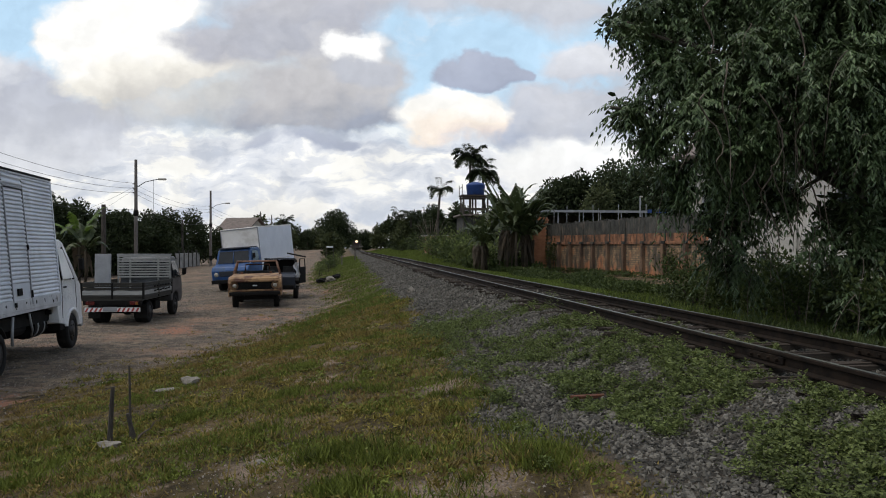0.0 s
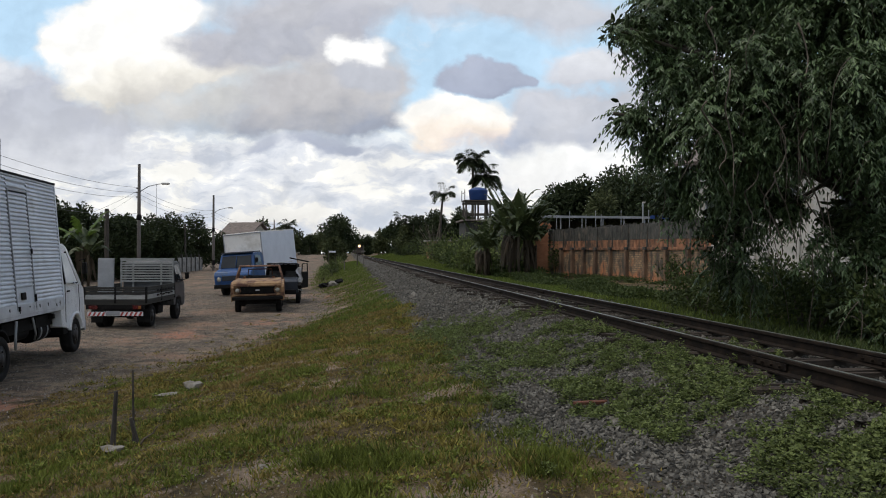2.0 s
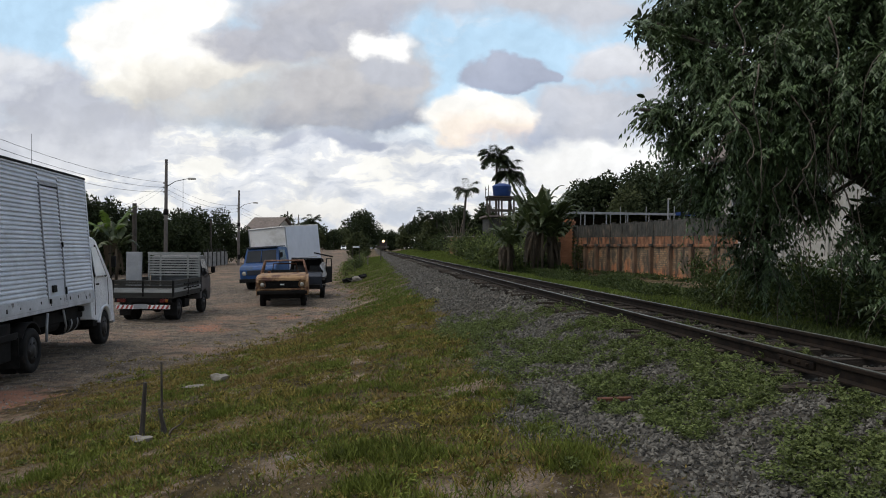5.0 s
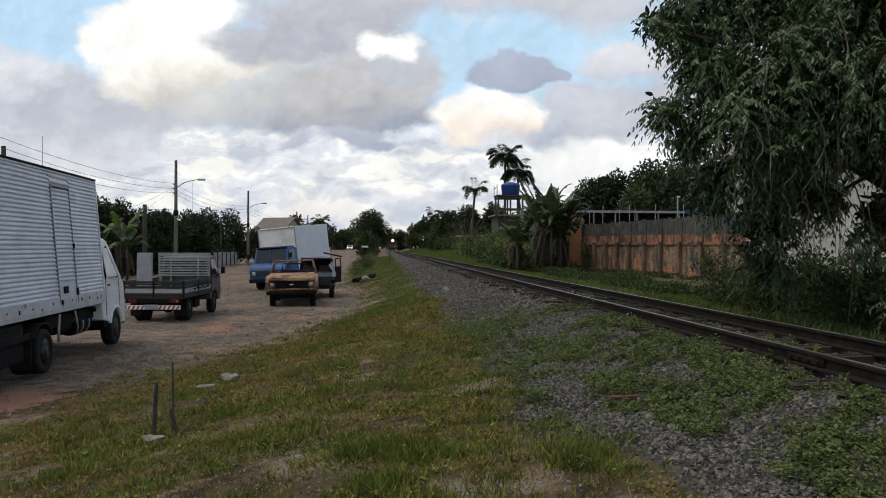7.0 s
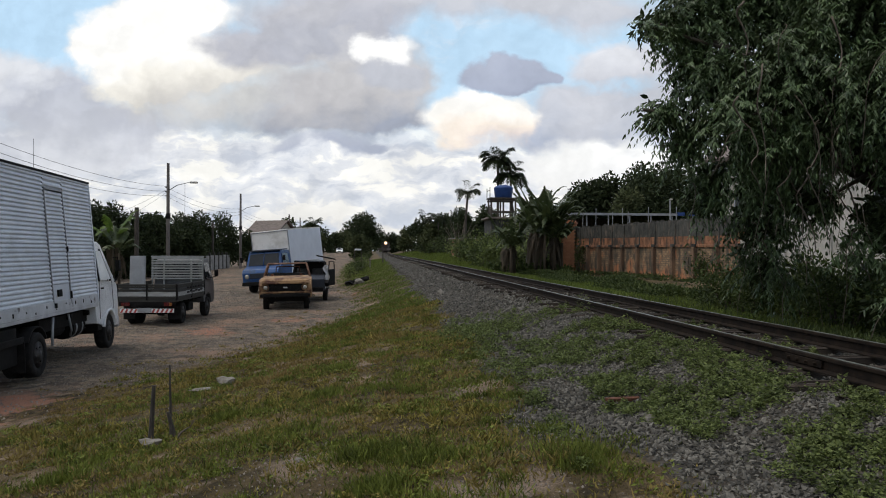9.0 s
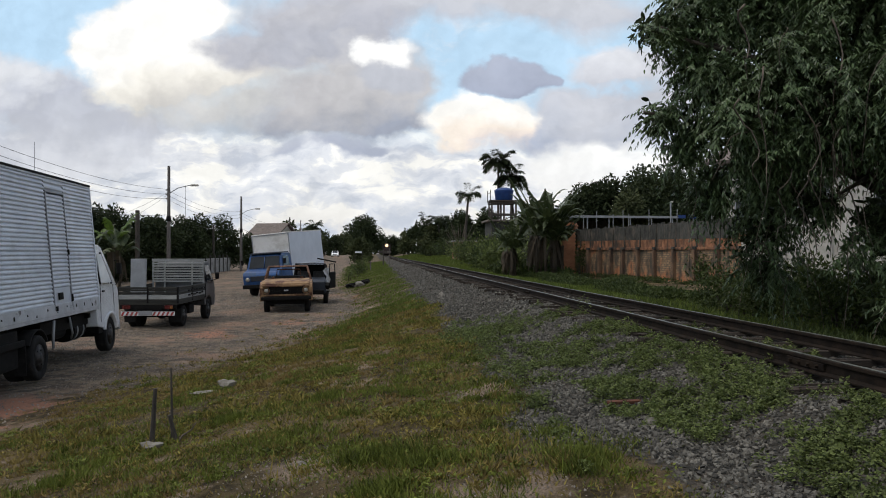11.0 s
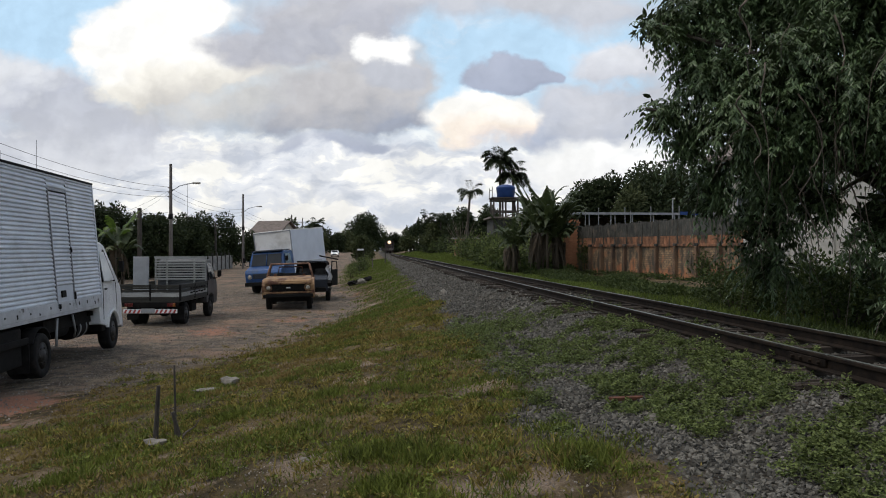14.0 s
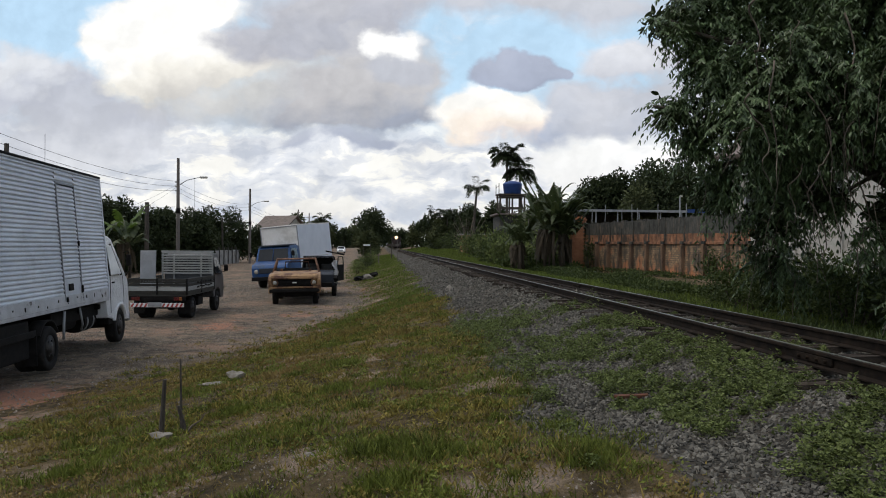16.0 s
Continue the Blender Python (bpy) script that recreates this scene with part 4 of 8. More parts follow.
def flatbed_truck():
    """Small truck seen from behind; origin on the ground below the rear axle."""
    t = thing("flatbed_truck", "small flatbed truck with grey slatted dropsides and pale headboard", "truck", pose(-6.72, 24.1, 0.0, 0, 0, -2.5))
    w = 0.85
    bm = B()
    for x in (-0.36, 0.36):
        box(bm, (x, 1.2, 0.58), (0.07, 4.2, 0.14), 0.01)
    for y in (-0.8, 0, 1.3, 2.6):
        box(bm, (0, y, 0.58), (0.72, 0.08, 0.1), 0.01)
    rod(bm, (-0.7, 0, 0.33), (0.7, 0, 0.33), 0.055)
    rod(bm, (0, 0, 0.33), (0, 2, 0.42), 0.04)
    box(bm, (0.55, 1.2, 0.45), (0.3, 0.55, 0.28), 0.03)
    box(bm, (-0.55, 1.2, 0.45), (0.3, 0.55, 0.28), 0.03)
    part("chassis", bm, "black", t)
    for s in (-1, 1):
        wheel(t, s * 0.80, 0, 0.33, 0.19)
        wheel(t, s * 0.59, 0, 0.33, 0.17)
        wheel(t, s * 0.83, 2.75, 0.33, 0.19)
        bm = B()
        box(bm, (s * 0.68, -0.42, 0.36), (0.34, 0.015, 0.4), 0.004)
        part("mud_flap", bm, "rubber", t)
    # bed
    bm = B()
    box(bm, (0, 0.65, 0.76), (1.74, 3.1, 0.10), 0.012)
    bed = part("bed", bm, "bed_wood", t)
    for y in np.arange(-0.7, 2.1, 0.45):
        bm = B()
        box(bm, (0, y, 0.685), (1.6, 0.07, 0.05))
        part("cross_member", bm, "black", bed)

    def dropside(x0, y0, x1, y1, name, label):
        d = Vector((x1 - x0, y1 - y0, 0))
        c = Vector(((x0 + x1) / 2, (y0 + y1) / 2, 0))
        turn = Matrix.Rotation(math.atan2(d.y, d.x), 3, "Z")
        bm = B()
        for z in (0.84, 1.20):
            box(bm, c + Vector((0, 0, z)), (d.length, 0.035, 0.07), 0.006, turn)
        panel = part(name, bm, "bed_wood", bed, label)
        for k, (z, h, mt) in enumerate(((0.935, 0.125, "bed_pale"), (1.05, 0.07, "bed_wood"), (1.135, 0.05, "bed_wood"))):
            bm = B()
            box(bm, c + Vector((0, 0, z)), (d.length - 0.04, 0.022, h), 0.004, turn)
            part("slat", bm, mt, panel)
        for f in (0.0, 0.5, 1.0):
            bm = B()
            p = Vector((x0, y0, 0)).lerp(Vector((x1, y1, 0)), f)
            box(bm, p + Vector((0, 0, 1.0)), (0.05, 0.05, 0.48), 0.006, turn)
            part("stake", bm, "black", panel)
        return panel

    # loose load: boards and a coil lying in the bed
    for k, (x, y, ln, a) in enumerate(((-0.5, 0.3, 2.0, 3), (-0.3, 0.5, 2.3, -4), (0.1, 0.2, 1.8, 6))):
        bm = B()
        box(bm, (0, 0, 0.03), (0.14, ln, 0.05), 0.006)
        b = tagged(part("plank", bm, "bed_wood", None, "", pose(-6.72 + x, 24.1 + y, 0.815 + 0.055 * k, 0, 0, a - 2.5)), "weathered plank lying in the flatbed", "plank", "planks in the flatbed")
    dropside(-0.87, -0.9, 0.87, -0.9, "tailgate", "slatted tailgate with a pale lower board")
    dropside(0.87, -0.86, 0.87, 2.15, "dropside", "slatted wooden dropside")
    dropside(-0.87, -0.86, -0.87, 2.15, "dropside", "slatted wooden dropside")
    bm = B()
    box(bm, (0, 2.12, 2.03), (1.74, 0.06, 0.05), 0.006)
    head = part("headboard", bm, "bed_pale", bed, "pale ladder headboard behind the cab")
    for x in (-0.83, -0.45, 0.45, 0.83):
        bm = B()
        box(bm, (x, 2.12, 1.40), (0.05, 0.05, 1.2), 0.006)
        part("upright", bm, "bed_pale", head)
    for z in np.arange(1.30, 2.0, 0.085):
        bm = B()
        box(bm, (0, 2.085, z), (1.7, 0.022, 0.05), 0.004)
        part("slat", bm, "bed_pale", head)
    for k in range(6):
        for z, ln in ((0.95 + 0.02 * (k % 2), 0.2), (1.09, 0.17)):
            bm = B()
            box(bm, (0.9, 0.2 + k * 0.3, z), (0.02, ln, 0.05), 0.004)
            part("side_cleat", bm, "black", bed)
    # cab
    side = [(3.42, 0.42), (3.16, 0.42), (3.05, 0.72), (2.75, 0.80), (2.45, 0.72), (2.36, 0.5), (2.22, 0.5), (2.22, 1.86), (2.36, 1.96), (2.95, 1.96), (3.08, 1.9), (3.44, 1.25), (3.55, 1.05), (3.55, 0.5)]
    cab = part("cab", shell(side, -w, w, 0.12, 1.96, 1.2, 0.025), "silver_cab", t, "dusty silver steel cab")
    for s in (-1, 1):
        bm = quad_plate([(s * (w + 0.004), 3.25, 1.25), (s * (w + 0.004), 2.45, 1.25), (s * (w - 0.095), 2.45, 1.82), (s * (w - 0.095), 2.98, 1.82)], s * -0.02)
        part("side_window", bm, "dark_glass", cab)
        bm = B()
        tube(bm, [(s * w, 3.2, 1.3), (s * (w + 0.16), 3.26, 1.34)], 0.015)
        box(bm, (s * (w + 0.15), 3.26, 1.45), (0.14, 0.07, 0.22), 0.03)
        part("mirror", bm, "black", cab, "black door mirror")
    bm = quad_plate([(-0.7, 2.205, 1.3), (0.7, 2.205, 1.3), (0.66, 2.205, 1.8), (-0.66, 2.205, 1.8)], 0.02)
    part("rear_window", bm, "dark_glass", cab)
    bm = quad_plate([(-0.75, 3.43, 1.28), (0.75, 3.43, 1.28), (0.68, 3.09, 1.88), (-0.68, 3.09, 1.88)], 0.02)
    part("windscreen", bm, "dark_glass", cab)
    # rear bar with hatched red and white
    bm = B()
    box(bm, (0, -0.88, 0.45), (1.56, 0.07, 0.12), 0.008)
    bar = part("rear_bar", bm, "white_paint", t, "rear bar with red and white hatching")
    for x in np.arange(-0.72, 0.76, 0.13):
        if abs(x + 0.06) < 0.24:
            continue
        p = [(x - 0.05, -0.9165, 0.395), (x + 0.01, -0.9165, 0.395), (x + 0.065, -0.9165, 0.505), (x + 0.005, -0.9165, 0.505)]
        part("stripe", quad_plate(p, 0.003), "red_paint", bar, "red diagonal stripe")
    bm = B()
    box(bm, (-0.06, -0.925, 0.47), (0.40, 0.012, 0.13), 0.004)
    part("number_plate", bm, "metal_grey", bar, "plain grey plate")
    for s in (-1, 1):
        bm = B()
        box(bm, (s * 0.62, -0.9, 0.64), (0.24, 0.05, 0.11), 0.01)
        lamp = part("tail_lamp", bm, "red_lamp", t)
        bm = B()
        box(bm, (s * 0.70, -0.93, 0.64), (0.07, 0.02, 0.09), 0.006)
        part("indicator", bm, "amber" if s > 0 else "red_lamp", lamp)
    bm = B()
    box(bm, (0, -0.87, 0.66), (1.66, 0.05, 0.16), 0.01)
    part("rear_beam", bm, "black", t)
    # grey sheet leaning in the bed
    s = thing("metal_sheet", "flat grey metal sheet standing in the flatbed", "metal sheet", pose(-7.24, 23.9, 0.81, -3, 0, 2))
    bm = B()
    box(bm, (0, 0, 0.63), (0.46, 0.05, 1.26), 0.008)
    part("sheet", bm, "metal_grey", s)
    bm = B()
    box(bm, (0, -0.03, 0.63), (0.40, 0.014, 1.18), 0.004)
    part("inner_panel", bm, "metal_grey", s)


flatbed_truck()


def wreck_pickup():
    """Stripped yellow pickup facing the camera; origin below the front axle."""
    t = thing("wrecked_pickup", "stripped faded-yellow pickup with rusted window frames, no glass", "pickup", pose(-3.43, 29.85, -0.02, 0.6, 1.2, 184))
    w = 0.97
    for s in (-1, 1):
        wheel(t, s * 0.86, 0, 0.36, 0.2)
        wheel(t, s * 0.86, -2.95, 0.36, 0.2)
    bm = B()
    for x in (-0.42, 0.42):
        box(bm, (x, -1.5, 0.52), (0.08, 4.6, 0.14), 0.01)
    rod(bm, (-0.75, 0, 0.34), (0.75, 0, 0.34), 0.05)
    rod(bm, (-0.75, -2.95, 0.34), (0.75, -2.95, 0.34), 0.05)
    box(bm, (0, 0.1, 0.62), (0.75, 0.9, 0.4), 0.05)
    box(bm, (0, -1.3, 0.66), (1.6, 1.5, 0.08), 0.01)
    part("chassis", bm, "black", t)
    # hood and wings
    hood = [(0.72, 0.98), (0.70, 1.12), (0.55, 1.20), (-0.2, 1.26), (-0.78, 1.28), (-0.78, 1.18), (0.5, 1.06)]
    part("hood", shell(hood, -0.90, 0.90, 0.05, 1.28, 1.0, 0.02), "tan", t, "faded yellow hood with rust patches")
    for s in (-1, 1):
        wing = [(0.74, 0.46), (0.46, 0.46), (0.44, 0.66), (0.3, 0.8), (0, 0.86), (-0.3, 0.8), (-0.44, 0.62), (-0.46, 0.46), (-0.8, 0.46), (-0.8, 1.22), (0.5, 1.17), (0.70, 1.08), (0.78, 0.96)]
        part("wing", shell(wing, s * 0.84, s * w, 0.0, 2, 1, 0.015), "tan", t, "faded yellow front wing")
        door = [(-0.84, 0.46), (-0.84, 1.2), (-1.95, 1.2), (-1.95, 0.46)]
        part("door", shell(door, s * 0.90, s * w, 0, 2, 1, 0.015), "rust", t, "rusted door panel")
        bm = B()
        tube(bm, [(s * 0.9, -0.8, 1.22), (s * 0.76, -1.12, 1.72), (s * 0.74, -1.2, 1.76)], 0.036)
        part("window_post", bm, "rust_pale", t, "rust-streaked window post")
        bm = B()
        tube(bm, [(s * 0.9, -1.92, 1.2), (s * 0.76, -1.78, 1.74)], 0.04)
        part("window_post", bm, "rust_pale", t, "rust-streaked window post")
        bm = B()
        lathe(bm, [(0.075, -0.02), (0.08, 0.02), (0.06, 0.035), (0.02, 0.045)], "y", (s * 0.73, 0.755, 0.86), 20)
        part("headlamp", bm, "lamp_glass", t, "round dull headlamp")
        bm = B()
        lathe(bm, [(0.13, -0.02), (0.135, 0.012), (0.11, 0.016), (0.10, -0.02)], "y", (s * 0.73, 0.755, 0.86), 20)
        part("lamp_ring", bm, "tan", t)
        bm = B()
        box(bm, (s * 0.55, -0.62, 1.31), (0.09, 0.22, 0.07), 0.01)
        part("hood_hinge", bm, "rust", t)
    bm = B()
    box(bm, (0, 0.735, 0.86), (1.26, 0.05, 0.26), 0.01)
    grille = part("grille", bm, "black", t, "black empty grille opening")
    for z in np.arange(0.76, 0.97, 0.05):
        bm = B()
        box(bm, (0, 0.765, z), (1.18, 0.02, 0.014))
        part("slat", bm, "black", grille)
    # black box added as shade below the nose, hiding the bright ground
    bm = B()
    box(bm, (0, 0.45, 0.5), (1.36, 0.3, 0.34), 0.02)
    part("front_shade_fill", bm, "black", t)
    bm = B()
    box(bm, (0, 0.785, 0.86), (0.16, 0.02, 0.05), 0.01)
    part("badge", bm, "silver", grille, "small silver badge without letters")
    bm = B()
    box(bm, (0, 0.76, 1.03), (1.76, 0.08, 0.07), 0.015)
    box(bm, (0, 0.74, 0.68), (1.80, 0.07, 0.07), 0.012)
    part("front_panel", bm, "tan", t)
    # added bar: the pickup lacks a bumper, its black imitates shade below
    bm = B()
    box(bm, (0, 0.83, 0.56), (1.86, 0.1, 0.13), 0.025)
    part("bumper", bm, "black", t, "black bar standing in for the dark under the front")
    # roof frame and rear wall
    bm = B()
    box(bm, (0, -1.47, 1.76), (1.54, 0.72, 0.045), 0.02)
    box(bm, (0, -1.12, 1.745), (1.54, 0.06, 0.05), 0.015)
    part("roof", bm, "rust_pale", t, "rusted yellow roof skin")
    bm = B()
    box(bm, (0, -1.93, 0.9), (1.76, 0.05, 0.66), 0.01)
    tube(bm, [(-0.5, -1.9, 1.24), (-0.46, -1.82, 1.62), (0.46, -1.82, 1.62), (0.5, -1.9, 1.24)], 0.03)
    part("rear_wall", bm, "rust", t)
    bm = B()
    box(bm, (0, -0.86, 1.23), (1.72, 0.14, 0.06), 0.015)
    part("scuttle", bm, "rust", t)
    bm = B()
    lathe(bm, [(0.19, -0.012), (0.2, 0), (0.19, 0.012)], "y", (0.38, -1.05, 1.2), 20)
    rod(bm, (0.38, -1.05, 1.2), (0.38, -0.85, 1.05), 0.03)
    part("steering_wheel", bm, "black", t)
    bm = B()
    box(bm, (0, -1.62, 0.86), (1.4, 0.5, 0.2), 0.05)
    box(bm, (0, -1.84, 1.12), (1.4, 0.14, 0.5), 0.05)
    part("bench_seat", bm, "seat", t)
    bm = B()
    for s in (-1, 1):
        box(bm, (s * 0.88, -3.0, 0.86), (0.05, 2.05, 0.46), 0.01)
    box(bm, (0, -4.02, 0.86), (1.76, 0.05, 0.46), 0.01)
    box(bm, (0, -3.0, 0.66), (1.7, 2.0, 0.05), 0.01)
    part("load_bed", bm, "rust", t)


wreck_pickup()


def dark_wreck():
    """Second stripped car close behind, dark, its door hanging open."""
    t = thing("wrecked_car", "dark stripped off-road car with an open door and torn silver sheet", "car", pose(-2.98, 34.6, -0.02, 0, 0, 183))
    for s in (-1, 1):
        wheel(t, s * 0.82, 0, 0.36, 0.2)
        wheel(t, s * 0.82, -2.4, 0.36, 0.2)
    bm = B()
    box(bm, (0, -1.2, 0.55), (1.3, 4.0, 0.2), 0.03)
    box(bm, (0, -2.3, 0.9), (1.6, 1.4, 0.6), 0.06)
    part("chassis", bm, "black", t)
    hood = [(0.68, 0.5), (0.68, 1.0), (0.5, 1.1), (-0.75, 1.16), (-0.75, 0.5)]
    part("hood", shell(hood, -0.74, 0.74, 0.08, 1.2, 0.8, 0.03), "blue_dark", t, "dark hood")
    for s in (-1, 1):
        wing = [(0.62, 0.66), (0.5, 0.86), (-0.5, 0.92), (-0.62, 0.5), (-0.78, 0.5), (-0.78, 1.02), (0.5, 0.96), (0.72, 0.84)]
        part("wing", shell(wing, s * 0.70, s * 0.86, 0, 2, 1, 0.015), "black", t)
        bm = B()
        tube(bm, [(s * 0.74, -0.76, 1.1), (s * 0.66, -0.98, 1.74)], 0.03)
        part("window_post", bm, "black", t)
        bm = B()
        tube(bm, [(s * 0.76, -1.9, 1.0), (s * 0.66, -1.85, 1.74)], 0.035)
        part("window_post", bm, "black", t)
    bm = B()
    box(bm, (0, -1.94, 1.2), (1.5, 0.06, 1.05), 0.02)
    part("rear_wall", bm, "black", t, "dark rear wall of the cabin")
    for s in (-1, 1):
        bm = B()
        box(bm, (s * 0.76, -1.9, 0.86), (0.06, 1.5, 0.66), 0.02)
        part("side_wall", bm, "black", t, "dark dented side")
    bm = B()
    box(bm, (0, -0.82, 1.06), (1.4, 0.3, 0.24), 0.05)
    part("dashboard", bm, "black", t)
    for x in (-0.36, 0.36):
        bm = B()
        box(bm, (x, -1.4, 0.78), (0.5, 0.5, 0.18), 0.05)
        box(bm, (x, -1.66, 1.12), (0.5, 0.14, 0.6), 0.05)
        part("seat", bm, "seat", t)
    bm = B()
    box(bm, (0, -1.45, 1.77), (1.42, 1.0, 0.05), 0.02)
    part("roof", bm, "blue_dark", t, "dark blue roof")
    bm = B()
    box(bm, (0, -1.2, 1.83), (0.9, 0.5, 0.03), 0.01, Matrix.Rotation(0.08, 3, "Y"))
    part("loose_sheet", bm, "silver", t, "pale sheet lying on the roof")
    bm = B()
    box(bm, (0, -1.3, 1.92), (0.9, 0.12, 0.06), 0.02, Matrix.Rotation(-0.2, 3, "Y"))
    bmesh.ops.translate(bm, vec=(-0.75, 0.2, 0.02), verts=bm.verts)
    part("roof_bar", bm, "black", t, "bent dark bar")
    bm = B()
    box(bm, (0, -0.5, 0), (0.06, 1.0, 0.75), 0.02)
    door = part("door", bm, "black", t, "dark door hanging open", pose(-0.86, -0.8, 1.02, 0, 0, -16))
    bm = B()
    tube(bm, [(0, -0.05, 0.36), (0, -0.12, 0.74), (0, -0.9, 0.74), (0, -0.98, 0.36)], 0.025)
    part("window_frame", bm, "black", door)
    rnd = random.Random(8)
    bm = B()
    rows = []
    for i in range(9):
        z = 1.62 - i * 0.13
        c = -0.78 + 0.05 * math.sin(i * 1.3)
        wd = 0.06 + 0.07 * math.sin(i * 0.9 + 0.5) ** 2
        rows.append([bm.verts.new((c + wd * (k / 3 - 0.5) * 2, 0.35 - i * 0.01 + 0.04 * math.sin(k * 2 + i), z)) for k in range(4)])
    for p, q in zip(rows, rows[1:]):
        for k in range(3):
            bm.faces.new((p[k], p[k + 1], q[k + 1], q[k]))
    g = bmesh.ops.extrude_face_region(bm, geom=bm.faces[:])
    bmesh.ops.translate(bm, vec=(0, -0.012, 0), verts=[v for v in g["geom"] if isinstance(v, bmesh.types.BMVert)])
    part("torn_sheet", bm, "silver", t, "torn silver sheet hanging down the side")


dark_wreck()


def blue_truck():
    """Blue round-nosed truck with a tall pale box, tilted on the verge; origin below the front axle."""
    t = thing("blue_truck", "blue short-nosed truck with a tall pale box, parked askew", "truck", pose(-5.55, 40.9, 0.02, -1.8, 3.6, 164))
    w = 1.0
    for s in (-1, 1):
        wheel(t, s * 0.98, 0.0, 0.40, 0.22)
        wheel(t, s * 0.98, -3.7, 0.40, 0.22)
    bm = B()
    for x in (-0.4, 0.4):
        box(bm, (x, -2.4, 0.66), (0.09, 6.0, 0.18), 0.01)
    box(bm, (0, 0.1, 0.6), (0.8, 1.0, 0.4), 0.04)
    rod(bm, (-0.85, 0, 0.4), (0.85, 0, 0.4), 0.06)
    rod(bm, (-0.85, -3.7, 0.4), (0.85, -3.7, 0.4), 0.06)
    part("chassis", bm, "black", t)
    side = [(0.98, 0.55), (0.5, 0.5), (0.44, 0.74), (0.2, 0.86), (-0.2, 0.86), (-0.44, 0.74), (-0.5, 0.5), (-0.95, 0.55), (-0.95, 2.1), (-0.8, 2.2), (0.15, 2.2), (0.28, 2.14), (0.52, 1.42), (0.95, 1.28), (1.04, 1.1)]
    cab = part("cab", shell(side, -w, w, 0.12, 2.2, 1.3, 0.035), "blue", t, "blue steel cab, lighter on top")
    bm = quad_plate([(-0.84, 0.535, 1.47), (0.84, 0.535, 1.47), (0.78, 0.335, 2.06), (-0.78, 0.335, 2.06)], 0.03)
    part("windscreen", bm, "dark_glass", cab)
    bm = B()
    tube(bm, [(0, 0.56, 1.44), (0, 0.34, 2.1)], 0.02)
    part("centre_pillar", bm, "blue", cab)
    for s in (-1, 1):
        bm = quad_plate([(s * (w + 0.002), 0.36, 1.45), (s * (w + 0.002), -0.5, 1.45), (s * (w - 0.1), -0.5, 2.04), (s * (w - 0.1), 0.2, 2.04)], s * -0.02)
        part("side_window", bm, "dark_glass", cab)
        bm = B()
        lathe(bm, [(0.11, -0.03), (0.115, 0.02), (0.09, 0.04), (0.02, 0.05)], "y", (s * 0.74, 1.02, 0.92), 18)
        part("headlamp", bm, "lamp_glass", cab)
        bm = B()
        tube(bm, [(s * w, 0.5, 1.45), (s * (w + 0.18), 0.6, 1.55), (s * (w + 0.18), 0.6, 1.9)], 0.012)
        box(bm, (s * (w + 0.18), 0.6, 1.8), (0.15, 0.04, 0.26), 0.02)
        part("mirror", bm, "black", cab)
    bm = B()
    box(bm, (0, 1.035, 0.95), (1.15, 0.04, 0.26), 0.02)
    part("grille", bm, "blue_dark", cab)
    bm = B()
    box(bm, (0, 1.06, 0.55), (2.0, 0.12, 0.2), 0.03)
    part("bumper", bm, "black", t)
    bm = B()
    box(bm, (0, -0.3, 2.24), (1.66, 1.0, 0.06), 0.02)
    box(bm, (0, 0.3, 2.22), (1.7, 0.22, 0.05), 0.02)
    part("sun_visor", bm, "blue_dark", cab, "dark visor and roof rack")
    bm = B()
    box(bm, (0, 0, 0.06), (2.1, 5.1, 0.12), 0.01)
    body = part("load_box", bm, "cream_box", t, "tall pale load box with an aluminium side", pose(0.18, -3.65, 0.93, -1.2, 2.0, 0))
    bm = B()
    box(bm, (0, 2.53, 1.2), (2.1, 0.05, 2.28), 0.01)
    part("front_panel", bm, "cream_box", body, "cream front panel")
    for s in (-1, 1):
        bm = B()
        box(bm, (s * 1.04, -0.02, 1.2), (0.05, 5.04, 2.28), 0.008)
        part("side_panel", bm, "blue_white", body, "pale bluish side panel")
    bm = B()
    box(bm, (0, -2.53, 1.2), (2.02, 0.05, 2.28), 0.01)
    part("rear_panel", bm, "cream_box", body)
    bm = B()
    box(bm, (0, 0, 2.37), (2.14, 5.16, 0.06), 0.015)
    part("roof", bm, "cream_box", body)
    bm = B()
    for x in (-1.05, 1.05):
        box(bm, (x, 2.56, 1.2), (0.05, 0.05, 2.3), 0.01)
    box(bm, (0, 2.57, 2.34), (2.14, 0.04, 0.05), 0.01)
    part("corner_trim", bm, "metal_grey", body)


blue_truck()

# ---------------------------------------------------------------- walls, buildings, poles


def plain(name, material, parent, *boxes, label="", bevel=0.0):
    bm = B()
    for c, s in boxes:
        box(bm, c, s, bevel)
    return part(name, bm, material, parent, label)


WALL_Z = 0.86


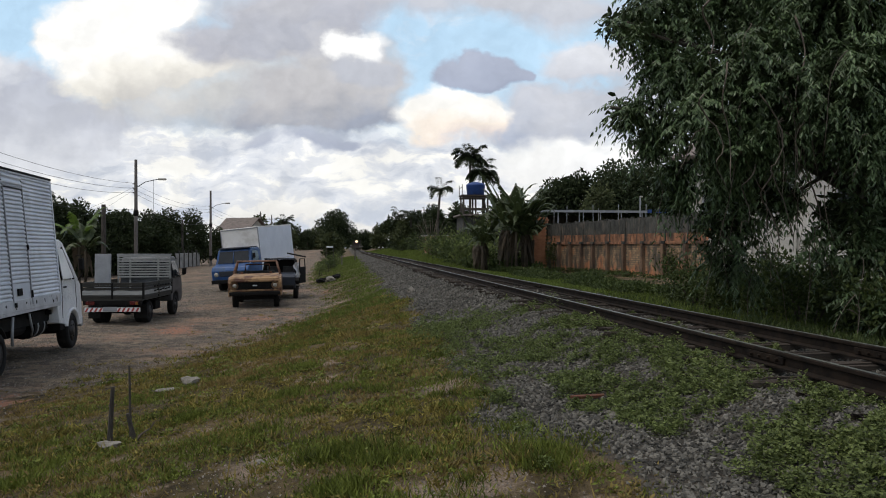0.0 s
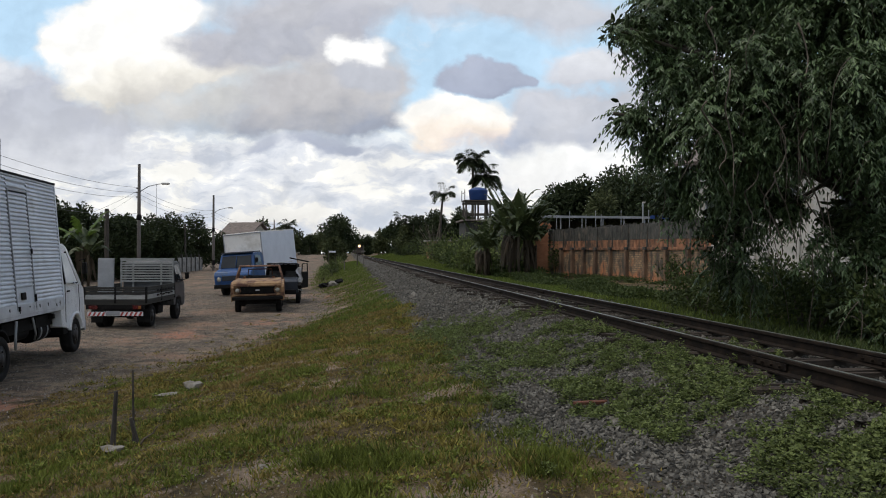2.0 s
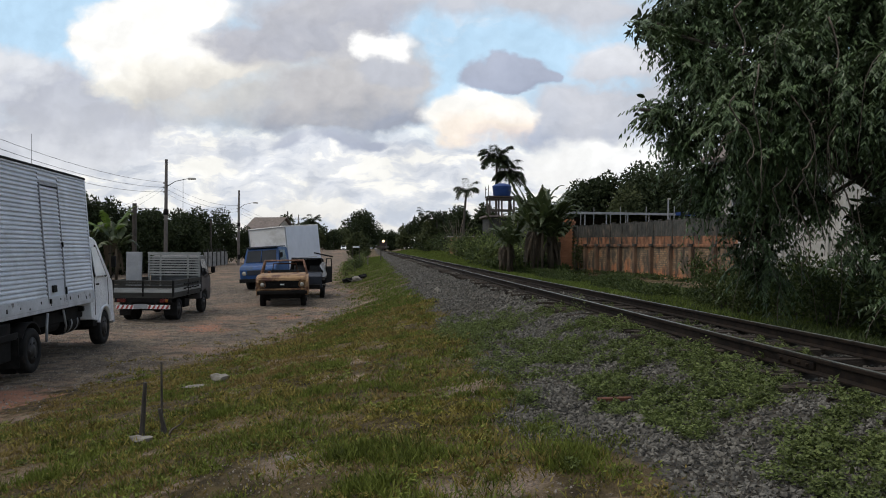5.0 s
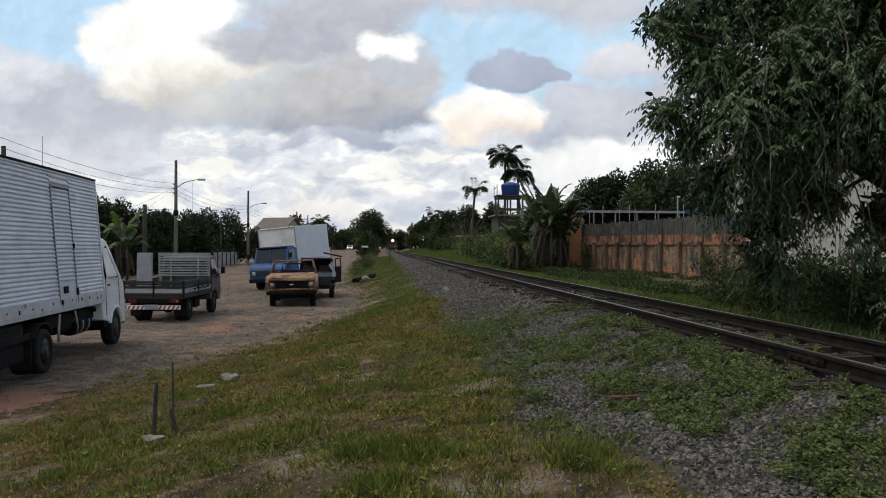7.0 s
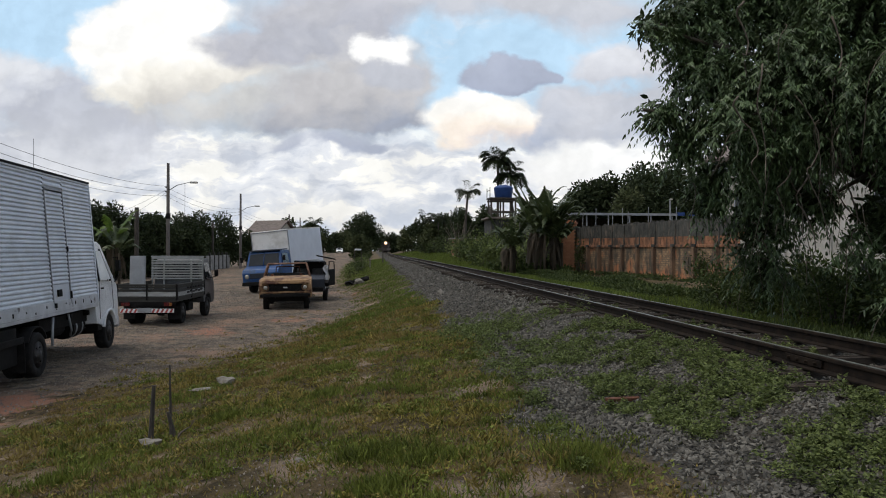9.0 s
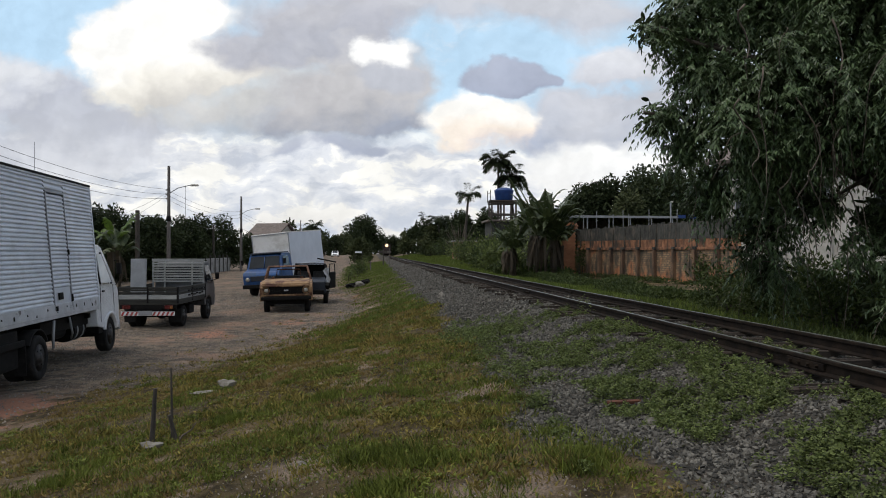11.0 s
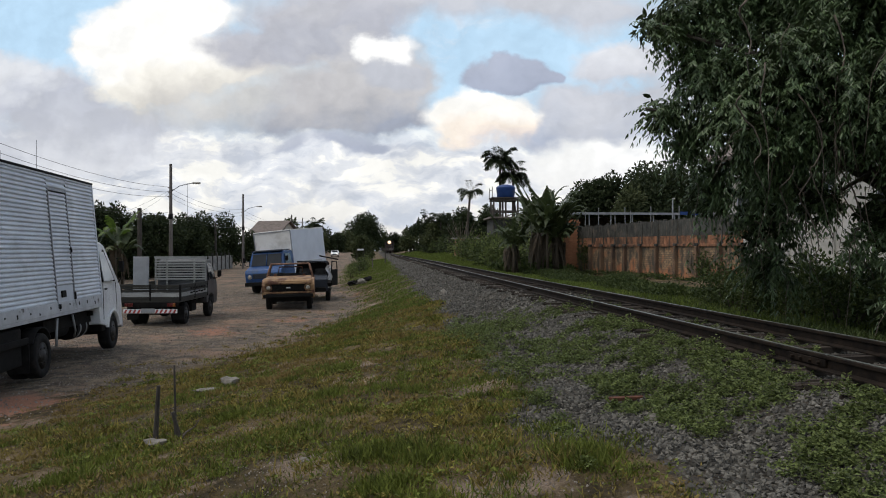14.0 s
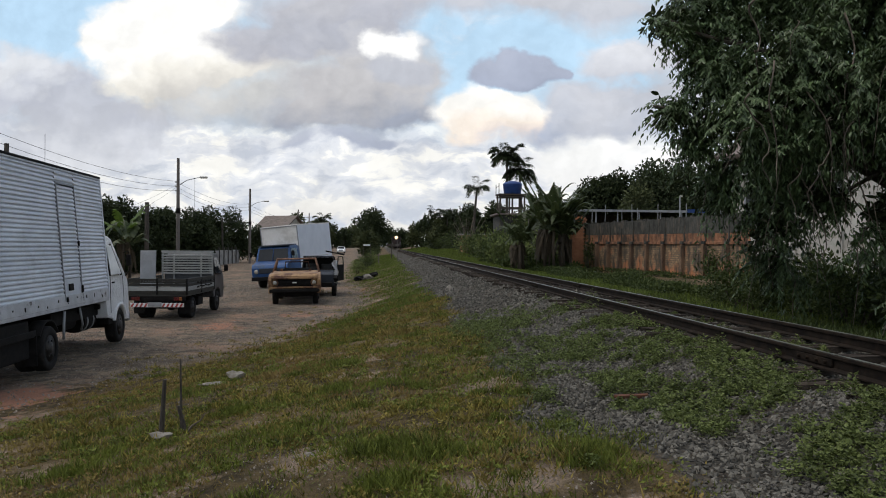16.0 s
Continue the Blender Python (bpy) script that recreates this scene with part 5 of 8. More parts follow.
def brick_wall_mat():
    m = bpy.data.materials.new("coursed_brickwork")
    m.use_nodes = True
    nt = m.node_tree
    N, L = nt.nodes.new, nt.links.new
    b = nt.nodes["Principled BSDF"]
    co = N("ShaderNodeTexCoord").outputs["Object"]
    sw = N("ShaderNodeMapping")
    L(co, sw.inputs[0])
    sw.inputs["Rotation"].default_value = (radians(90), 0, 0)
    bt = N("ShaderNodeTexBrick")
    L(sw.outputs[0], bt.inputs["Vector"])
    for k, v in (("Color1", (0.36, 0.235, 0.13, 1)), ("Color2", (0.19, 0.12, 0.068, 1)), ("Mortar", (0.13, 0.11, 0.085, 1)), ("Scale", 1.0), ("Mortar Size", 0.012), ("Brick Width", 0.2), ("Row Height", 0.1), ("Bias", -0.1)):
        bt.inputs[k].default_value = v
    n1 = N("ShaderNodeTexNoise")
    L(co, n1.inputs["Vector"])
    n1.inputs["Scale"].default_value, n1.inputs["Detail"].default_value = 1.9, 8
    r = N("ShaderNodeMapRange")
    L(n1.outputs[0], r.inputs[0])
    r.inputs[1].default_value, r.inputs[2].default_value = 0.48, 0.68
    mx = N("ShaderNodeMix")
    mx.data_type = "RGBA"
    xyz = N("ShaderNodeSeparateXYZ")
    L(co, xyz.inputs[0])
    foot = N("ShaderNodeMapRange")
    L(xyz.outputs[2], foot.inputs[0])
    for i, q in enumerate((-0.3, 0.8, 0.36, -0.06)):
        foot.inputs[i + 1].default_value = q
    both = N("ShaderNodeMath")
    both.operation = "ADD"
    L(n1.outputs[0], both.inputs[0]), L(foot.outputs[0], both.inputs[1])
    L(both.outputs[0], r.inputs[0])
    L(r.outputs[0], mx.inputs[0]), L(bt.outputs[0], mx.inputs[6])
    mx.inputs[7].default_value = (0.47, 0.19, 0.085, 1)
    n2 = N("ShaderNodeTexNoise")
    drip = N("ShaderNodeMapping")
    drip.inputs["Scale"].default_value = (1.0, 1.0, 0.35)
    L(co, drip.inputs[0])
    L(drip.outputs[0], n2.inputs["Vector"])
    n2.inputs["Scale"].default_value, n2.inputs["Detail"].default_value = 5.0, 8
    r2 = N("ShaderNodeMapRange")
    L(n2.outputs[0], r2.inputs[0])
    r2.inputs[1].default_value, r2.inputs[2].default_value = 0.43, 0.63
    mx2 = N("ShaderNodeMix")
    mx2.data_type = "RGBA"
    L(r2.outputs[0], mx2.inputs[0]), L(mx.outputs[2], mx2.inputs[6])
    mx2.inputs[7].default_value = (0.08, 0.068, 0.05, 1)
    L(mx2.outputs[2], b.inputs["Base Color"])
    b.inputs["Roughness"].default_value = 0.95
    bp = N("ShaderNodeBump")
    bp.inputs["Strength"].default_value, bp.inputs["Distance"].default_value, bp.invert = 0.7, 0.015, True
    L(bt.outputs["Fac"], bp.inputs["Height"])
    L(bp.outputs[0], b.inputs["Normal"])
    return m


M["brickwork"] = brick_wall_mat()


def boundary_wall():
    """Brick boundary wall, its local x running from the pier towards the camera."""
    ang = math.degrees(math.atan2(-7.6, 2.84))
    w = thing("wall_east", "old brick boundary wall with concrete pilasters and blackened top", "wall", pose(11.05, 40.75, WALL_Z, 0, 0, ang), kind="structure")
    stops = [-0.3, 0.21, 1.07, 2.04, 2.97, 3.90, 5.04, 6.20, 7.48, 8.81, 10.15, 11.4]
    length = stops[-1]
    rnd = random.Random(5)
    plain("brick_base", "brickwork", w, ((length / 2 - 0.15, 0, 0.78), (length + 0.3, 0.16, 1.56)), label="stained brick lower wall")
    plain("red_band", "band", w, ((length / 2 - 0.15, -0.02, 1.62), (length + 0.3, 0.24, 0.12)), label="reddish clay coping band", bevel=0.015)
    plain("upper_brick", "band", w, ((length / 2 - 0.15, 0.02, 1.865), (length + 0.3, 0.13, 0.41)), label="stained red course above the band")
    for a, b in zip(stops, stops[1:]):
        # blackened rendering above, each bay a little different, its top broken in teeth
        n = max(3, int((b - a) / 0.16))
        bm = B()
        top = 2.62 + 0.02 * a
        box(bm, ((a + b) / 2, 0.02, (2.05 + top) / 2), (b - a - 0.012, 0.14, top - 2.05), 0.01)
        for i in range(n):
            h = rnd.uniform(0.03, 0.13)
            box(bm, (a + (b - a) * (i + 0.5) / n, 0.02, top + h / 2 - 0.01), ((b - a) / n * rnd.uniform(0.6, 0.96), 0.12, h), 0.008)
        part("rendered_bay", bm, "mould", w)
    for x in stops:
        bm = B()
        box(bm, (x, -0.17, 0.78), (0.13 * rnd.uniform(0.85, 1.15), 0.22, 1.56), 0.015)
        pil = part("pilaster", bm, "pilaster", w)
        bm = B()
        box(bm, (x, -0.15, 1.64), (0.19, 0.22, 0.13), 0.012)
        part("capital", bm, "mould", pil, "blackened capital")
        bm = B()
        box(bm, (x + rnd.uniform(-0.02, 0.02), -0.065, 2.15), (0.07, 0.035, 0.96 + rnd.uniform(-0.1, 0.15)), 0.006)
        part("upright", bm, "mould", w)
    # pale stretch with a post, behind the tree
    bm = B()
    x0 = length
    box(bm, (x0 + 1.35, 0, 0.95), (2.7, 0.14, 1.9), 0.01)
    part("painted_panel", bm, "plaster", w, "pale painted wall panel")
    for k in range(3):
        plain("concrete_post", "plaster", w, ((x0 + 0.1 + k * 2.0, -0.1, 1.05), (0.16, 0.16, 2.1)), bevel=0.01)
    bm = B()
    box(bm, (x0 + 7.0, 0, 0.9), (8.4, 0.14, 1.8), 0.01)
    part("rendered_panel", bm, "plaster", w, "pale rendered wall panel")
    plain("brick_end", "orange", w, ((x0 + 0.02, -0.02, 1.1), (0.3, 0.3, 2.2)), bevel=0.01)
    # thin rods above the wall
    for x in (0.35, 1.5, 2.9, 3.7, 4.1, 5.6, 7.1, 7.5, 9.6):
        bm = B()
        rod(bm, (x, 0.02, 2.6), (x + rnd.uniform(-0.03, 0.03), 0.02, 3.2 + rnd.uniform(-0.1, 0.45)), 0.018, n=6)
        part("iron_rod", bm, "metal_grey", w)


boundary_wall()


def brick_pier():
    p = thing("gate_pier", "orange brick gate pier with a projecting cap", "pier", pose(10.6, 41.2, 0.85, 0, 0, -20))
    plain("core", "orange", p, ((0, 0, 1.38), (0.66, 0.66, 2.76)))
    meshes = []
    for s in ((0.24, 0.05, 0.085), (0.05, 0.24, 0.085)):
        bm = B()
        box(bm, (0, 0, 0), s, 0.006)
        me = bpy.data.meshes.new("brick")
        bm.to_mesh(me), bm.free()
        me.materials.append(M["orange"])
        meshes.append(me)
    for k in range(27):
        z = 0.05 + k * 0.1
        o = 0.06 if k % 2 else -0.06
        for j in range(3):
            a = -0.24 + j * 0.25 + o * 0.5
            for me, x, y in ((meshes[0], a, -0.335), (meshes[1], -0.335, a)):
                b = new("brick", me)
                b.parent = p
                b.location = (x, y, z)
    plain("cap", "orange", p, ((0, 0, 2.82), (0.86, 0.86, 0.12)), ((0, 0, 2.93), (0.94, 0.94, 0.10)), ((0, 0, 3.03), (0.8, 0.8, 0.10)), label="stepped brick cap", bevel=0.01)


brick_pier()


def long_shed():
    s = thing("open_shed", "long open shed with a thin pale sheet roof", "shed", pose(15.8, 49.0, 0.95, 0, 0, 2))
    bm = B()
    box(bm, (0, 2.5, 3.83), (10.6, 6.0, 0.05), 0.0, Matrix.Rotation(radians(3), 3, "X"))
    part("roof", bm, "tin", s, "pale sheet-metal roof")
    plain("fascia", "metal_grey", s, ((-0.6, -0.5, 3.70), (9.2, 0.05, 0.15)), label="pale roof edge")
    plain("blue_fascia", "tank", s, ((4.7, -0.5, 3.74), (1.3, 0.06, 0.22)), label="blue painted end of the roof edge")
    for x in np.arange(-5, 5.4, 1.45):
        bm = B()
        rod(bm, (x, -0.4, -0.1), (x, -0.4, 3.7), 0.045, n=8)
        part("post", bm, "metal_grey", s)
    plain("back_wall", "mould", s, ((0, 5.2, 1.8), (10.6, 0.15, 3.7)))
    plain("end_wall", "mould", s, ((-5.2, 2.6, 1.8), (0.15, 5.2, 3.7)))
    # pole with a pale lamp head
    p = thing("yard_pole", "thin yard pole with a pale head", "pole", pose(18.9, 47.5, 0.95))
    bm = B()
    rod(bm, (0, 0, -0.1), (0, 0, 4.6), 0.05, n=8)
    part("shaft", bm, "metal_grey", p)
    bm = B()
    box(bm, (0.06, 0, 4.62), (0.2, 0.13, 0.10), 0.03)
    part("head", bm, "plaster", p)


long_shed()


def water_tower():
    t = thing("water_tank", "round blue plastic water tank on a wooden tower", "water tank", pose(12.6, 75, 0.8))
    for x in (-1.2, 0.0, 1.2):
        for y in (-0.9, 0.9):
            bm = B()
            rod(bm, (x, y, 0), (x, y, 6.7), 0.09, n=8)
            part("leg", bm, "dark_wood", t)
    bm = B()
    for z in (4.2, 5.3, 6.4):
        for y in (-0.95, 0.95):
            box(bm, (0, y, z), (2.7, 0.07, 0.16))
    for x in (-1.2, 1.2):
        tube(bm, [(x, -0.95, 4.2), (x, 0.95, 6.4)], 0.05)
    tube(bm, [(-1.2, -0.97, 4.2), (1.2, -0.97, 5.3)], 0.05)
    part("bracing", bm, "dark_wood", t)
    bm = B()
    box(bm, (0, 0, 6.62), (2.8, 2.2, 0.12), 0.01)
    part("platform", bm, "dark_wood", t)
    bm = B()
    for x in (-1.35,):
        rod(bm, (x, -1.0, 6.7), (x, -1.0, 7.7), 0.04, n=6)
        rod(bm, (x, 1.0, 6.7), (x, 1.0, 7.7), 0.04, n=6)
        rod(bm, (x, -1.0, 7.4), (x, 1.0, 7.4), 0.03, n=6)
    part("railing", bm, "dark_wood", t)
    bm = B()
    lathe(bm, [(0.78, 6.69), (0.86, 6.8), (0.95, 7.6), (0.98, 7.68), (0.94, 7.74), (0.7, 7.9), (0.25, 8.0)], "z", (0.15, 0, 0), 28)
    part("tank", bm, "tank", t, "blue plastic tank with a domed lid")
    h = thing("overgrown_shed", "low shed below the water tank", "shed", pose(13.2, 72, 0.8))
    plain("wall", "mould", h, ((0, 0, 2.2), (5, 4, 4.4)))
    plain("roof", "roof_tile", h, ((0, 0, 4.5), (5.6, 4.6, 0.16)), bevel=0.02)


water_tower()


def hut():
    h = thing("small_hut", "small orange-brown hut with a flat roof", "hut", pose(12.2, 97, 1.0))
    plain("wall", "orange", h, ((0, 0, 1.35), (4.4, 3.4, 2.7)))
    plain("roof", "concrete", h, ((0, 0, 2.78), (5.2, 4.0, 0.16)), bevel=0.02)
    plain("window", "dark_glass", h, ((-0.7, -1.705, 1.7), (0.9, 0.03, 0.8)))


hut()


def house(name, label, m, wx, wy, hw, rise, wall="plaster", windows=2):
    """A gabled house; the ridge runs along its local x."""
    h = thing(name, label, "house", m)
    plain("wall", wall, h, ((0, 0, hw / 2), (wx, wy, hw)))
    for s in (-1, 1):
        p = [(-wx / 2 - 0.5, s * (wy / 2 + 0.6), hw - 0.25), (wx / 2 + 0.5, s * (wy / 2 + 0.6), hw - 0.25), (wx / 2 + 0.5, 0, hw + rise), (-wx / 2 - 0.5, 0, hw + rise)]
        part("roof", quad_plate(p if s < 0 else p[::-1], 0.14), "roof_tile", h, "weathered tile roof slope")
    for s in (-1, 1):
        bm = B()
        a = [bm.verts.new((s * (wx / 2 - dx), y, z)) for dx in (0.0, 0.12) for y, z in ((-wy / 2, hw), (wy / 2, hw), (0, hw + rise - 0.1))]
        bm.faces.new(a[:3]), bm.faces.new(a[3:][::-1])
        for i in range(3):
            bm.faces.new((a[i], a[(i + 1) % 3], a[3 + (i + 1) % 3], a[3 + i]))
        bmesh.ops.recalc_face_normals(bm, faces=bm.faces[:])
        part("gable", bm, wall, h)
    for k in range(windows):
        x = -wx / 2 + (k + 0.5) * wx / windows
        f = plain("window", "metal_grey", h, ((x, -wy / 2 - 0.02, hw * 0.62), (1.3, 0.1, 1.1)), bevel=0.01)
        plain("pane", "dark_glass", f, ((x, -wy / 2 - 0.075, hw * 0.62), (1.1, 0.03, 0.9)))
    return h


house("house", "cream house with a weathered tile roof behind trees", pose(-15.9, 121, 0, 0, 0, -25), 4.8, 5.2, 5.0, 1.8)
house("house", "pale two-storey house behind the wall", pose(19.6, 29.0, 0.9, 0, 0, -66), 9.0, 6.5, 5.4, 1.6, windows=3)


def house_front():
    """Brick-framed windows on the pale house behind the big tree."""
    f = thing("window_bay", "orange-framed windows on a pale house wall", "window", pose(17.1, 27.8, 0.9, 0, 0, -66))
    for k in range(3):
        w = plain("frame", "orange", f, ((-2.6 + k * 2.2, 0, 3.4), (1.6, 0.18, 1.3)), bevel=0.01)
        for j in (-1, 0, 1):
            plain("pane", "lamp_glass", w, ((-2.6 + k * 2.2 + j * 0.48, -0.1, 3.4), (0.4, 0.03, 1.05)))
    plain("ledge", "plaster", f, ((0, 0, 2.55), (7.4, 0.3, 0.16)), bevel=0.02)


house_front()


def street_pole(y, z, lamp=True, x=-16.45, group="poles along the road"):
    p = thing("utility_pole", "weathered concrete utility pole" + (" with a street lamp arm" if lamp else ""), "utility pole", pose(x, y, -0.05), group)
    bm = B()
    rod(bm, (0, 0, 0), (0, 0, z), 0.17, 0.11, 12)
    part("shaft", bm, "pole", p)
    for zz in (z - 1.9, z - 2.25, z - 2.6):
        bm = B()
        lathe(bm, [(0.03, -0.22), (0.06, -0.2), (0.05, -0.14), (0.07, -0.12), (0.03, -0.08)], "x", (-0.02, 0, zz), 10)
        part("insulator", bm, "concrete", p)
    bm = B()
    lathe(bm, [(0.15, z * 0.52), (0.19, z * 0.53), (0.19, z * 0.56), (0.14, z * 0.57)], "z", (0, 0, 0), 12)
    part("collar", bm, "black", p)
    if lamp:
        bm = B()
        tube(bm, [(0.1, 0, z - 2.15), (0.7, 0, z - 1.75), (1.5, 0, z - 1.55), (1.75, 0, z - 1.53)], 0.035)
        arm = part("lamp_arm", bm, "metal_grey", p)
        bm = B()
        v = box(bm, (2.0, 0, z - 1.52), (0.62, 0.26, 0.16), 0.06)
        part("lamp_head", bm, "plaster", arm, "pale street lamp head")


street_pole(62.57, 9.24)
street_pole(95.83, 9.28)
street_pole(29.0, 9.2)
street_pole(150.0, 9.3)
street_pole(172.0, 9.6)
street_pole(205.0, 9.3)


def thin_poles():
    for x, y, z, r in ((-19.0, 40.0, 7.4, 0.13), (-18.1, 60.0, 5.6, 0.18), (-19.0, 92.0, 5.6, 0.14)):
        p = thing("wooden_post", "dark weathered wooden post", "post", pose(x, y, -0.1))
        bm = B()
        rod(bm, (0, 0, 0), (0, 0, z), r, r * 0.85, 10)
        part("shaft", bm, "dark_wood", p)
    for x, y, z in ((-26.5, 62, 11.0), (-20.3, 84, 9.6)):
        p = thing("antenna_mast", "thin metal antenna mast", "antenna", pose(x, y, -0.1))
        bm = B()
        rod(bm, (0, 0, 0), (0, 0, z), 0.03, 0.018, 6)
        part("mast", bm, "metal_grey", p)


thin_poles()


def cables():
    """Slack wires from pole to pole, one thing for each span and height."""
    spans = [(29.0, 62.57), (62.57, 95.83), (95.83, 150.0)]
    for y0, y1 in spans:
        for dx, z, sag in ((-0.25, 7.35, 0.55), (-0.25, 6.95, 0.6), (-0.2, 6.6, 0.7), (-0.1, 5.3, 0.6)):
            c = thing("overhead_cable", "slack black overhead cable between poles", "cable", pose(-16.45 + dx, y0, z), "overhead cables")
            bm = B()
            tube(bm, [(0, (y1 - y0) * f, -4 * sag * f * (1 - f)) for f in np.linspace(0, 1, 13)], 0.011, n=4)
            part("wire", bm, "wire", c)
    for a, b in (((-16.5, 62.5, 6.9), (-24, 72, 4.6)), ((-16.5, 62.5, 7.1), (-23, 66, 4.8))):
        c = thing("service_cable", "thin service cable to a house", "cable", pose(*a), "overhead cables")
        bm = B()
        d = Vector(b) - Vector(a)
        tube(bm, [d * f + Vector((0, 0, -0.8 * f * (1 - f))) for f in np.linspace(0, 1, 9)], 0.009, n=4)
        part("wire", bm, "wire", c)


cables()


def roadside_wall():
    w = thing("wall_west", "low grey concrete roadside wall with gate posts", "wall", pose(-18.6, 66, -0.05), kind="structure")
    y = 0.0
    rnd = random.Random(3)
    for k in range(14):
        if k not in (4, 5):
            plain("panel", "concrete" if k > 7 else "mould", w, ((0, y + 1.2, 0.85), (0.14, 2.3, 1.7 + rnd.uniform(-0.04, 0.04))), bevel=0.01)
        plain("post", "mould", w, ((0.05, y, 1.0), (0.22, 0.22, 2.1)), bevel=0.01)
        y += 2.45


roadside_wall()


def line_signs():
    s = thing("track_sign", "dark flat sign board on a post beside the track", "sign", pose(0.95, 88, float(height(0.95, 88)) - 0.05))
    bm = B()
    rod(bm, (0, 0, 0), (0, 0, 1.6), 0.07, n=8)
    part("post", bm, "dark_wood", s)
    plain("board", "dark_wood", s, ((0.05, -0.06, 1.66), (1.25, 0.06, 0.26)), label="dark wooden board", bevel=0.01)
    s = thing("marker_post", "thin grey marker post beside the track", "post", pose(1.4, 76, float(height(1.4, 76)) - 0.05))
    bm = B()
    rod(bm, (0, 0, 0), (0, 0, 2.2), 0.025, n=6)
    part("shaft", bm, "pole", s)
    plain("plate", "pole", s, ((0.0, -0.05, 1.55), (0.36, 0.03, 0.14)))
    s = thing("white_sign", "small white board on two legs in the bushes", "sign", pose(-1.65, 76, float(height(-1.65, 76)) - 0.05))
    for x in (-0.35, 0.35):
        bm = B()
        rod(bm, (x, 0, 0), (x, 0, 2.2), 0.035, n=6)
        part("leg", bm, "dark_wood", s)
    plain("board", "white_paint", s, ((0, -0.05, 2.1), (0.66, 0.04, 0.16)), bevel=0.006)
    s = thing("white_post", "short white wooden post", "post", pose(-0.45, 74, float(height(-0.45, 74)) - 0.05))
    plain("shaft", "pole", s, ((0, 0, 0.5), (0.1, 0.1, 1.0)), bevel=0.01)


line_signs()


def lump(bm, c, s, seed, rough=0.25):
    """A broken stone: a coarse ball pushed about."""
    rnd = random.Random(seed)
    v = bmesh.ops.create_icosphere(bm, subdivisions=2, radius=1.0)["verts"]
    off = Vector((rnd.uniform(-9, 9), rnd.uniform(-9, 9), rnd.uniform(-9, 9)))
    for x in v:
        k = 1 + rough * noise.noise(x.co * 1.3 + off) * 2 + rough * 0.5 * noise.noise(x.co * 3 + off)
        x.co = Vector((x.co.x * s[0] * k, x.co.y * s[1] * k, x.co.z * s[2] * k)) + Vector(c)


def loose_things():
    def on(x, y, d=0.0):
        return pose(x, y, float(height(x, y)) + d)

    for x, y, s, label in ((-2.14, 7.30, (0.11, 0.07, 0.045), "pale flat stone at the stakes"), (-2.12, 10.85, (0.13, 0.09, 0.09), "pale broken stone in the grass"), (-2.36, 10.6, (0.2, 0.08, 0.03), "flat pale stone in the grass"), (2.02, 5.62, (0.06, 0.045, 0.04), "pale stone on the ballast"), (-0.62, 5.6, (0.04, 0.035, 0.02), "small pale stone in bare soil"), (1.93, 23.0, (0.12, 0.12, 0.13), "pale grey stone on the ballast")):
        t = tagged(part("stone", (lambda b: (lump(b, (0, 0, 0), s, hash((round(x * 10), 3)) % 99), b)[1])(B()), "pale_stone"), label, "stone")
        t.matrix_basis = on(x, y, s[2] * 0.45)
    # wooden stakes in the grass
    for x, y, h, r, lean, label in ((-2.19, 7.42, 0.59, 0.024, 3, "short rotten wooden stake"), (-2.02, 7.50, 0.74, 0.013, -1, "thin upright wooden stake"), (-1.96, 7.44, 0.30, 0.022, -14, "broken wooden stake stump")):
        s = thing("wooden_stake", label, "stake", on(x, y, -0.04) @ pose(0, 0, 0, 2, lean, 20), "stakes in the grass")
        bm = B()
        rod(bm, (0, 0, 0), (0, 0, h), r, r * 0.75, 7)
        for v in bm.verts:
            v.co += Vector((noise.noise(v.co * 9), noise.noise(v.co * 9 + Vector((3, 0, 0))), 0)) * r * 0.5
        part("shaft", bm, "dark_wood", s)
    bm = B()
    tube(bm, [(0, 0, 0), (0.05, 0.02, 0.09), (0.13, 0.03, 0.14), (0.17, 0.02, 0.2)], 0.012, 0.005)
    tagged(part("dry_twig", bm, "vine", None, "", on(-1.93, 7.3, -0.02)), "dry bent twig beside the stakes", "twig")
    bm = B()
    box(bm, (0, 0, 0), (0.55, 0.06, 0.03), 0.006)
    tagged(part("wood_offcut", bm, "rust", None, "", on(2.2, 6.6, 0.03) @ pose(0, 0, 0, 3, 4, 28)), "reddish wood offcut lying on stones", "wood offcut")
    # junk and soil heap past the wrecks
    rnd = random.Random(6)
    for k in range(5):
        x, y = -0.95 + rnd.uniform(-0.6, 0.6), 46 + rnd.uniform(-0.7, 0.7)
        b = tagged(part("rubble_bag", (lambda b: (lump(b, (0, 0, 0), (0.27, 0.24, 0.18), k + 40, 0.35), b)[1])(B()), "pale_stone" if k % 2 else "black"), "pale and black dumped bag in the grass" if k % 2 else "black dumped bag in the grass", "bag", "dumped bags")
        b.matrix_basis = on(x, y, 0.11)


loose_things()

# ---------------------------------------------------------------- plants
RNG = np.random.default_rng(11)


def unit(v):
    return v / np.maximum(np.linalg.norm(v, axis=-1, keepdims=True), 1e-9)


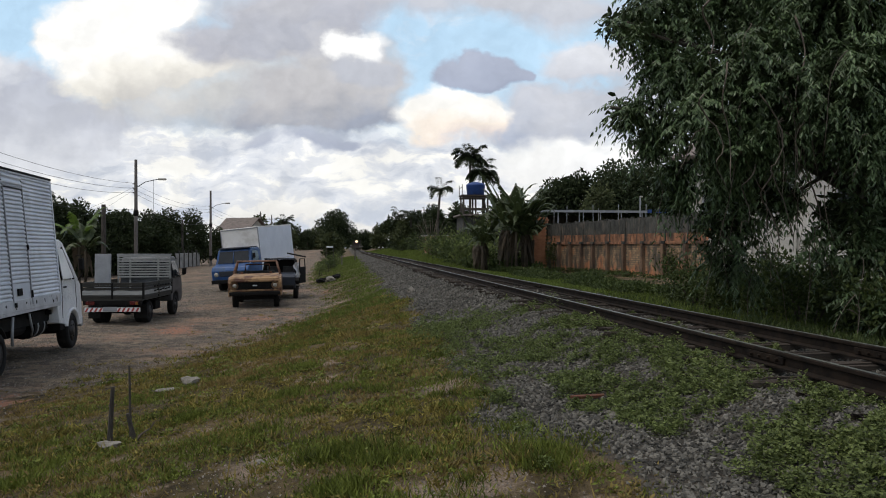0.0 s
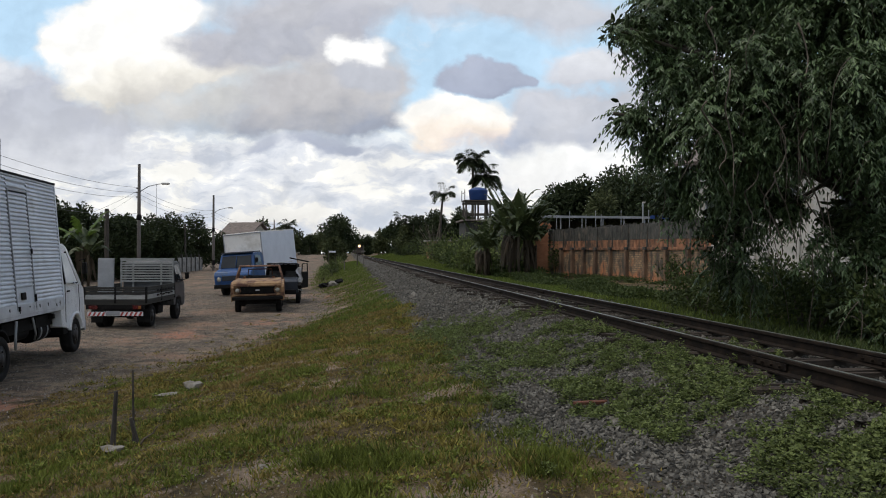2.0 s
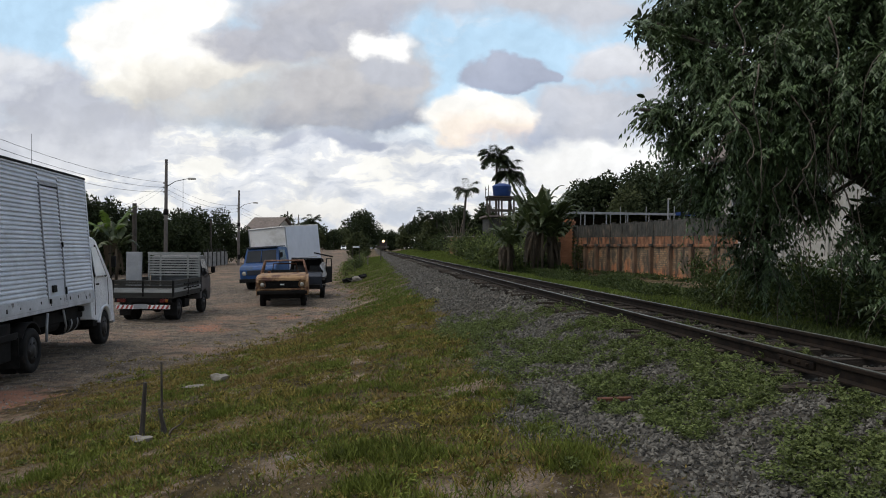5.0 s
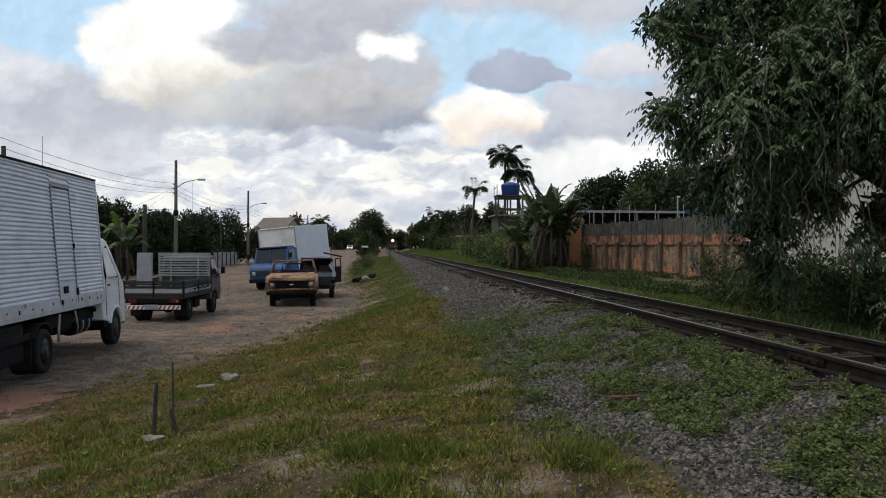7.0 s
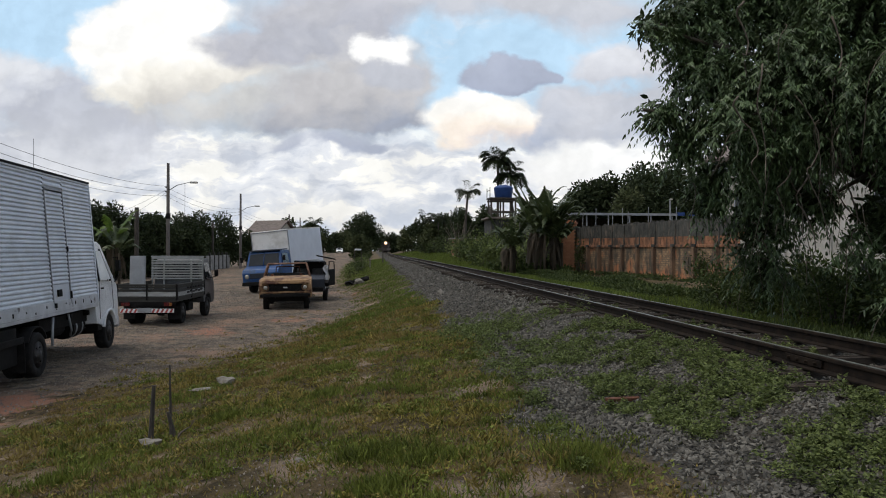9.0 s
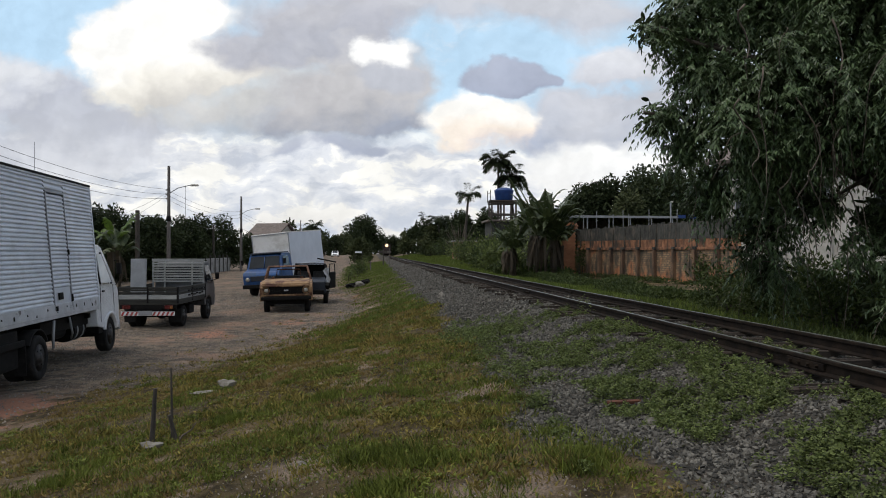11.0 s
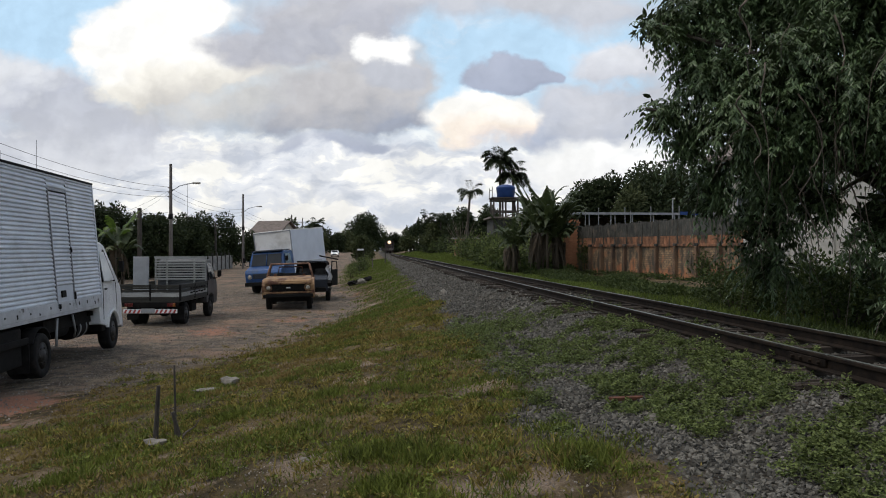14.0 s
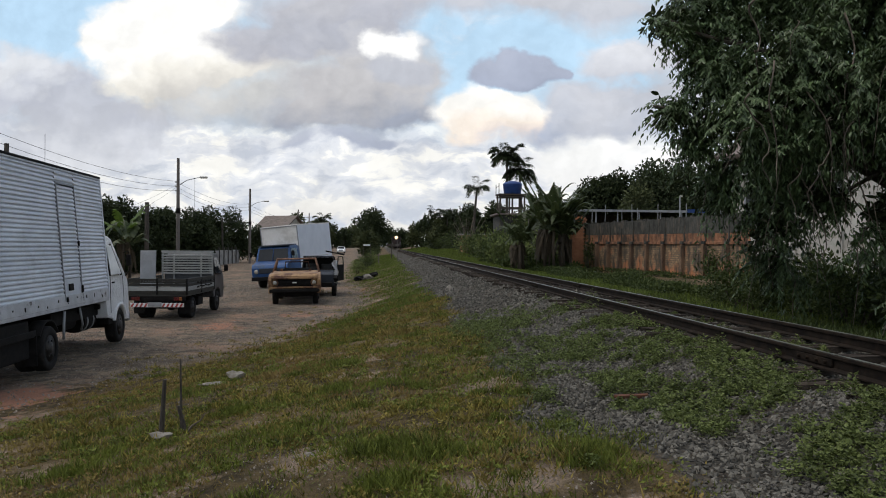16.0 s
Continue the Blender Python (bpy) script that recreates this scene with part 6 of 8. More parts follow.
def leaf_mesh(base, along, side, length, width, fold=0.15):
    """Leaves of four corners: foot, one flank, tip, other flank. Arrays of places and unit directions."""
    n = len(base)
    length, width = np.broadcast_to(length, n)[:, None], np.broadcast_to(width, n)[:, None]
    up = np.cross(along, side)
    mid = base + along * length * 0.45
    v = np.stack([base, mid + side * width / 2 + up * width * fold, base + along * length, mid - side * width / 2 + up * width * fold], 1)
    return v.reshape(-1, 3), np.arange(n * 4).reshape(n, 4)


def random_dirs(n, up=0.0):
    d = RNG.normal(size=(n, 3))
    d[:, 2] += up
    return unit(d)


def sides_for(along):
    return unit(np.cross(along, RNG.normal(size=along.shape)))


def clump_points(blobs, n, shell_bias=0.55):
    """Points in ellipsoids (x, y, z, rx, ry, rz), denser towards their skins, in proportion to their size."""
    blobs = np.array(blobs, float)
    wgt = (blobs[:, 3] * blobs[:, 4] * blobs[:, 5]) ** 0.7
    pick = RNG.choice(len(blobs), n, p=wgt / wgt.sum())
    d = random_dirs(n)
    r = RNG.random(n) ** shell_bias
    r *= 1 + 0.16 * wave(d[:, 0] * 3 + pick, d[:, 2] * 3 + d[:, 1] * 2, 1.6)
    b = blobs[pick]
    return b[:, :3] + d * r[:, None] * b[:, 3:], d


def crown(parent, blobs, n, size, material, droop=-0.2, aspect=0.5):
    p, d = clump_points(blobs, n)
    along = unit(d + RNG.normal(size=(n, 3)) * 0.8 + np.array([0, 0, droop]))
    ln = size * RNG.uniform(0.6, 1.35, n)
    v, f = leaf_mesh(p, along, sides_for(along), ln, ln * aspect)
    return mesh_part("crown", v, f, material, parent)


def tree(x, y, h, spread, n, size, material="leaf_far_and_shade", z0=None, trunk=None, seed=0, low=0.3, name="tree", label="", flat=0.8, blobs=9, group=""):
    """Trunk, limbs and a crown of uneven leaf clumps."""
    rnd = random.Random(seed + 100)
    z0 = float(height(x, y)) - 0.1 if z0 is None else z0
    t = thing(name, label or "dark leafy roadside tree", "tree", pose(x, y, z0, 0, 0, rnd.uniform(0, 360)), group)
    r = trunk or 0.03 * h
    bl = []
    for k in range(blobs):
        a, q = rnd.uniform(0, 6.28), math.sqrt(rnd.random()) * 0.72
        rr = spread * rnd.uniform(0.28, 0.46)
        z = h * (low + (1 - low) * rnd.uniform(0.15, 0.86) * (1 - 0.35 * q))
        bl.append((math.cos(a) * q * spread, math.sin(a) * q * spread, z, rr, rr, min(rr * flat, h - z + 0.1)))
    bl.append((0, 0, h * 0.8, spread * 0.42, spread * 0.42, h * 0.2))
    bm = B()
    tube(bm, [(0, 0, 0), (r * 0.6, 0, h * 0.25), (0, r, h * 0.5), (0, 0, h * 0.8)], r, r * 0.35, 8)
    for b in bl[:7]:
        s = h * rnd.uniform(0.25, 0.5)
        tube(bm, [(0, 0, s), (b[0] * 0.5, b[1] * 0.5, s + (b[2] - s) * 0.6), b[:3]], r * 0.4, r * 0.1, 5)
    part("trunk", bm, "bark", t)
    crown(t, bl, n, size, material)
    return t


def palm(x, y, h, frond, n=16, z0=None, seed=0, lean=0.0, label="tall palm with a drooping feathery head", tilt=0.0):
    rnd = random.Random(seed + 7)
    z0 = float(height(x, y)) - 0.1 if z0 is None else z0
    t = thing("palm", label, "palm", pose(x, y, z0))
    bm = B()
    tube(bm, [(lean * f * f, 0, h * f) for f in np.linspace(0, 1, 7)], 0.17, 0.11, 8)
    part("trunk", bm, "bark", t)
    for k in range(n):
        a = 6.283 * k / n + rnd.uniform(-0.25, 0.25)
        rise = rnd.uniform(0.5, 2.3)
        ln = frond * rnd.uniform(0.8, 1.1)
        pts = []
        for f in np.linspace(0, 1, 12):
            pts.append((math.cos(a) * ln * f * (1 - 0.2 * f), math.sin(a) * ln * f * (1 - 0.2 * f), ln * (rise * f * 0.75 - 0.9 * f * f)))
        pts = np.array(pts) + np.array([lean, 0, h])
        q = np.repeat(pts[1:-1], 8, 0) + RNG.normal(size=(80, 3)) * 0.06
        tang = unit(np.repeat(pts[2:] - pts[:-2], 8, 0))
        lat = unit(np.cross(tang, np.array([0, 0, 1.0])))
        base, al = [], []
        for s in (-1, 1):
            base.append(q)
            al.append(unit(lat * s * 1.0 + tang * 0.6 + np.array([0, 0, -0.4]) + RNG.normal(size=q.shape) * 0.12))
        base, al = np.concatenate(base), np.concatenate(al)
        v, f = leaf_mesh(base, al, unit(np.cross(al, np.array([0, 0, 1.0]))), frond * 0.27, frond * 0.033)
        mesh_part("frond", v, f, "leaf_far_and_shade", t)
    return t


def banana(x, y, h, n=7, seed=0, material="banana", width=0.5, z0=None, label="ragged banana plant with arching leaves", dead=2):
    rnd = random.Random(seed + 50)
    z0 = float(height(x, y)) - 0.05 if z0 is None else z0
    t = thing("banana_plant", label, "banana plant", pose(x, y, z0, 0, 0, rnd.uniform(0, 360)))
    st = h * 0.55
    bm = B()
    tube(bm, [(0, 0, 0), (0.04, 0.02, st * 0.5), (0.0, 0.05, st)], 0.10, 0.06, 8)
    part("stem", bm, "dead_leaf", t, "brown sheathed stem")
    for k in range(n + dead):
        a = 6.283 * k / n + rnd.uniform(-0.35, 0.35)
        ln = h * 0.55 * rnd.uniform(0.8, 1.2)
        rise, sag = rnd.uniform(0.8, 1.8), rnd.uniform(0.55, 0.95)
        if k >= n:
            ln, rise, sag = h * 0.42, 0.1, rnd.uniform(1.0, 1.25)
        fs = np.linspace(0, 1, 17)
        rad = ln * fs * ((0.75 - 0.12 * fs) if k < n else 0.3)
        z = st + ln * (rise * fs - sag * fs ** 2.2)
        verts, faces = [], []
        ca, sa = math.cos(a), math.sin(a)
        for i in range(16):
            f = fs[i]
            wd = width * max(0.04, math.sin(math.pi * min(1, max(0, (f - 0.12) / 0.88)) ** 0.7)) * (0.6 if f < 0.15 else 1)
            tear = rnd.uniform(0.7, 1.0)
            for s in (-1, 1):
                b = len(verts)
                out = wd * tear * rnd.uniform(0.85, 1.05) * s
                dz = -abs(out) * rnd.uniform(0.3, 0.8)
                gap = 0.88 if rnd.random() < 0.5 else 1.0
                j = i + gap
                p0 = (ca * rad[i], sa * rad[i], z[i])
                r1, z1 = rad[i] + (rad[i + 1] - rad[i]) * 1.0, z[i + 1]
                rg, zg = rad[i] + (rad[i + 1] - rad[i]) * gap, z[i] + (z[i + 1] - z[i]) * gap
                verts += [p0, (ca * r1, sa * r1, z1), (ca * rg - sa * out, sa * rg + ca * out, zg + dz), (ca * rad[i] - sa * out, sa * rad[i] + ca * out, z[i] + dz)]
                faces.append((b, b + 1, b + 2, b + 3))
        mesh_part("leaf" if k < n else "dead_leaf", verts, faces, material if k < n else "dead_leaf", t)
    return t


def bush(x, y, r, h, n, size, material="weed_dark", seed=0, label="dense green bush", rx=None, z0=None, name="bush"):
    rnd = random.Random(seed + 300)
    z0 = float(height(x, y)) if z0 is None else z0
    t = thing(name, label, "bush", pose(x, y, z0))
    rx = rx or r
    bl = [(rnd.uniform(-0.6, 0.6) * rx, rnd.uniform(-0.6, 0.6) * r, h * rnd.uniform(0.25, 0.6), rx * rnd.uniform(0.35, 0.55), r * rnd.uniform(0.35, 0.55), h * rnd.uniform(0.3, 0.42)) for _ in range(8)]
    p, d = clump_points(bl, n)
    p[:, 2] = np.maximum(p[:, 2], 0.02)
    along = unit(d * 0.8 + RNG.normal(size=(n, 3)) * 0.7 + np.array([0, 0, 0.25]))
    ln = size * RNG.uniform(0.6, 1.3, n)
    v, f = leaf_mesh(p, along, sides_for(along), ln, ln * 0.42)
    mesh_part("foliage", v, f, material, t)
    bm = B()
    for k in range(5):
        b = bl[k]
        tube(bm, [(b[0] * 0.3, b[1] * 0.3, -0.05), (b[0] * 0.7, b[1] * 0.7, b[2] * 0.6), b[:3]], 0.03, 0.008, 5)
    part("stems", bm, "bark", t)
    return t


# ---- the big tree that hangs over the far side of the track
BIG = [
    (5.00, 11.47, 5.89, 0.98, 0.88, 0.89),
    (4.23, 11.16, 5.68, 0.52, 0.46, 0.34),
    (6.32, 11.30, 6.33, 1.33, 0.88, 1.07),
    (7.17, 10.19, 5.83, 1.30, 0.81, 1.06),
    (5.00, 10.98, 4.88, 0.74, 0.73, 0.72),
    (5.95, 10.34, 4.85, 1.22, 0.81, 0.90),
    (6.92, 9.71, 4.50, 1.17, 0.77, 0.93),
    (4.44, 11.34, 4.38, 0.57, 0.51, 0.39),
    (4.88, 11.47, 4.08, 0.52, 0.52, 0.50),
    (5.80, 10.89, 3.64, 0.70, 0.70, 0.72),
    (6.30, 10.29, 3.95, 0.90, 0.78, 0.66),
    (7.22, 9.69, 3.75, 0.80, 0.72, 0.66),
    (5.24, 11.63, 3.16, 0.58, 0.55, 0.48),
    (6.07, 11.53, 2.69, 0.68, 0.61, 0.72),
    (5.85, 11.76, 2.06, 0.44, 0.40, 0.55),
    (6.35, 11.70, 1.97, 0.46, 0.41, 0.55),
    (5.31, 10.42, 4.20, 0.98, 0.81, 0.81),
    (6.62, 10.86, 3.0, 0.56, 0.50, 0.50),
    (7.26, 9.77, 2.32, 0.59, 0.53, 0.86),
    (6.93, 9.61, 1.47, 0.46, 0.42, 0.62),
    (7.07, 9.19, 1.35, 0.44, 0.40, 0.67),
    (5.61, 11.39, 7.57, 1.42, 0.88, 1.07),
    (7.07, 10.71, 7.69, 1.53, 0.84, 1.19),
    (8.78, 9.98, 5.83, 1.39, 0.81, 1.39),
    (8.78, 9.78, 3.68, 1.20, 0.79, 1.28),
    (8.39, 9.62, 1.93, 0.94, 0.78, 1.10),
    (7.83, 9.90, 7.36, 1.44, 0.79, 0.96),
    (7.80, 12.63, 7.24, 2.60, 0.99, 1.40),
    (8.12, 12.28, 5.15, 1.90, 0.97, 1.30),
    (6.72, 12.23, 3.36, 0.86, 0.85, 0.76),
    (7.82, 11.11, 2.78, 0.50, 0.46, 0.58),
    (7.60, 11.64, 2.20, 0.34, 0.31, 0.48),
    (7.30, 10.20, 2.75, 0.48, 0.42, 0.50),
    (6.75, 10.30, 2.30, 0.36, 0.34, 0.50),
    (8.05, 10.20, 2.45, 0.50, 0.45, 0.60),
    (8.25, 10.58, 3.05, 0.55, 0.55, 0.45),
    (7.87, 11.61, 3.95, 0.52, 0.50, 0.34),
    (6.82, 11.84, 2.24, 0.37, 0.34, 0.56),
    (7.49, 10.64, 1.99, 0.43, 0.38, 0.51),
    (4.03, 10.99, 5.58, 0.32, 0.32, 0.20),
    (3.98, 11.19, 4.39, 0.31, 0.31, 0.19),
    (4.35, 11.35, 3.86, 0.35, 0.35, 0.23),
    (4.62, 11.14, 5.08, 0.40, 0.43, 0.30),
    (4.90, 11.50, 3.49, 0.36, 0.40, 0.24),
]


def oval_leaves(base, along, side, length, width, fold=0.12):
    """Pointed oval leaves, each two faces folded along the midrib."""
    n = len(base)
    length, width = np.broadcast_to(length, n)[:, None], np.broadcast_to(width, n)[:, None]
    up = np.cross(along, side)
    lift, out = up * width * fold, side * width / 2
    lo, hi = base + along * length * 0.28, base + along * length * 0.68 - up * length * 0.04
    v = np.stack([base, lo + out + lift, hi + out * 0.82 + lift, base + along * length - up * length * 0.1, hi - out * 0.82 + lift, lo - out + lift], 1)
    i = (np.arange(n) * 6)[:, None]
    return v.reshape(-1, 3), np.concatenate([i + np.array([0, 1, 2, 3]), i + np.array([0, 3, 4, 5])])


def sprays(blobs, n, material, parent, leaflet=0.12, pairs=6, name="crown", twigs=6):
    """Pinnate leaves in fans at the ends of twigs: each a drooping stalk with pairs of hanging leaflets."""
    c, d = clump_points([(x, y, z, a * max(0.35, 1 - 0.29 / a), b * max(0.35, 1 - 0.29 / b), c * max(0.35, 1 - 0.22 / c)) for x, y, z, a, b, c in blobs], n // twigs, 0.33)
    twig = unit(d * np.array([1, 1, 0.45]) + RNG.normal(size=d.shape) * 0.35)
    k = np.repeat(np.arange(len(c)), twigs)
    n = len(k)
    p = c[k] + RNG.normal(size=(n, 3)) * 0.06 - twig[k] * RNG.uniform(0, 0.3, n)[:, None]
    out = unit(twig[k] + RNG.normal(size=(n, 3)) * 0.5)
    ln = RNG.uniform(0.32, 0.62, n)
    droop = RNG.uniform(0.3, 1.0, n)
    base, al, sd, sz = [], [], [], []
    for k in range(pairs):
        f = (k + 0.6) / pairs
        pos = p + out * (ln * f)[:, None]
        pos[:, 2] -= ln * droop * f * f
        tang = out.copy()
        tang[:, 2] -= 2 * droop * f
        tang = unit(tang)
        lat = unit(np.cross(tang, np.array([0, 0, 1.0])) + RNG.normal(size=(n, 3)) * 0.2)
        for s in (-1, 1):
            a = unit(lat * s * RNG.uniform(0.35, 0.9, n)[:, None] + tang * 0.55 + np.array([0, 0, -0.75]) + RNG.normal(size=(n, 3)) * 0.17)
            base.append(pos), al.append(a), sd.append(unit(np.cross(a, np.array([0, 0, 1.0])) + RNG.normal(size=(n, 3)) * 0.25))
            sz.append(leaflet * RNG.uniform(0.6, 1.2, n) * (1 - 0.3 * abs(f - 0.5)))
    base, al, sd, sz = (np.concatenate(q) for q in (base, al, sd, sz))
    v, f = oval_leaves(base, al, sd, sz, sz * 0.29)
    return mesh_part(name, v, f, material, parent)


def big_tree():
    t = thing("hanging_tree", "large dark tree with drooping pinnate leaves and vines", "tree")
    sprays(BIG, 9600, "leaf", t, 0.118, 9)
    sprays([(x + 0.32, y, z, a, b, c) for x, y, z, a, b, c in BIG if a < 0.45 and x < 5.2], 240, "leaf", t, 0.118, 9, "outer_sprays")
    # inner foliage closes the crown; its darker leaf colour paints the inner shade
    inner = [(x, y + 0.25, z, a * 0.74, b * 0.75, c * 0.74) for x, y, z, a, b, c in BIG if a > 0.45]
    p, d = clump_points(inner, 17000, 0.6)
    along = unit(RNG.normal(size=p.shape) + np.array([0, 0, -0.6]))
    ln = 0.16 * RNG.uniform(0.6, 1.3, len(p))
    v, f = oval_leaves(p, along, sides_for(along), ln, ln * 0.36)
    mesh_part("inner_foliage", v, f, "leaf_far_and_shade", t)
    gx, gy = 8.6, 11.2
    gz = float(height(gx, gy))
    bm = B()
    tube(bm, [(gx, gy, gz - 0.2), (gx + 0.1, gy, gz + 1.4), (gx - 0.1, gy + 0.1, gz + 3.0), (gx, gy, gz + 5.2)], 0.27, 0.12, 12)
    rnd = random.Random(9)
    for x, y, z, a, b, c in BIG:
        if z > 2.6:
            s = gz + rnd.uniform(1.6, 3.6)
            m = Vector((gx, gy, s)).lerp(Vector((x, y, z)), 0.55) + Vector((0, 0, 0.5))
            tube(bm, [(gx, gy, s), m, (x, y, z)], 0.07, 0.02, 6)
    part("trunk", bm, "bark", t)
    bm = B()
    for k in range(70):
        x, y, z, a, b, c = rnd.choice([q for q in BIG if q[0] > 5.2])
        x0, y0, z0 = x + rnd.uniform(-a, a) * 0.8, y - b * rnd.uniform(0.5, 0.95), z + rnd.uniform(-0.5, 0.6) * c
        ln = rnd.uniform(0.5, 1.6)
        q = rnd.uniform(-0.5, 0.5)
        tube(bm, [(x0 + q * f + 0.05 * math.sin(7 * f + k), y0 + 0.04 * math.cos(5 * f + k), z0 - ln * f * f) for f in np.linspace(0, 1, 7)], 0.007, 0.004, 4)
    part("vines", bm, "vine", t, "thin dry hanging vines")
    for k in range(26):
        bm = B()
        x, y, z, a, b, c = rnd.choice([q for q in BIG if 3.2 < q[2] < 6.0 and q[0] > 5.2])
        x0, y0, z0 = x + rnd.uniform(-a, a), y - b * rnd.uniform(0.75, 1.15), z + rnd.uniform(-0.4, 0.9) * c
        ln, curl, q = rnd.uniform(0.9, 2.1), rnd.uniform(0.05, 0.2), rnd.uniform(-0.7, 0.7)
        tube(bm, [(x0 + q * f + curl * math.sin(9 * f + k), y0 + 0.08 * math.cos(7 * f + k), z0 - ln * f * rnd.uniform(0.9, 1.05) + 0.5 * curl * math.cos(11 * f + k)) for f in np.linspace(0, 1, 14)], rnd.uniform(0.009, 0.016), 0.005, 5)
        part("liana", bm, "vine", t, "pale twisting liana")


big_tree()


def right_bank():
    """Undergrowth between the track and the wall."""
    rnd = random.Random(21)
    for k in range(34):
        y = 6.0 + k * 0.95 + rnd.uniform(-0.3, 0.3)
        x = rnd.uniform(7.2, 8.6) + max(0, 14 - y) * 0.03
        h = rnd.uniform(0.7, 1.25) if y < 17 else rnd.uniform(0.2, 0.42)
        bush(x, y, rnd.uniform(0.7, 1.0), h, 1700, 0.095, "weed_dark", k, "dense dark undergrowth beside the track")
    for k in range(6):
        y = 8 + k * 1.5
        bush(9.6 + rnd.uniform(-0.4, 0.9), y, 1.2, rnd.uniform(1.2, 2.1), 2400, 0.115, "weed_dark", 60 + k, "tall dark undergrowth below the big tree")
    for k in range(16):
        y = 23 + k * 1.3
        bush(11.4 + (40 - y) * 0.30 - rnd.uniform(0.6, 1.6), y, 0.8, rnd.uniform(0.12, 0.32), 450, 0.10, "weed_dark", 90 + k, "low weeds at the foot of the wall")
    # creeper on the wall
    for s, h in ((0.6, 2.2), (9.3, 1.5)):
        bush(11.0 + 0.35 * s - 0.25, 40.7 - 0.937 * s - 0.1, 0.35, h, 420, 0.13, "weed_dark", 120 + int(s), "creeper climbing the brick wall")


right_bank()


def banana_grove():
    rnd = random.Random(31)
    for k in range(20):
        big = k % 2 == 0
        x, y = (7.8 + rnd.uniform(0, 1.2) if big else rnd.choice((6.5, 8.7)) + rnd.uniform(0, 0.8)), 37.2 + rnd.uniform(-1.0, 3.2)
        banana(x, y, rnd.uniform(3.5, 4.5) if big else rnd.uniform(2.2, 3.4), 9, k, "banana", 0.23, dead=2)
    for k in range(7):
        bush(6.2 + rnd.uniform(0, 3.4), 38 + rnd.uniform(-1.2, 2.5), 0.8, rnd.uniform(0.5, 1.0), 500, 0.22, "weed_dark", 150 + k, "rank growth below the banana plants")
    for k, (x, y, r, h) in enumerate(((6.6, 46, 1.6, 2.4), (7.4, 50, 1.9, 2.8), (7.0, 55, 1.8, 2.3), (8.0, 60, 2.2, 2.9), (7.8, 66, 2.0, 2.2), (9.0, 72, 2.6, 3.0), (8.6, 80, 2.4, 2.4), (9.4, 88, 2.6, 2.6), (6.5, 43, 1.0, 1.5), (9.6, 47, 2.0, 3.4), (10.6, 53, 2.2, 4.2), (11.4, 60, 2.4, 4.6), (12.0, 66, 2.4, 4.8))):
        bush(x + 1.1, y, r, h, 1500, 0.24, "weed" if k % 3 == 0 else "weed_dark", 170 + k, "rounded green bush beside the track")


banana_grove()


FAR_ROAD_TREES = [(-14.6, 225, 7.5, 3.4), (-12.8, 255, 7.0, 3.4), (-17.5, 215, 7.5, 3.6)]
TREES_BY_TRUCKS = [(-20.2, 56.8, 5.9, 2.0), (-20.4, 61.8, 6.1, 2.2), (-19.6, 64.7, 5.5, 2.2), (-18.8, 67.7, 5.6, 2.3), (-17.1, 71.6, 5.5, 2.2)]


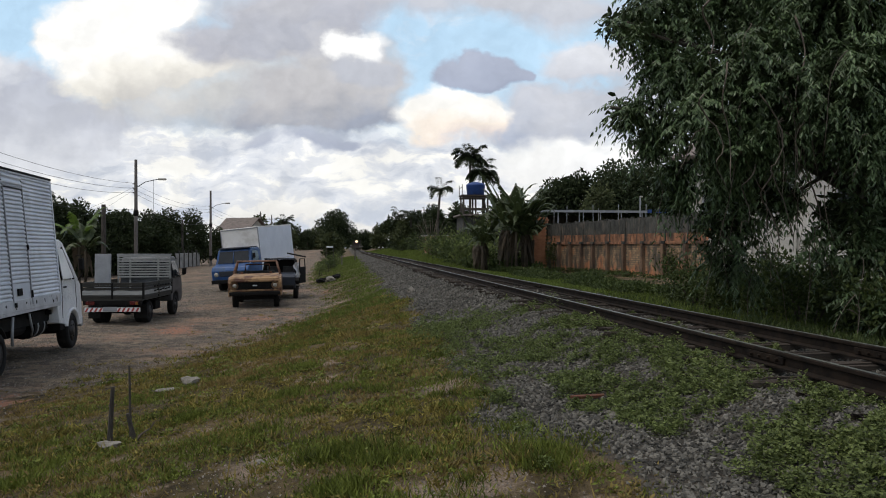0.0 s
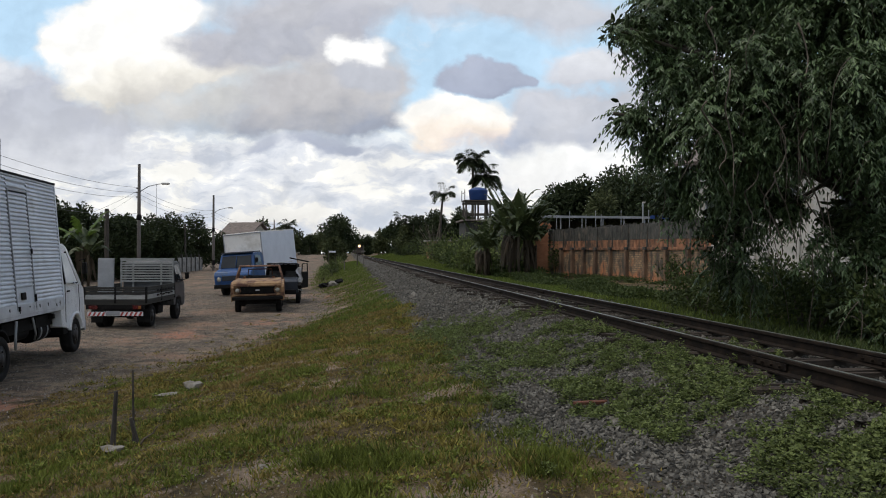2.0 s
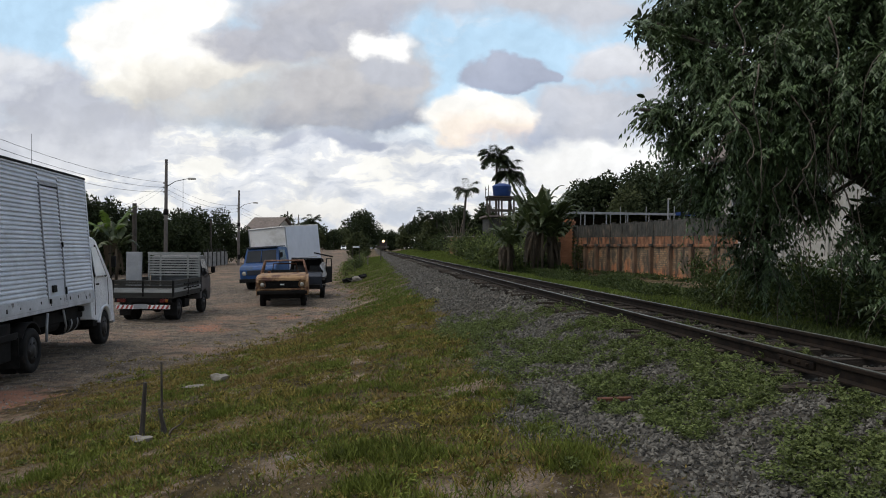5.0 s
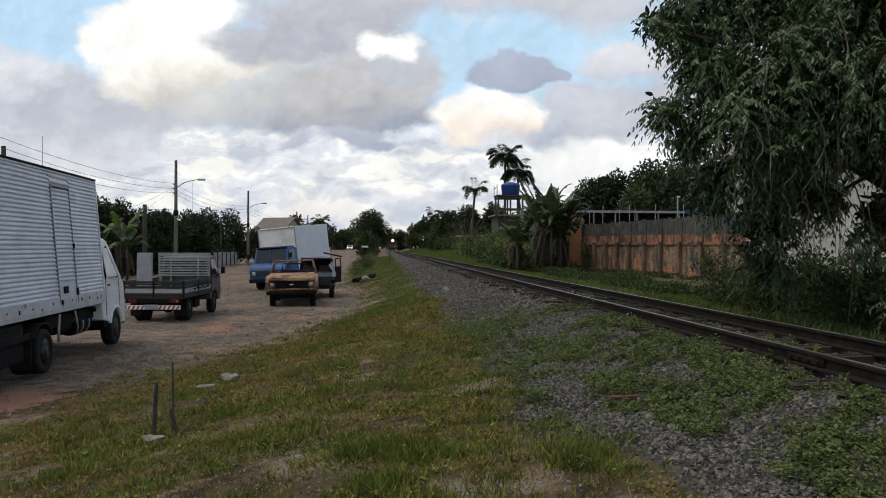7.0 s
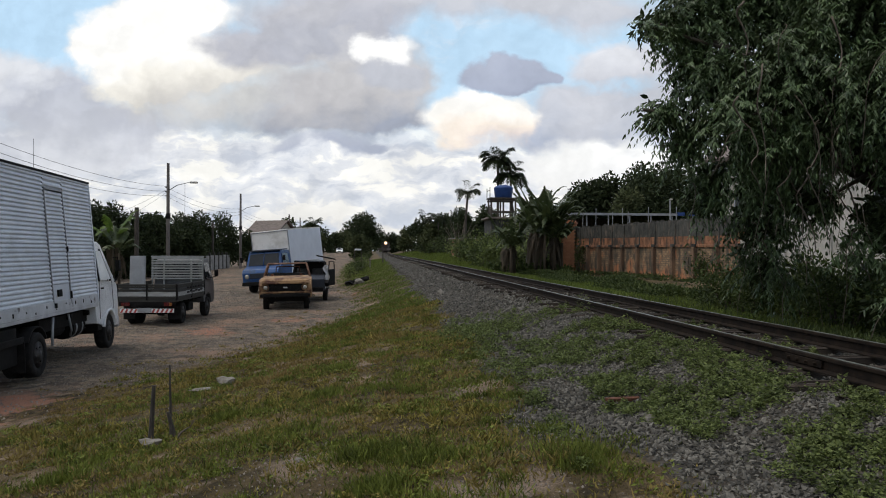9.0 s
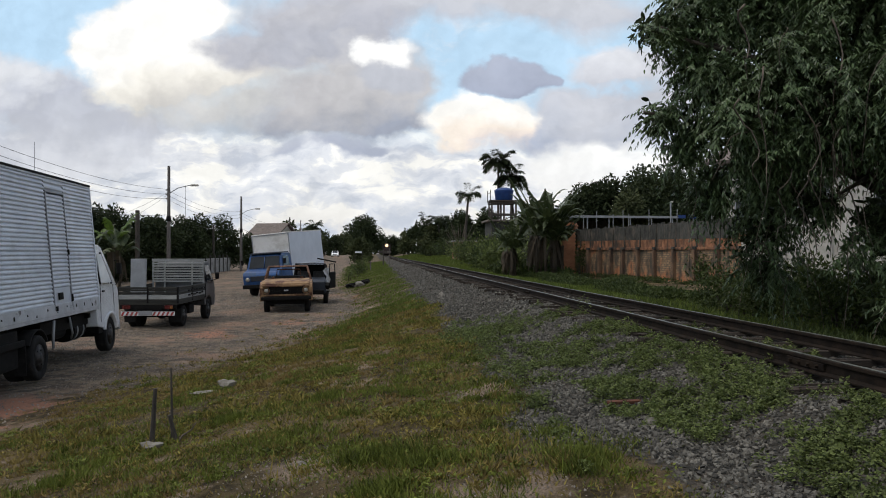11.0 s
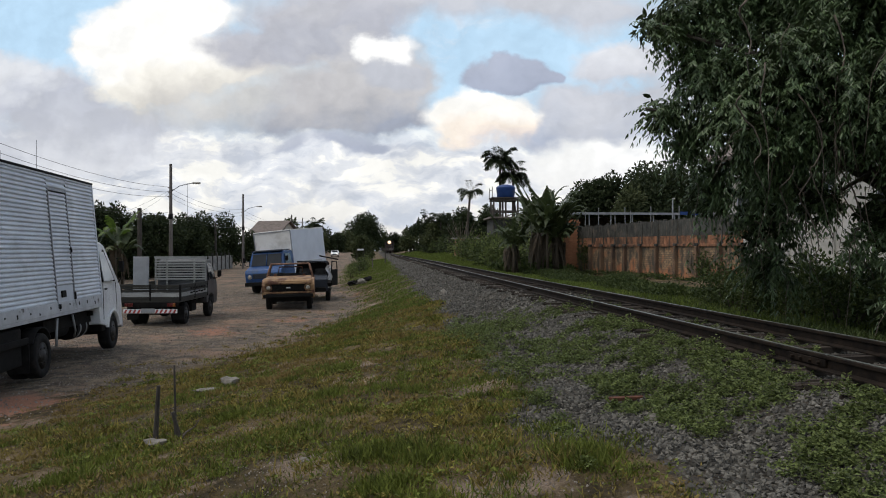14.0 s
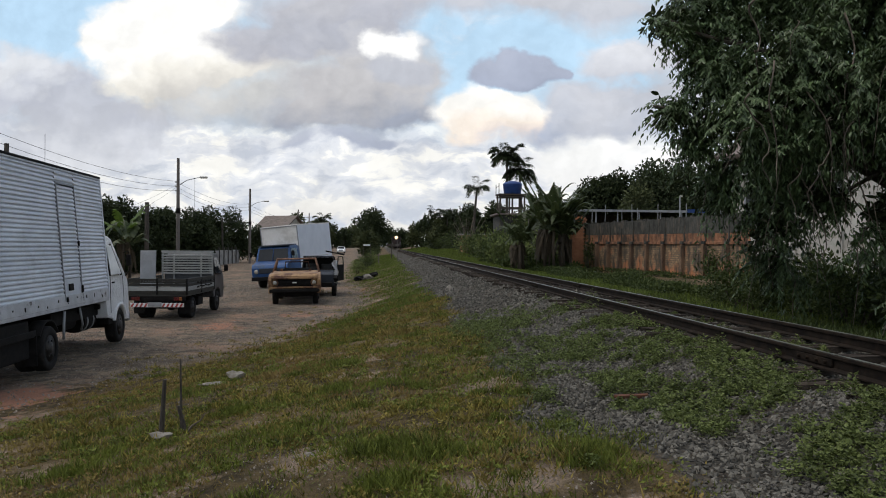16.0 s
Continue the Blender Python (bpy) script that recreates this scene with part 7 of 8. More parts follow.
def background_trees():
    # behind the wall and shed
    tree(15.9, 60, 5.2, 2.0, 4000, 0.30, seed=1, label="broad dark tree behind the shed", low=0.3)
    tree(20.3, 56, 7.3, 4.0, 9000, 0.30, seed=2, label="broad dark tree behind the shed", low=0.3)
    tree(23.5, 58, 8.2, 4.6, 8000, 0.30, seed=3, label="broad dark tree behind the shed", low=0.3)
    tree(17.6, 51.5, 5.6, 1.8, 1800, 0.3, "leaf_far2", seed=4, label="small olive-green tree beside the shed", low=0.35)
    tree(18.0, 57, 6.6, 3.4, 8000, 0.30, seed=7, label="broad dark tree behind the shed", low=0.3)
    tree(29, 60, 9.5, 5.5, 4200, 0.5, seed=5, label="tall dark tree behind the houses")
    tree(14.2, 66, 4.9, 2.2, 2400, 0.4, seed=6, label="dark tree beside the water tank")
    palm(13.5, 83, 10.2, 2.5, 26, seed=1)
    palm(14.9, 82.8, 8.7, 2.3, 22, seed=2)
    palm(9.85, 83.4, 7.3, 1.7, 12, seed=3, lean=0.4, label="thin palm with a sparse head")
    # down the line, towards the vanishing point
    for k, (x, y, h, s, n, m) in enumerate((
            (-5.0, 345, 19.0, 13.5, 8200, "leaf_far_and_shade"), (-3.0, 150, 5.2, 2.2, 1800, "leaf_far2"), (-2.6, 168, 5.0, 2.2, 1600, "leaf_far2"),
            (11.0, 150, 6.2, 2.8, 2000, "leaf_far2"), (14.6, 165, 8.6, 4.2, 3400, "leaf_far_and_shade"), (18.0, 160, 9.6, 4.6, 3600, "leaf_far_and_shade"),
            (22.5, 150, 9.2, 4.4, 3200, "leaf_far_and_shade"), (14.0, 120, 6.6, 2.6, 2200, "leaf_far_and_shade"), (17.5, 118, 7.6, 3.2, 2200, "leaf_far_and_shade"),
            (12.2, 200, 9.0, 4.2, 2400, "leaf_far_and_shade"), (10.6, 240, 8.5, 4.0, 2000, "leaf_far2"), (8.0, 350, 9.5, 5.5, 1800, "leaf_far_and_shade"),
            (-12, 300, 9.0, 5.0, 1800, "leaf_far2"), (4.0, 400, 10.5, 6.5, 1800, "leaf_far2"), (-21, 190, 9.0, 4.5, 2600, "leaf_far2"),
            (-16.5, 200, 8.0, 4.0, 2200, "leaf_far2"), (-19.5, 230, 8.6, 5.0, 2200, "leaf_far2"), (-24, 260, 9.0, 6.0, 2000, "leaf_far2"),
            (-12, 330, 9.0, 6.0, 1600, "leaf_far2"), (-17, 360, 9.5, 7.0, 1600, "leaf_far2"), (-4, 300, 8.0, 5.0, 1600, "leaf_far_and_shade"), (-7.0, 360, 8.0, 5.0, 1400, "leaf_far2"))):
        tree(x, y, h, s, int(n * 1.7), 0.32 + y * 0.0017, m, seed=20 + k, low=0.04, blobs=14, label="distant dark tree beside the railway line" if x > -6 else "distant olive-green tree beside the road")
    for k in range(16):
        bush(11.5 + 2.2 * math.sin(k * 1.7) ** 2, 92 + k * 6.0, 2.4, 2.2 + 0.9 * math.sin(k * 2.3) ** 2, 900, 0.36, "leaf_far_and_shade" if k % 3 else "weed_dark", 330 + k, "dark bush on the bank beside the line")
    palm(10.8, 152, 6.6, 2.6, 14, seed=5)
    palm(12.6, 150, 6.2, 2.6, 14, seed=6)
    palm(-13.0, 165, 7.2, 2.6, 15, seed=8, label="palm beside the road")
    # bare twigs near the thin palm
    t = thing("bare_shrub", "bare grey shrub of thin branches", "shrub", pose(9.6, 86, 1.0))
    rnd = random.Random(77)
    bm = B()
    for k in range(40):
        a, r = rnd.uniform(0, 6.28), rnd.uniform(0.4, 2.2)
        z = rnd.uniform(2.6, 4.8)
        tube(bm, [(0, 0, 0), (math.cos(a) * r * 0.4, math.sin(a) * r * 0.4, z * 0.6), (math.cos(a) * r, math.sin(a) * r, z)], 0.04, 0.012, 4)
    part("branches", bm, "vine", t)
    # left of the road
    for k, (x, y, h, s, n) in enumerate(((-23, 66, 5.9, 3.2, 3200), (-27, 72, 6.4, 3.6, 3000), (-21.5, 76, 5.8, 3.0, 3000), (-20.8, 84, 6.3, 3.0, 3000), (-20.5, 92, 7.0, 3.4, 3200), (-31, 70, 6.6, 3.8, 2600), (-36, 76, 7.2, 4.2, 2600), (-24, 56, 4.9, 2.6, 2400), (-19.8, 101, 7.4, 3.2, 2600), (-17.6, 108, 5.2, 2.2, 1600), (-26, 92, 6.5, 4.0, 2400), (-42, 80, 7.5, 4.5, 2200), (-28, 60, 5.4, 3.0, 2400), (-33, 60, 5.8, 3.2, 2200))):
        tree(x, y, h, s, int(n * 3.0), 0.32, "leaf_far_and_shade", seed=60 + k, low=0.02, label="dense dark tree beside the road", blobs=16)
    for k, (x, y, h, s) in enumerate(FAR_ROAD_TREES):
        tree(x, y, h, s, 2600, 0.6, "leaf_far_and_shade", seed=110 + k, low=0.0, label="distant dark tree where the road climbs", blobs=14)
    for k, (x, y, h, s) in enumerate(TREES_BY_TRUCKS):
        tree(x, y, h, s, 7000, 0.30, "leaf_far_and_shade", seed=90 + k, low=0.0, label="dense dark tree behind the parked trucks", blobs=16)
    for k in range(10):
        y = 58 + k * 4.4
        bush(-21.2 + 0.5 * math.sin(k * 2.1), y, 2.6, 4.4, 3000, 0.34, "leaf_far_and_shade", 230 + k, "dark hedge bush behind the roadside wall")
    for k, (x, y, h) in enumerate(((-17.2, 52, 5.0), (-16.5, 51, 3.8), (-18.4, 51.5, 4.2))):
        banana(x, y, h, 7, 40 + k, "banana_bright" if k == 0 else "banana", 0.36, label="banana plant with bright green leaves" if k == 0 else "ragged banana plant with arching leaves")
    palm(-30, 78, 7.0, 2.4, 14, seed=11, label="small palm behind roadside trees")
    # verge bushes down the line
    for k, (x, y, r, h) in enumerate(((-2.0, 58, 0.8, 1.3), (-1.5, 63, 0.9, 1.6), (-2.1, 68, 0.9, 1.6), (-1.5, 72, 0.9, 1.6), (-1.0, 79, 0.9, 1.5), (-1.9, 84, 1.1, 1.7), (-1.6, 95, 1.2, 1.9), (-1.2, 112, 1.4, 2.2))):
        bush(x, y, r * 0.9, h * 0.8, 330, 0.16, "weed_dark" if k % 2 else "weed", 260 + k, "small leafy shrub on the verge")


background_trees()


def horizon_wood():
    """The far woods that close the plain all round."""
    pts = []
    for a in np.arange(0, 6.283, 0.016):
        r = 520 + 60 * math.sin(a * 7) + 40 * math.sin(a * 23)
        pts.append((math.sin(a) * r, math.cos(a) * r, 4.5, 9, 9, 6 + 2.5 * math.sin(a * 31) + 2 * math.sin(a * 13)))
    p, d = clump_points(pts, 26000)
    p[:, 2] = np.maximum(p[:, 2], 0.3)
    along = unit(d + RNG.normal(size=p.shape))
    ln = 2.4 * RNG.uniform(0.6, 1.3, len(p))
    v, f = leaf_mesh(p, along, sides_for(along), ln, ln * 0.6)
    tagged(mesh_part("far_woods", v, f, "leaf_far2"), "far belt of dark woods along the horizon", "woods", kind="stuff")


horizon_wood()


# ---- grass, weeds and stones
def scatter(n, x0, x1, y0, y1, power=1.6):
    """Places thinning out with distance."""
    return RNG.uniform(x0, x1, n), y0 + (y1 - y0) * RNG.random(n) ** power


def turf_amount(x, y):
    """How thickly grass grows: none on the road, on bare patches and on clean ballast."""
    e = road_edge(y)
    g = ease(-0.2, 2.6, x - e + 0.7 * wave(x, y, 1.4, 2.0) + 0.3 * wave(x, y, 4.1, 5.0)) * (1 - ease(1.0, 1.6, x + 0.35 * wave(x, y, 1.2, 6.0)))
    bare = ease(0.25, 0.6, wave(x, y, 1.5, 8.0) + 0.5 * wave(x, y, 4.5, 2.0))
    spot = worn_spots(x, y)
    return np.clip(g * (1 - 0.8 * bare) * (1 - 0.85 * np.clip(spot * 1.0, 0, 1) * ease(-0.5, 0.3, wave(x, y, 3.3, 6.0))), 0, 1)


def blades(x, y, ln, wd, lean=0.5):
    n = len(x)
    z = height(x, y) - 0.01
    along = unit(np.stack([RNG.normal(size=n) * lean, RNG.normal(size=n) * lean, np.ones(n)], 1))
    return leaf_mesh(np.stack([x, y, z], 1), along, sides_for(along), ln, wd, 0.05)


def make_grass():
    x, y = scatter(22000, -9, 2.2, 2.2, 24, 1.7)
    k = RNG.integers(0, len(x), 560000)
    r = RNG.normal(size=(2, len(k))) * (0.020 + 0.002 * y[k])
    x, y = x[k] + r[0], y[k] + r[1]
    keep = RNG.random(len(x)) < turf_amount(x, y)
    x, y = x[keep], y[keep]
    n = len(x)
    tall = np.exp(RNG.normal(size=22000) * 0.4)[k][keep]
    ln = RNG.uniform(0.012, 0.042, n) * tall * (1 + 0.8 * ease(0.1, 0.8, wave(x, y, 2.2, 4.0)))
    v, f = blades(x, y, ln * (1 + 0.02 * y), 0.007 + 0.0008 * y, 0.85)
    tagged(mesh_part("grass", v, f, "grass"), "short olive and straw-coloured grass on the verge", "grass", kind="stuff")
    x, y = scatter(130000, -6, 2.3, 20, 130, 1.9)
    keep = RNG.random(len(x)) < turf_amount(x, y)
    x, y = x[keep], y[keep]
    v, f = blades(x, y, RNG.uniform(0.05, 0.13, len(x)), 0.012 + 0.0005 * y, 0.6)
    tagged(mesh_part("far_grass", v, f, "far_grass"), "green grass along the line", "grass", kind="stuff")
    # greener tufts
    cx, cy = scatter(420, -6.5, 1.7, 2.6, 22, 1.4)
    nx, ny = scatter(140, -3.0, 1.5, 3.6, 11, 1.2)
    cx, cy = np.concatenate([cx, nx]), np.concatenate([cy, ny])
    cx = np.concatenate([cx, [0.09, 0.27, -0.06, 1.26, 1.32, 1.21, -0.18, -0.73, -1.60, 0.14]])
    cy = np.concatenate([cy, [4.97, 5.22, 4.77, 4.81, 5.11, 4.61, 5.50, 7.62, 8.00, 5.47]])
    keep = RNG.random(len(cx)) < turf_amount(cx, cy) + 0.15 * (cx > road_edge(cy) + 0.6)
    keep &= cx > road_edge(cy) + 1.1
    cx, cy = cx[keep], cy[keep]
    k = np.concatenate([RNG.integers(0, len(cx), 64000), np.repeat(np.arange(len(cx) - 10, len(cx)), 450)])
    sp = np.where(k >= len(cx) - 10, 0.10, RNG.uniform(0.05, 0.22, len(cx))[k])
    x, y = cx[k] + RNG.normal(size=len(k)) * sp, cy[k] + RNG.normal(size=len(k)) * sp
    v, f = blades(x, y, RNG.uniform(0.4, 1.0, len(k)) * np.where(k >= len(cx) - 10, 0.13, RNG.uniform(0.05, 0.11, len(cx))[k]), 0.006 + 0.0006 * y, 0.6)
    tagged(mesh_part("grass_tufts", v, f, "tuft"), "bright green grass tufts on the verge", "grass", kind="stuff")
    # behind the viewer and off to the side
    x, y = RNG.uniform(-9, 2.0, 60000), RNG.uniform(-9, 2.6, 60000)
    keep = RNG.random(len(x)) < turf_amount(x, y)
    x, y = x[keep], y[keep]
    v, f = blades(x, y, RNG.uniform(0.03, 0.1, len(x)), 0.008, 0.8)
    tagged(mesh_part("near_grass", v, f, "grass"), "short olive grass underfoot", "grass", kind="stuff")
    x, y = scatter(80000, 5.9, 14.5, 40, 260, 1.7)
    v, f = blades(x, y, RNG.uniform(0.1, 0.25, len(x)), 0.016 + 0.0006 * y, 0.5)
    tagged(mesh_part("slope_grass", v, f, "far_grass"), "green grass on the slope beside the line", "grass", kind="stuff")
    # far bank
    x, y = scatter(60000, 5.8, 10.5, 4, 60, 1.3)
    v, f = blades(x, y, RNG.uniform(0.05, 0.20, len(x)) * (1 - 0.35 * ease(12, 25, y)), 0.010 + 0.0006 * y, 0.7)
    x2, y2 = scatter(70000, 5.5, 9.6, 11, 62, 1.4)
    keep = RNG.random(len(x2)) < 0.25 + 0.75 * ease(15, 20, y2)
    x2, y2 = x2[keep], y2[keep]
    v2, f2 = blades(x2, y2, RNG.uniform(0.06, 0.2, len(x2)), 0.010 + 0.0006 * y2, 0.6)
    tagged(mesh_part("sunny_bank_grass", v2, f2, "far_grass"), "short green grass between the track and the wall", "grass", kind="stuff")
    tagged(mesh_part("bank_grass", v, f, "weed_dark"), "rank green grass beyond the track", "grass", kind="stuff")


make_grass()


def rosettes(x, y, count, rise, spread, leaf, material, name, label):
    """Low leafy plants: each a small heap of oval leaves."""
    k = np.repeat(np.arange(len(x)), count)
    size = np.exp(RNG.normal(size=len(x)) * 0.4)[k]
    q = np.abs(RNG.normal(size=len(k)))
    a = RNG.uniform(0, 6.283, len(k))
    px, py = x[k] + np.cos(a) * q * spread * size, y[k] + np.sin(a) * q * spread * size
    h = rise * size * np.clip(1 - 0.45 * q, 0.05, 1) * RNG.uniform(0.3, 1, len(k))
    pos = np.stack([px, py, height(px, py) + h], 1)
    along = unit(np.stack([np.cos(a), np.sin(a), np.full(len(k), 0.35)], 1) + RNG.normal(size=pos.shape) * 0.5)
    ln = leaf * RNG.uniform(0.6, 1.4, len(k)) * (1 + 0.03 * py)
    v, f = leaf_mesh(pos, along, sides_for(along) * np.array([1, 1, 0.4]), ln, ln * 0.6)
    tagged(mesh_part(name, v, f, material), label, "weeds", kind="stuff")


def verge_plants():
    x, y = scatter(12000, -7, 1.6, 2.6, 22, 1.5)
    keep = RNG.random(len(x)) < 0.6 * turf_amount(x, y) * ease(-0.5, 0.3, wave(x, y, 1.9, 1.0))
    rosettes(x[keep], y[keep], 16, 0.045, 0.035, 0.026, "tuft", "verge_weeds", "small green leafy weeds among the grass")
    x, y = scatter(9000, -7, 1.6, 2.6, 18, 1.5)
    keep = RNG.random(len(x)) < 0.7 * turf_amount(x, y) * ease(-0.2, 0.5, wave(x, y, 1.6, 12.0))
    rosettes(x[keep], y[keep], 14, 0.035, 0.035, 0.024, "grass", "dry_weeds", "dry olive weeds among the grass")
    # stray growth where the gravel meets the grass
    x, y = scatter(2600, -9, 2, 7, 42, 1.3)
    g = x - road_edge(y)
    keep = RNG.random(len(x)) < 0.5 * ease(-2.2, 0.4, g) * (1 - ease(0.8, 1.6, g)) * ease(-0.2, 0.5, wave(x, y, 1.3, 15.0))
    rosettes(x[keep], y[keep], 22, 0.06, 0.07, 0.03, "grass", "roadside_weeds", "stray weeds on the edge of the gravel")


verge_plants()


def weed_amount(x, y):
    """Leafy weeds on the near ballast, in drifts."""
    g = ease(1.1, 1.7, x) * (1 - ease(3.3, 3.55, x)) + 0.5 * ease(3.75, 3.9, x) * (1 - ease(4.4, 4.6, x)) * ease(0.2, 0.6, wave(x, y, 1.7, 7.0))
    drift = ease(-0.55, 0.2, wave(x, y, 1.25, 9.0) + 0.35 * wave(x, y, 3.7, 3.0))
    strip = (1 - ease(0.75, 1.15, np.abs(x - 1.70) / np.interp(y, [3.0, 4.0, 5.0, 6.8, 7.4], [0.62, 0.54, 0.34, 0.2, 0.06]))) * (1 - ease(6.9, 7.5, y))
    clean = 1.3 * strip + np.exp(-(((x - 1.65) / 0.32) ** 2 + ((y - 9.6) / 1.2) ** 2)) * 1.2 + 0.8 * np.exp(-(((x - 2.7) / 0.25) ** 2 + ((y - 7.0) / 0.7) ** 2))
    return np.clip(g * drift * (1 - ease(11, 16, y)) * (1 - np.clip(clean, 0, 1)), 0, 1) + 0.7 * np.exp(-(((x - 1.5) / 0.35) ** 2 + ((y - 12.0) / 2.2) ** 2))


def make_weeds():
    x, y = scatter(15000, 1.0, 4.6, 2.4, 18, 1.35)
    keep = RNG.random(len(x)) < weed_amount(x, y) * ease(-0.75, 0.0, wave(x, y, 5.5, 2.0))
    x, y = x[keep], y[keep]
    k = np.repeat(np.arange(len(x)), 38)
    q = np.abs(RNG.normal(size=len(k)))
    h = RNG.uniform(0.03, 0.13, len(x))[k] * np.clip(1 - 0.45 * q, 0.05, 1) * RNG.uniform(0.4, 1, len(k))
    a = RNG.uniform(0, 6.283, len(k))
    px, py = x[k] + np.cos(a) * q * 0.045, y[k] + np.sin(a) * q * 0.045
    pos = np.stack([px, py, height(px, py) + h], 1)
    along = unit(RNG.normal(size=pos.shape) * np.array([1, 1, 0.45]) + np.array([0, 0, 0.25]))
    ln = RNG.uniform(0.016, 0.040, len(k))
    v, f = leaf_mesh(pos, along, sides_for(along) * np.array([1, 1, 0.4]), ln, ln * 0.75)
    tagged(mesh_part("weeds", v, f, "weed"), "low leafy weeds creeping over the ballast", "weeds", kind="stuff")
    # taller weeds along the near rail
    y = np.array([5.3, 6.75, 6.85, 7.6, 8.4, 9.7, 10.4, 11.2, 12.5, 13.4])
    x = NEAR_RAIL + np.array([-0.25, -0.03, 0.09, -0.2, 0.2, -0.22, -0.15, 0.15, -0.2, -0.25])
    rosettes(x, y, 60, 0.16, 0.05, 0.035, "weed", "rail_weeds", "taller weeds growing against the rail")


make_weeds()


def stone_field(n, x0, x1, y0, y1, power, size, name, label, amount, material="stone"):
    """Broken stones, each a lopsided eight-sided lump."""
    x, y = scatter(n, x0, x1, y0, y1, power)
    keep = RNG.random(n) < amount(x, y)
    x, y = x[keep], y[keep]
    n = len(x)
    s = size * RNG.uniform(0.5, 1.35, n) * (1 + 0.012 * y)
    base = np.array([(1, 0, 0), (0, 1, 0), (-1, 0, 0), (0, -1, 0), (0.35, 0.3, 0.8), (-0.4, 0.25, 0.7), (-0.1, -0.45, 0.75), (0, 0, -0.7)], float)
    tri = np.array([(0, 1, 4), (1, 5, 4), (1, 2, 5), (2, 6, 5), (2, 3, 6), (3, 0, 6), (0, 4, 6), (4, 5, 6), (1, 0, 7), (2, 1, 7), (3, 2, 7), (0, 3, 7)])
    v = base[None] * (1 + RNG.normal(size=(n, 8, 3)) * 0.22)
    q = RNG.normal(size=(n, 4))
    q = q / np.linalg.norm(q, axis=1, keepdims=True)
    w, a, b, c = q.T
    R = np.stack([np.stack([1 - 2 * (b * b + c * c), 2 * (a * b - c * w), 2 * (a * c + b * w)], 1), np.stack([2 * (a * b + c * w), 1 - 2 * (a * a + c * c), 2 * (b * c - a * w)], 1), np.stack([2 * (a * c - b * w), 2 * (b * c + a * w), 1 - 2 * (a * a + b * b)], 1)], 1)
    v = np.einsum("nij,nkj->nki", R, v * np.array([1, 0.8, 0.65])) * s[:, None, None]
    v += np.stack([x, y, height(x, y) + s * 0.2], 1)[:, None]
    f = tri[None] + (np.arange(n) * 8)[:, None, None]
    tagged(mesh_part(name, v.reshape(-1, 3), f.reshape(-1, 3), material), label, "gravel", kind="stuff")


def ballast_amount(x, y):
    between = ease(3.5, 3.75, x) * (1 - ease(4.5, 4.75, x))
    return ease(1.2, 1.7, x + 0.35 * wave(x, y, 1.2, 6.0)) * (1 - ease(5.6, 6.4, x)) * (1 - 0.6 * between)


stone_field(58000, 1.0, 6.3, 2.4, 15, 1.5, 0.0195, "ballast", "broken grey ballast stones of the track bed", ballast_amount)
stone_field(12000, 1.0, 6.3, -10, 2.5, 1.0, 0.026, "near_ballast", "broken grey ballast stones beside the viewer", ballast_amount)
stone_field(26000, 1.0, 6.3, 14, 75, 1.8, 0.03, "far_ballast", "broken grey ballast further down the line", ballast_amount)
stone_field(30000, -13, 1, 4, 44, 1.25, 0.017, "road_grit", "loose grit and pebbles on the dirt road", lambda x, y: 1 - ease(-0.3, 1.2, x - road_edge(y)), "pebble")
stone_field(26000, -4.5, 1.3, 2.6, 11, 1.3, 0.009, "verge_pebbles", "small pale pebbles on bare soil of the verge", lambda x, y: np.clip(worn_spots(x, y) + 0.25 * (1 - turf_amount(x, y)), 0, 1) * ease(0.2, 1.0, x - road_edge(y)), "pebble")

# ---------------------------------------------------------------- train and car on the move


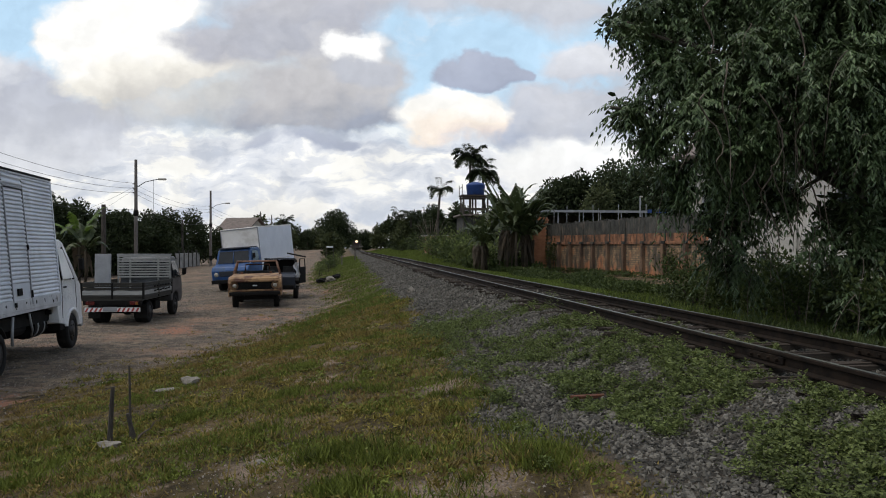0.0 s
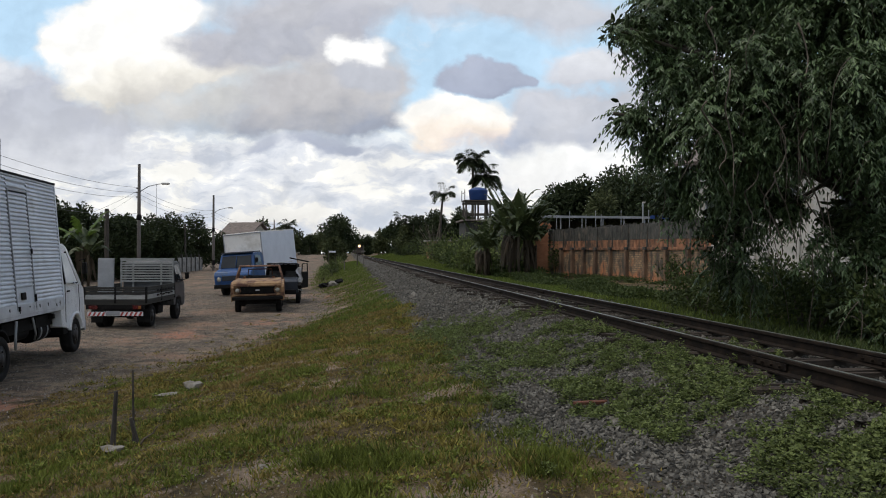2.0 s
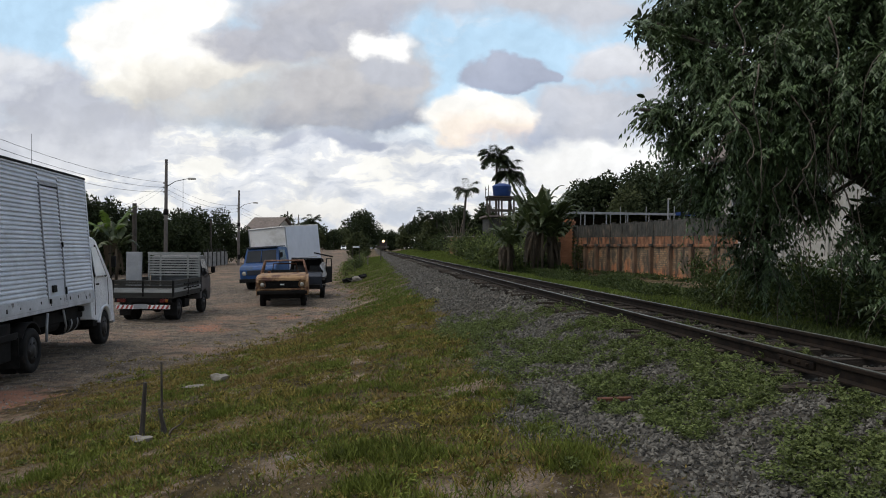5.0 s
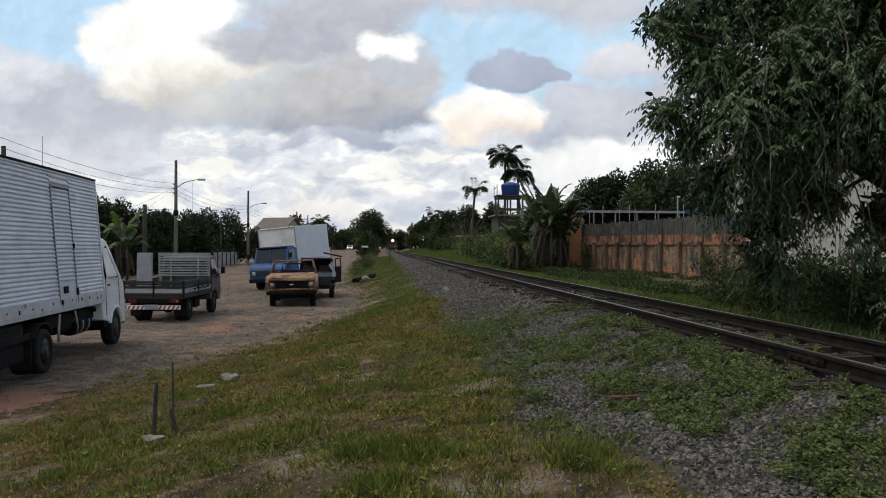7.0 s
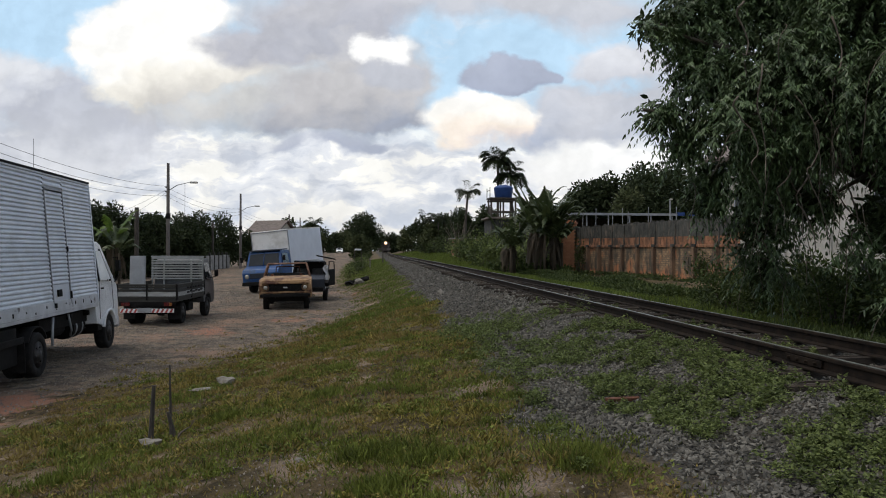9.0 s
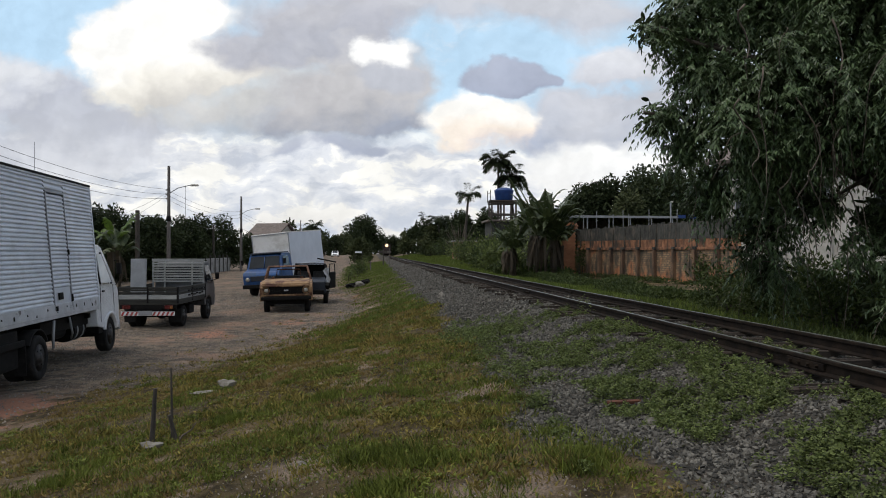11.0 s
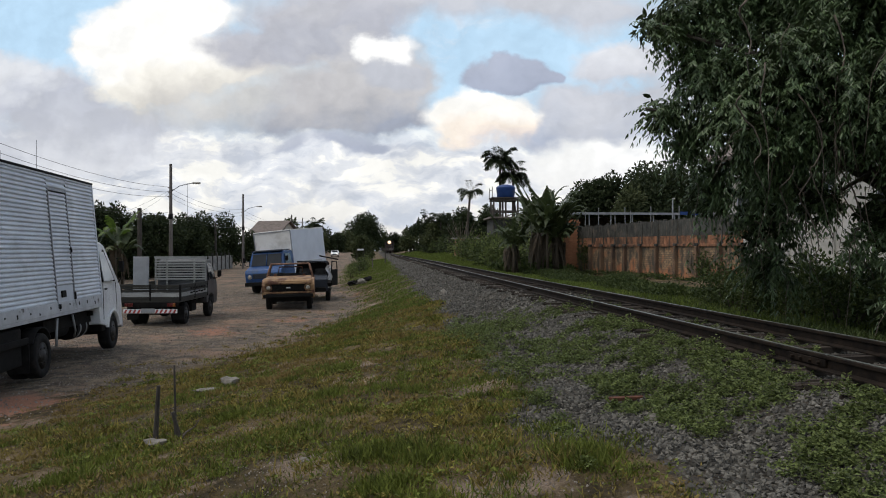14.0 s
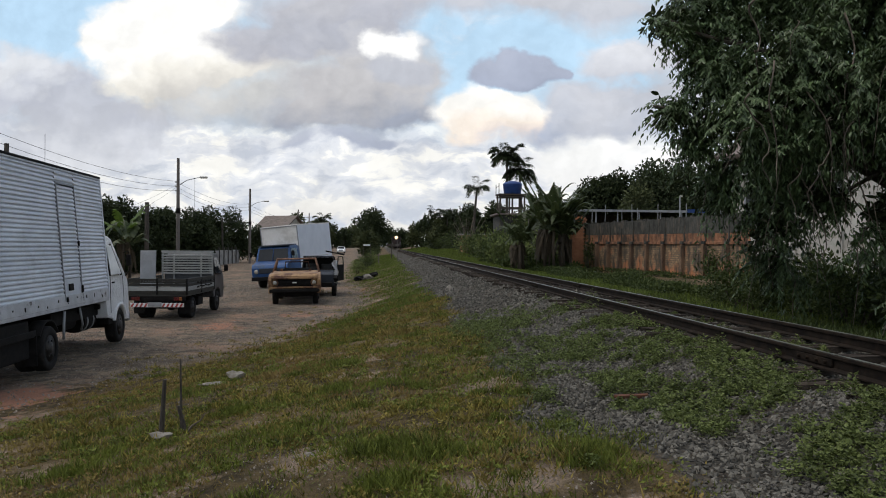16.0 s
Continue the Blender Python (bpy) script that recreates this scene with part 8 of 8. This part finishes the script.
def locomotive():
    t = thing("locomotive", "reddish diesel locomotive with a lit headlight", "locomotive", pose(TRACK, 320, RAIL_Z))
    plain("body", "loco", t, ((0, 9.0, 2.1), (2.5, 12.0, 1.9)), bevel=0.08)
    plain("cab", "loco", t, ((0, 2.2, 2.3), (2.8, 3.4, 2.9)), bevel=0.1, label="reddish driver's cab")
    plain("nose", "loco", t, ((0, 0.3, 1.85), (2.0, 1.4, 1.5)), bevel=0.1)
    plain("frame", "black", t, ((0, 7.5, 0.95), (2.7, 16, 0.3)), bevel=0.03)
    for x in (-0.7, 0.7):
        plain("cab_window", "dark_glass", t, ((x, 0.48, 3.1), (0.8, 0.04, 0.6)), bevel=0.01)
    for y in (3.0, 12.0):
        plain("bogie", "black", t, ((0, y, 0.5), (1.6, 3.6, 0.6)), bevel=0.05)
        for s in (-1, 1):
            for d in (-1.1, 1.1):
                bm = B()
                lathe(bm, [(0.46, -0.06), (0.46, 0.05), (0.42, 0.06), (0.1, 0.07)], "x", (s * 0.56, y + d, 0.46), 18)
                part("wheel", bm, "rail", t)
    plain("buffer_beam", "loco", t, ((0, -0.45, 0.8), (2.6, 0.12, 0.45)), bevel=0.02)
    plain("handrail", "metal_grey", t, ((-1.2, -0.3, 1.5), (0.05, 0.05, 1.2)), ((1.2, -0.3, 1.5), (0.05, 0.05, 1.2)), ((0, -0.3, 2.1), (2.4, 0.05, 0.05)))
    bm = B()
    lathe(bm, [(0.30, -0.12), (0.31, -0.15), (0.26, -0.18), (0.1, -0.2)], "y", (0, 0.5, 3.55), 18)
    part("headlight", bm, "headlight", t, "bright warm headlight")
    # glowing ring, itself no lamp, added as the headlight's orange halo
    bm = B()
    lathe(bm, [(0.5, 0.0), (0.56, -0.1), (0.5, -0.1), (0.32, -0.06)], "y", (0, 0.5, 3.55), 20)
    part("halo_ring", bm, "halo_glow", t, "glowing orange ring imitating the headlight halo")
    return t


def white_car():
    c = thing("white_car", "white car driving towards the camera with lights on", "car", pose(-11, 330, 0))
    side = [(2.0, 0.3), (1.6, 0.3), (1.3, 0.55), (1.0, 0.3), (-1.0, 0.3), (-1.3, 0.55), (-1.6, 0.3), (-2.0, 0.35), (-2.0, 0.85), (-1.7, 0.95), (-1.1, 1.42), (0.2, 1.45), (0.9, 0.98), (1.8, 0.82), (2.0, 0.65)]
    body = part("body", shell(side, -0.84, 0.84, 0.2, 1.45, 0.9, 0.04), "white_paint", c)
    part("windscreen", quad_plate([(-0.66, 0.92, 0.99), (0.66, 0.92, 0.99), (0.58, 0.26, 1.41), (-0.58, 0.26, 1.41)], 0.03), "dark_glass", body)
    for s in (-1, 1):
        for y in (-1.3, 1.3):
            wheel(c, s * 0.82, y, 0.3, 0.18)
        plain("headlamp", "carlight", body, ((s * 0.6, 1.98, 0.66), (0.3, 0.08, 0.14)), bevel=0.02)
    plain("grille", "black", body, ((0, 2.0, 0.5), (0.9, 0.05, 0.16)))
    return c


train, car = locomotive(), white_car()


def motions():
    walk(train, [(t, pose(TRACK, 322 - 5.4 * t, RAIL_Z)) for t in (0.0, 4.0, 8.0, 12.0, 16.0)])
    drive = [(0.0, -9.2, 300), (7.5, -9.2, 218), (9.0, -9.1, 203), (12.0, -9.9, 184), (14.0, -9.4, 174), (16.0, -9.1, 168)]
    walk(car, [(t, pose(x, y, float(height(x, y)) + 0.02, 0, 0, 180)) for t, x, y in drive])


motions()
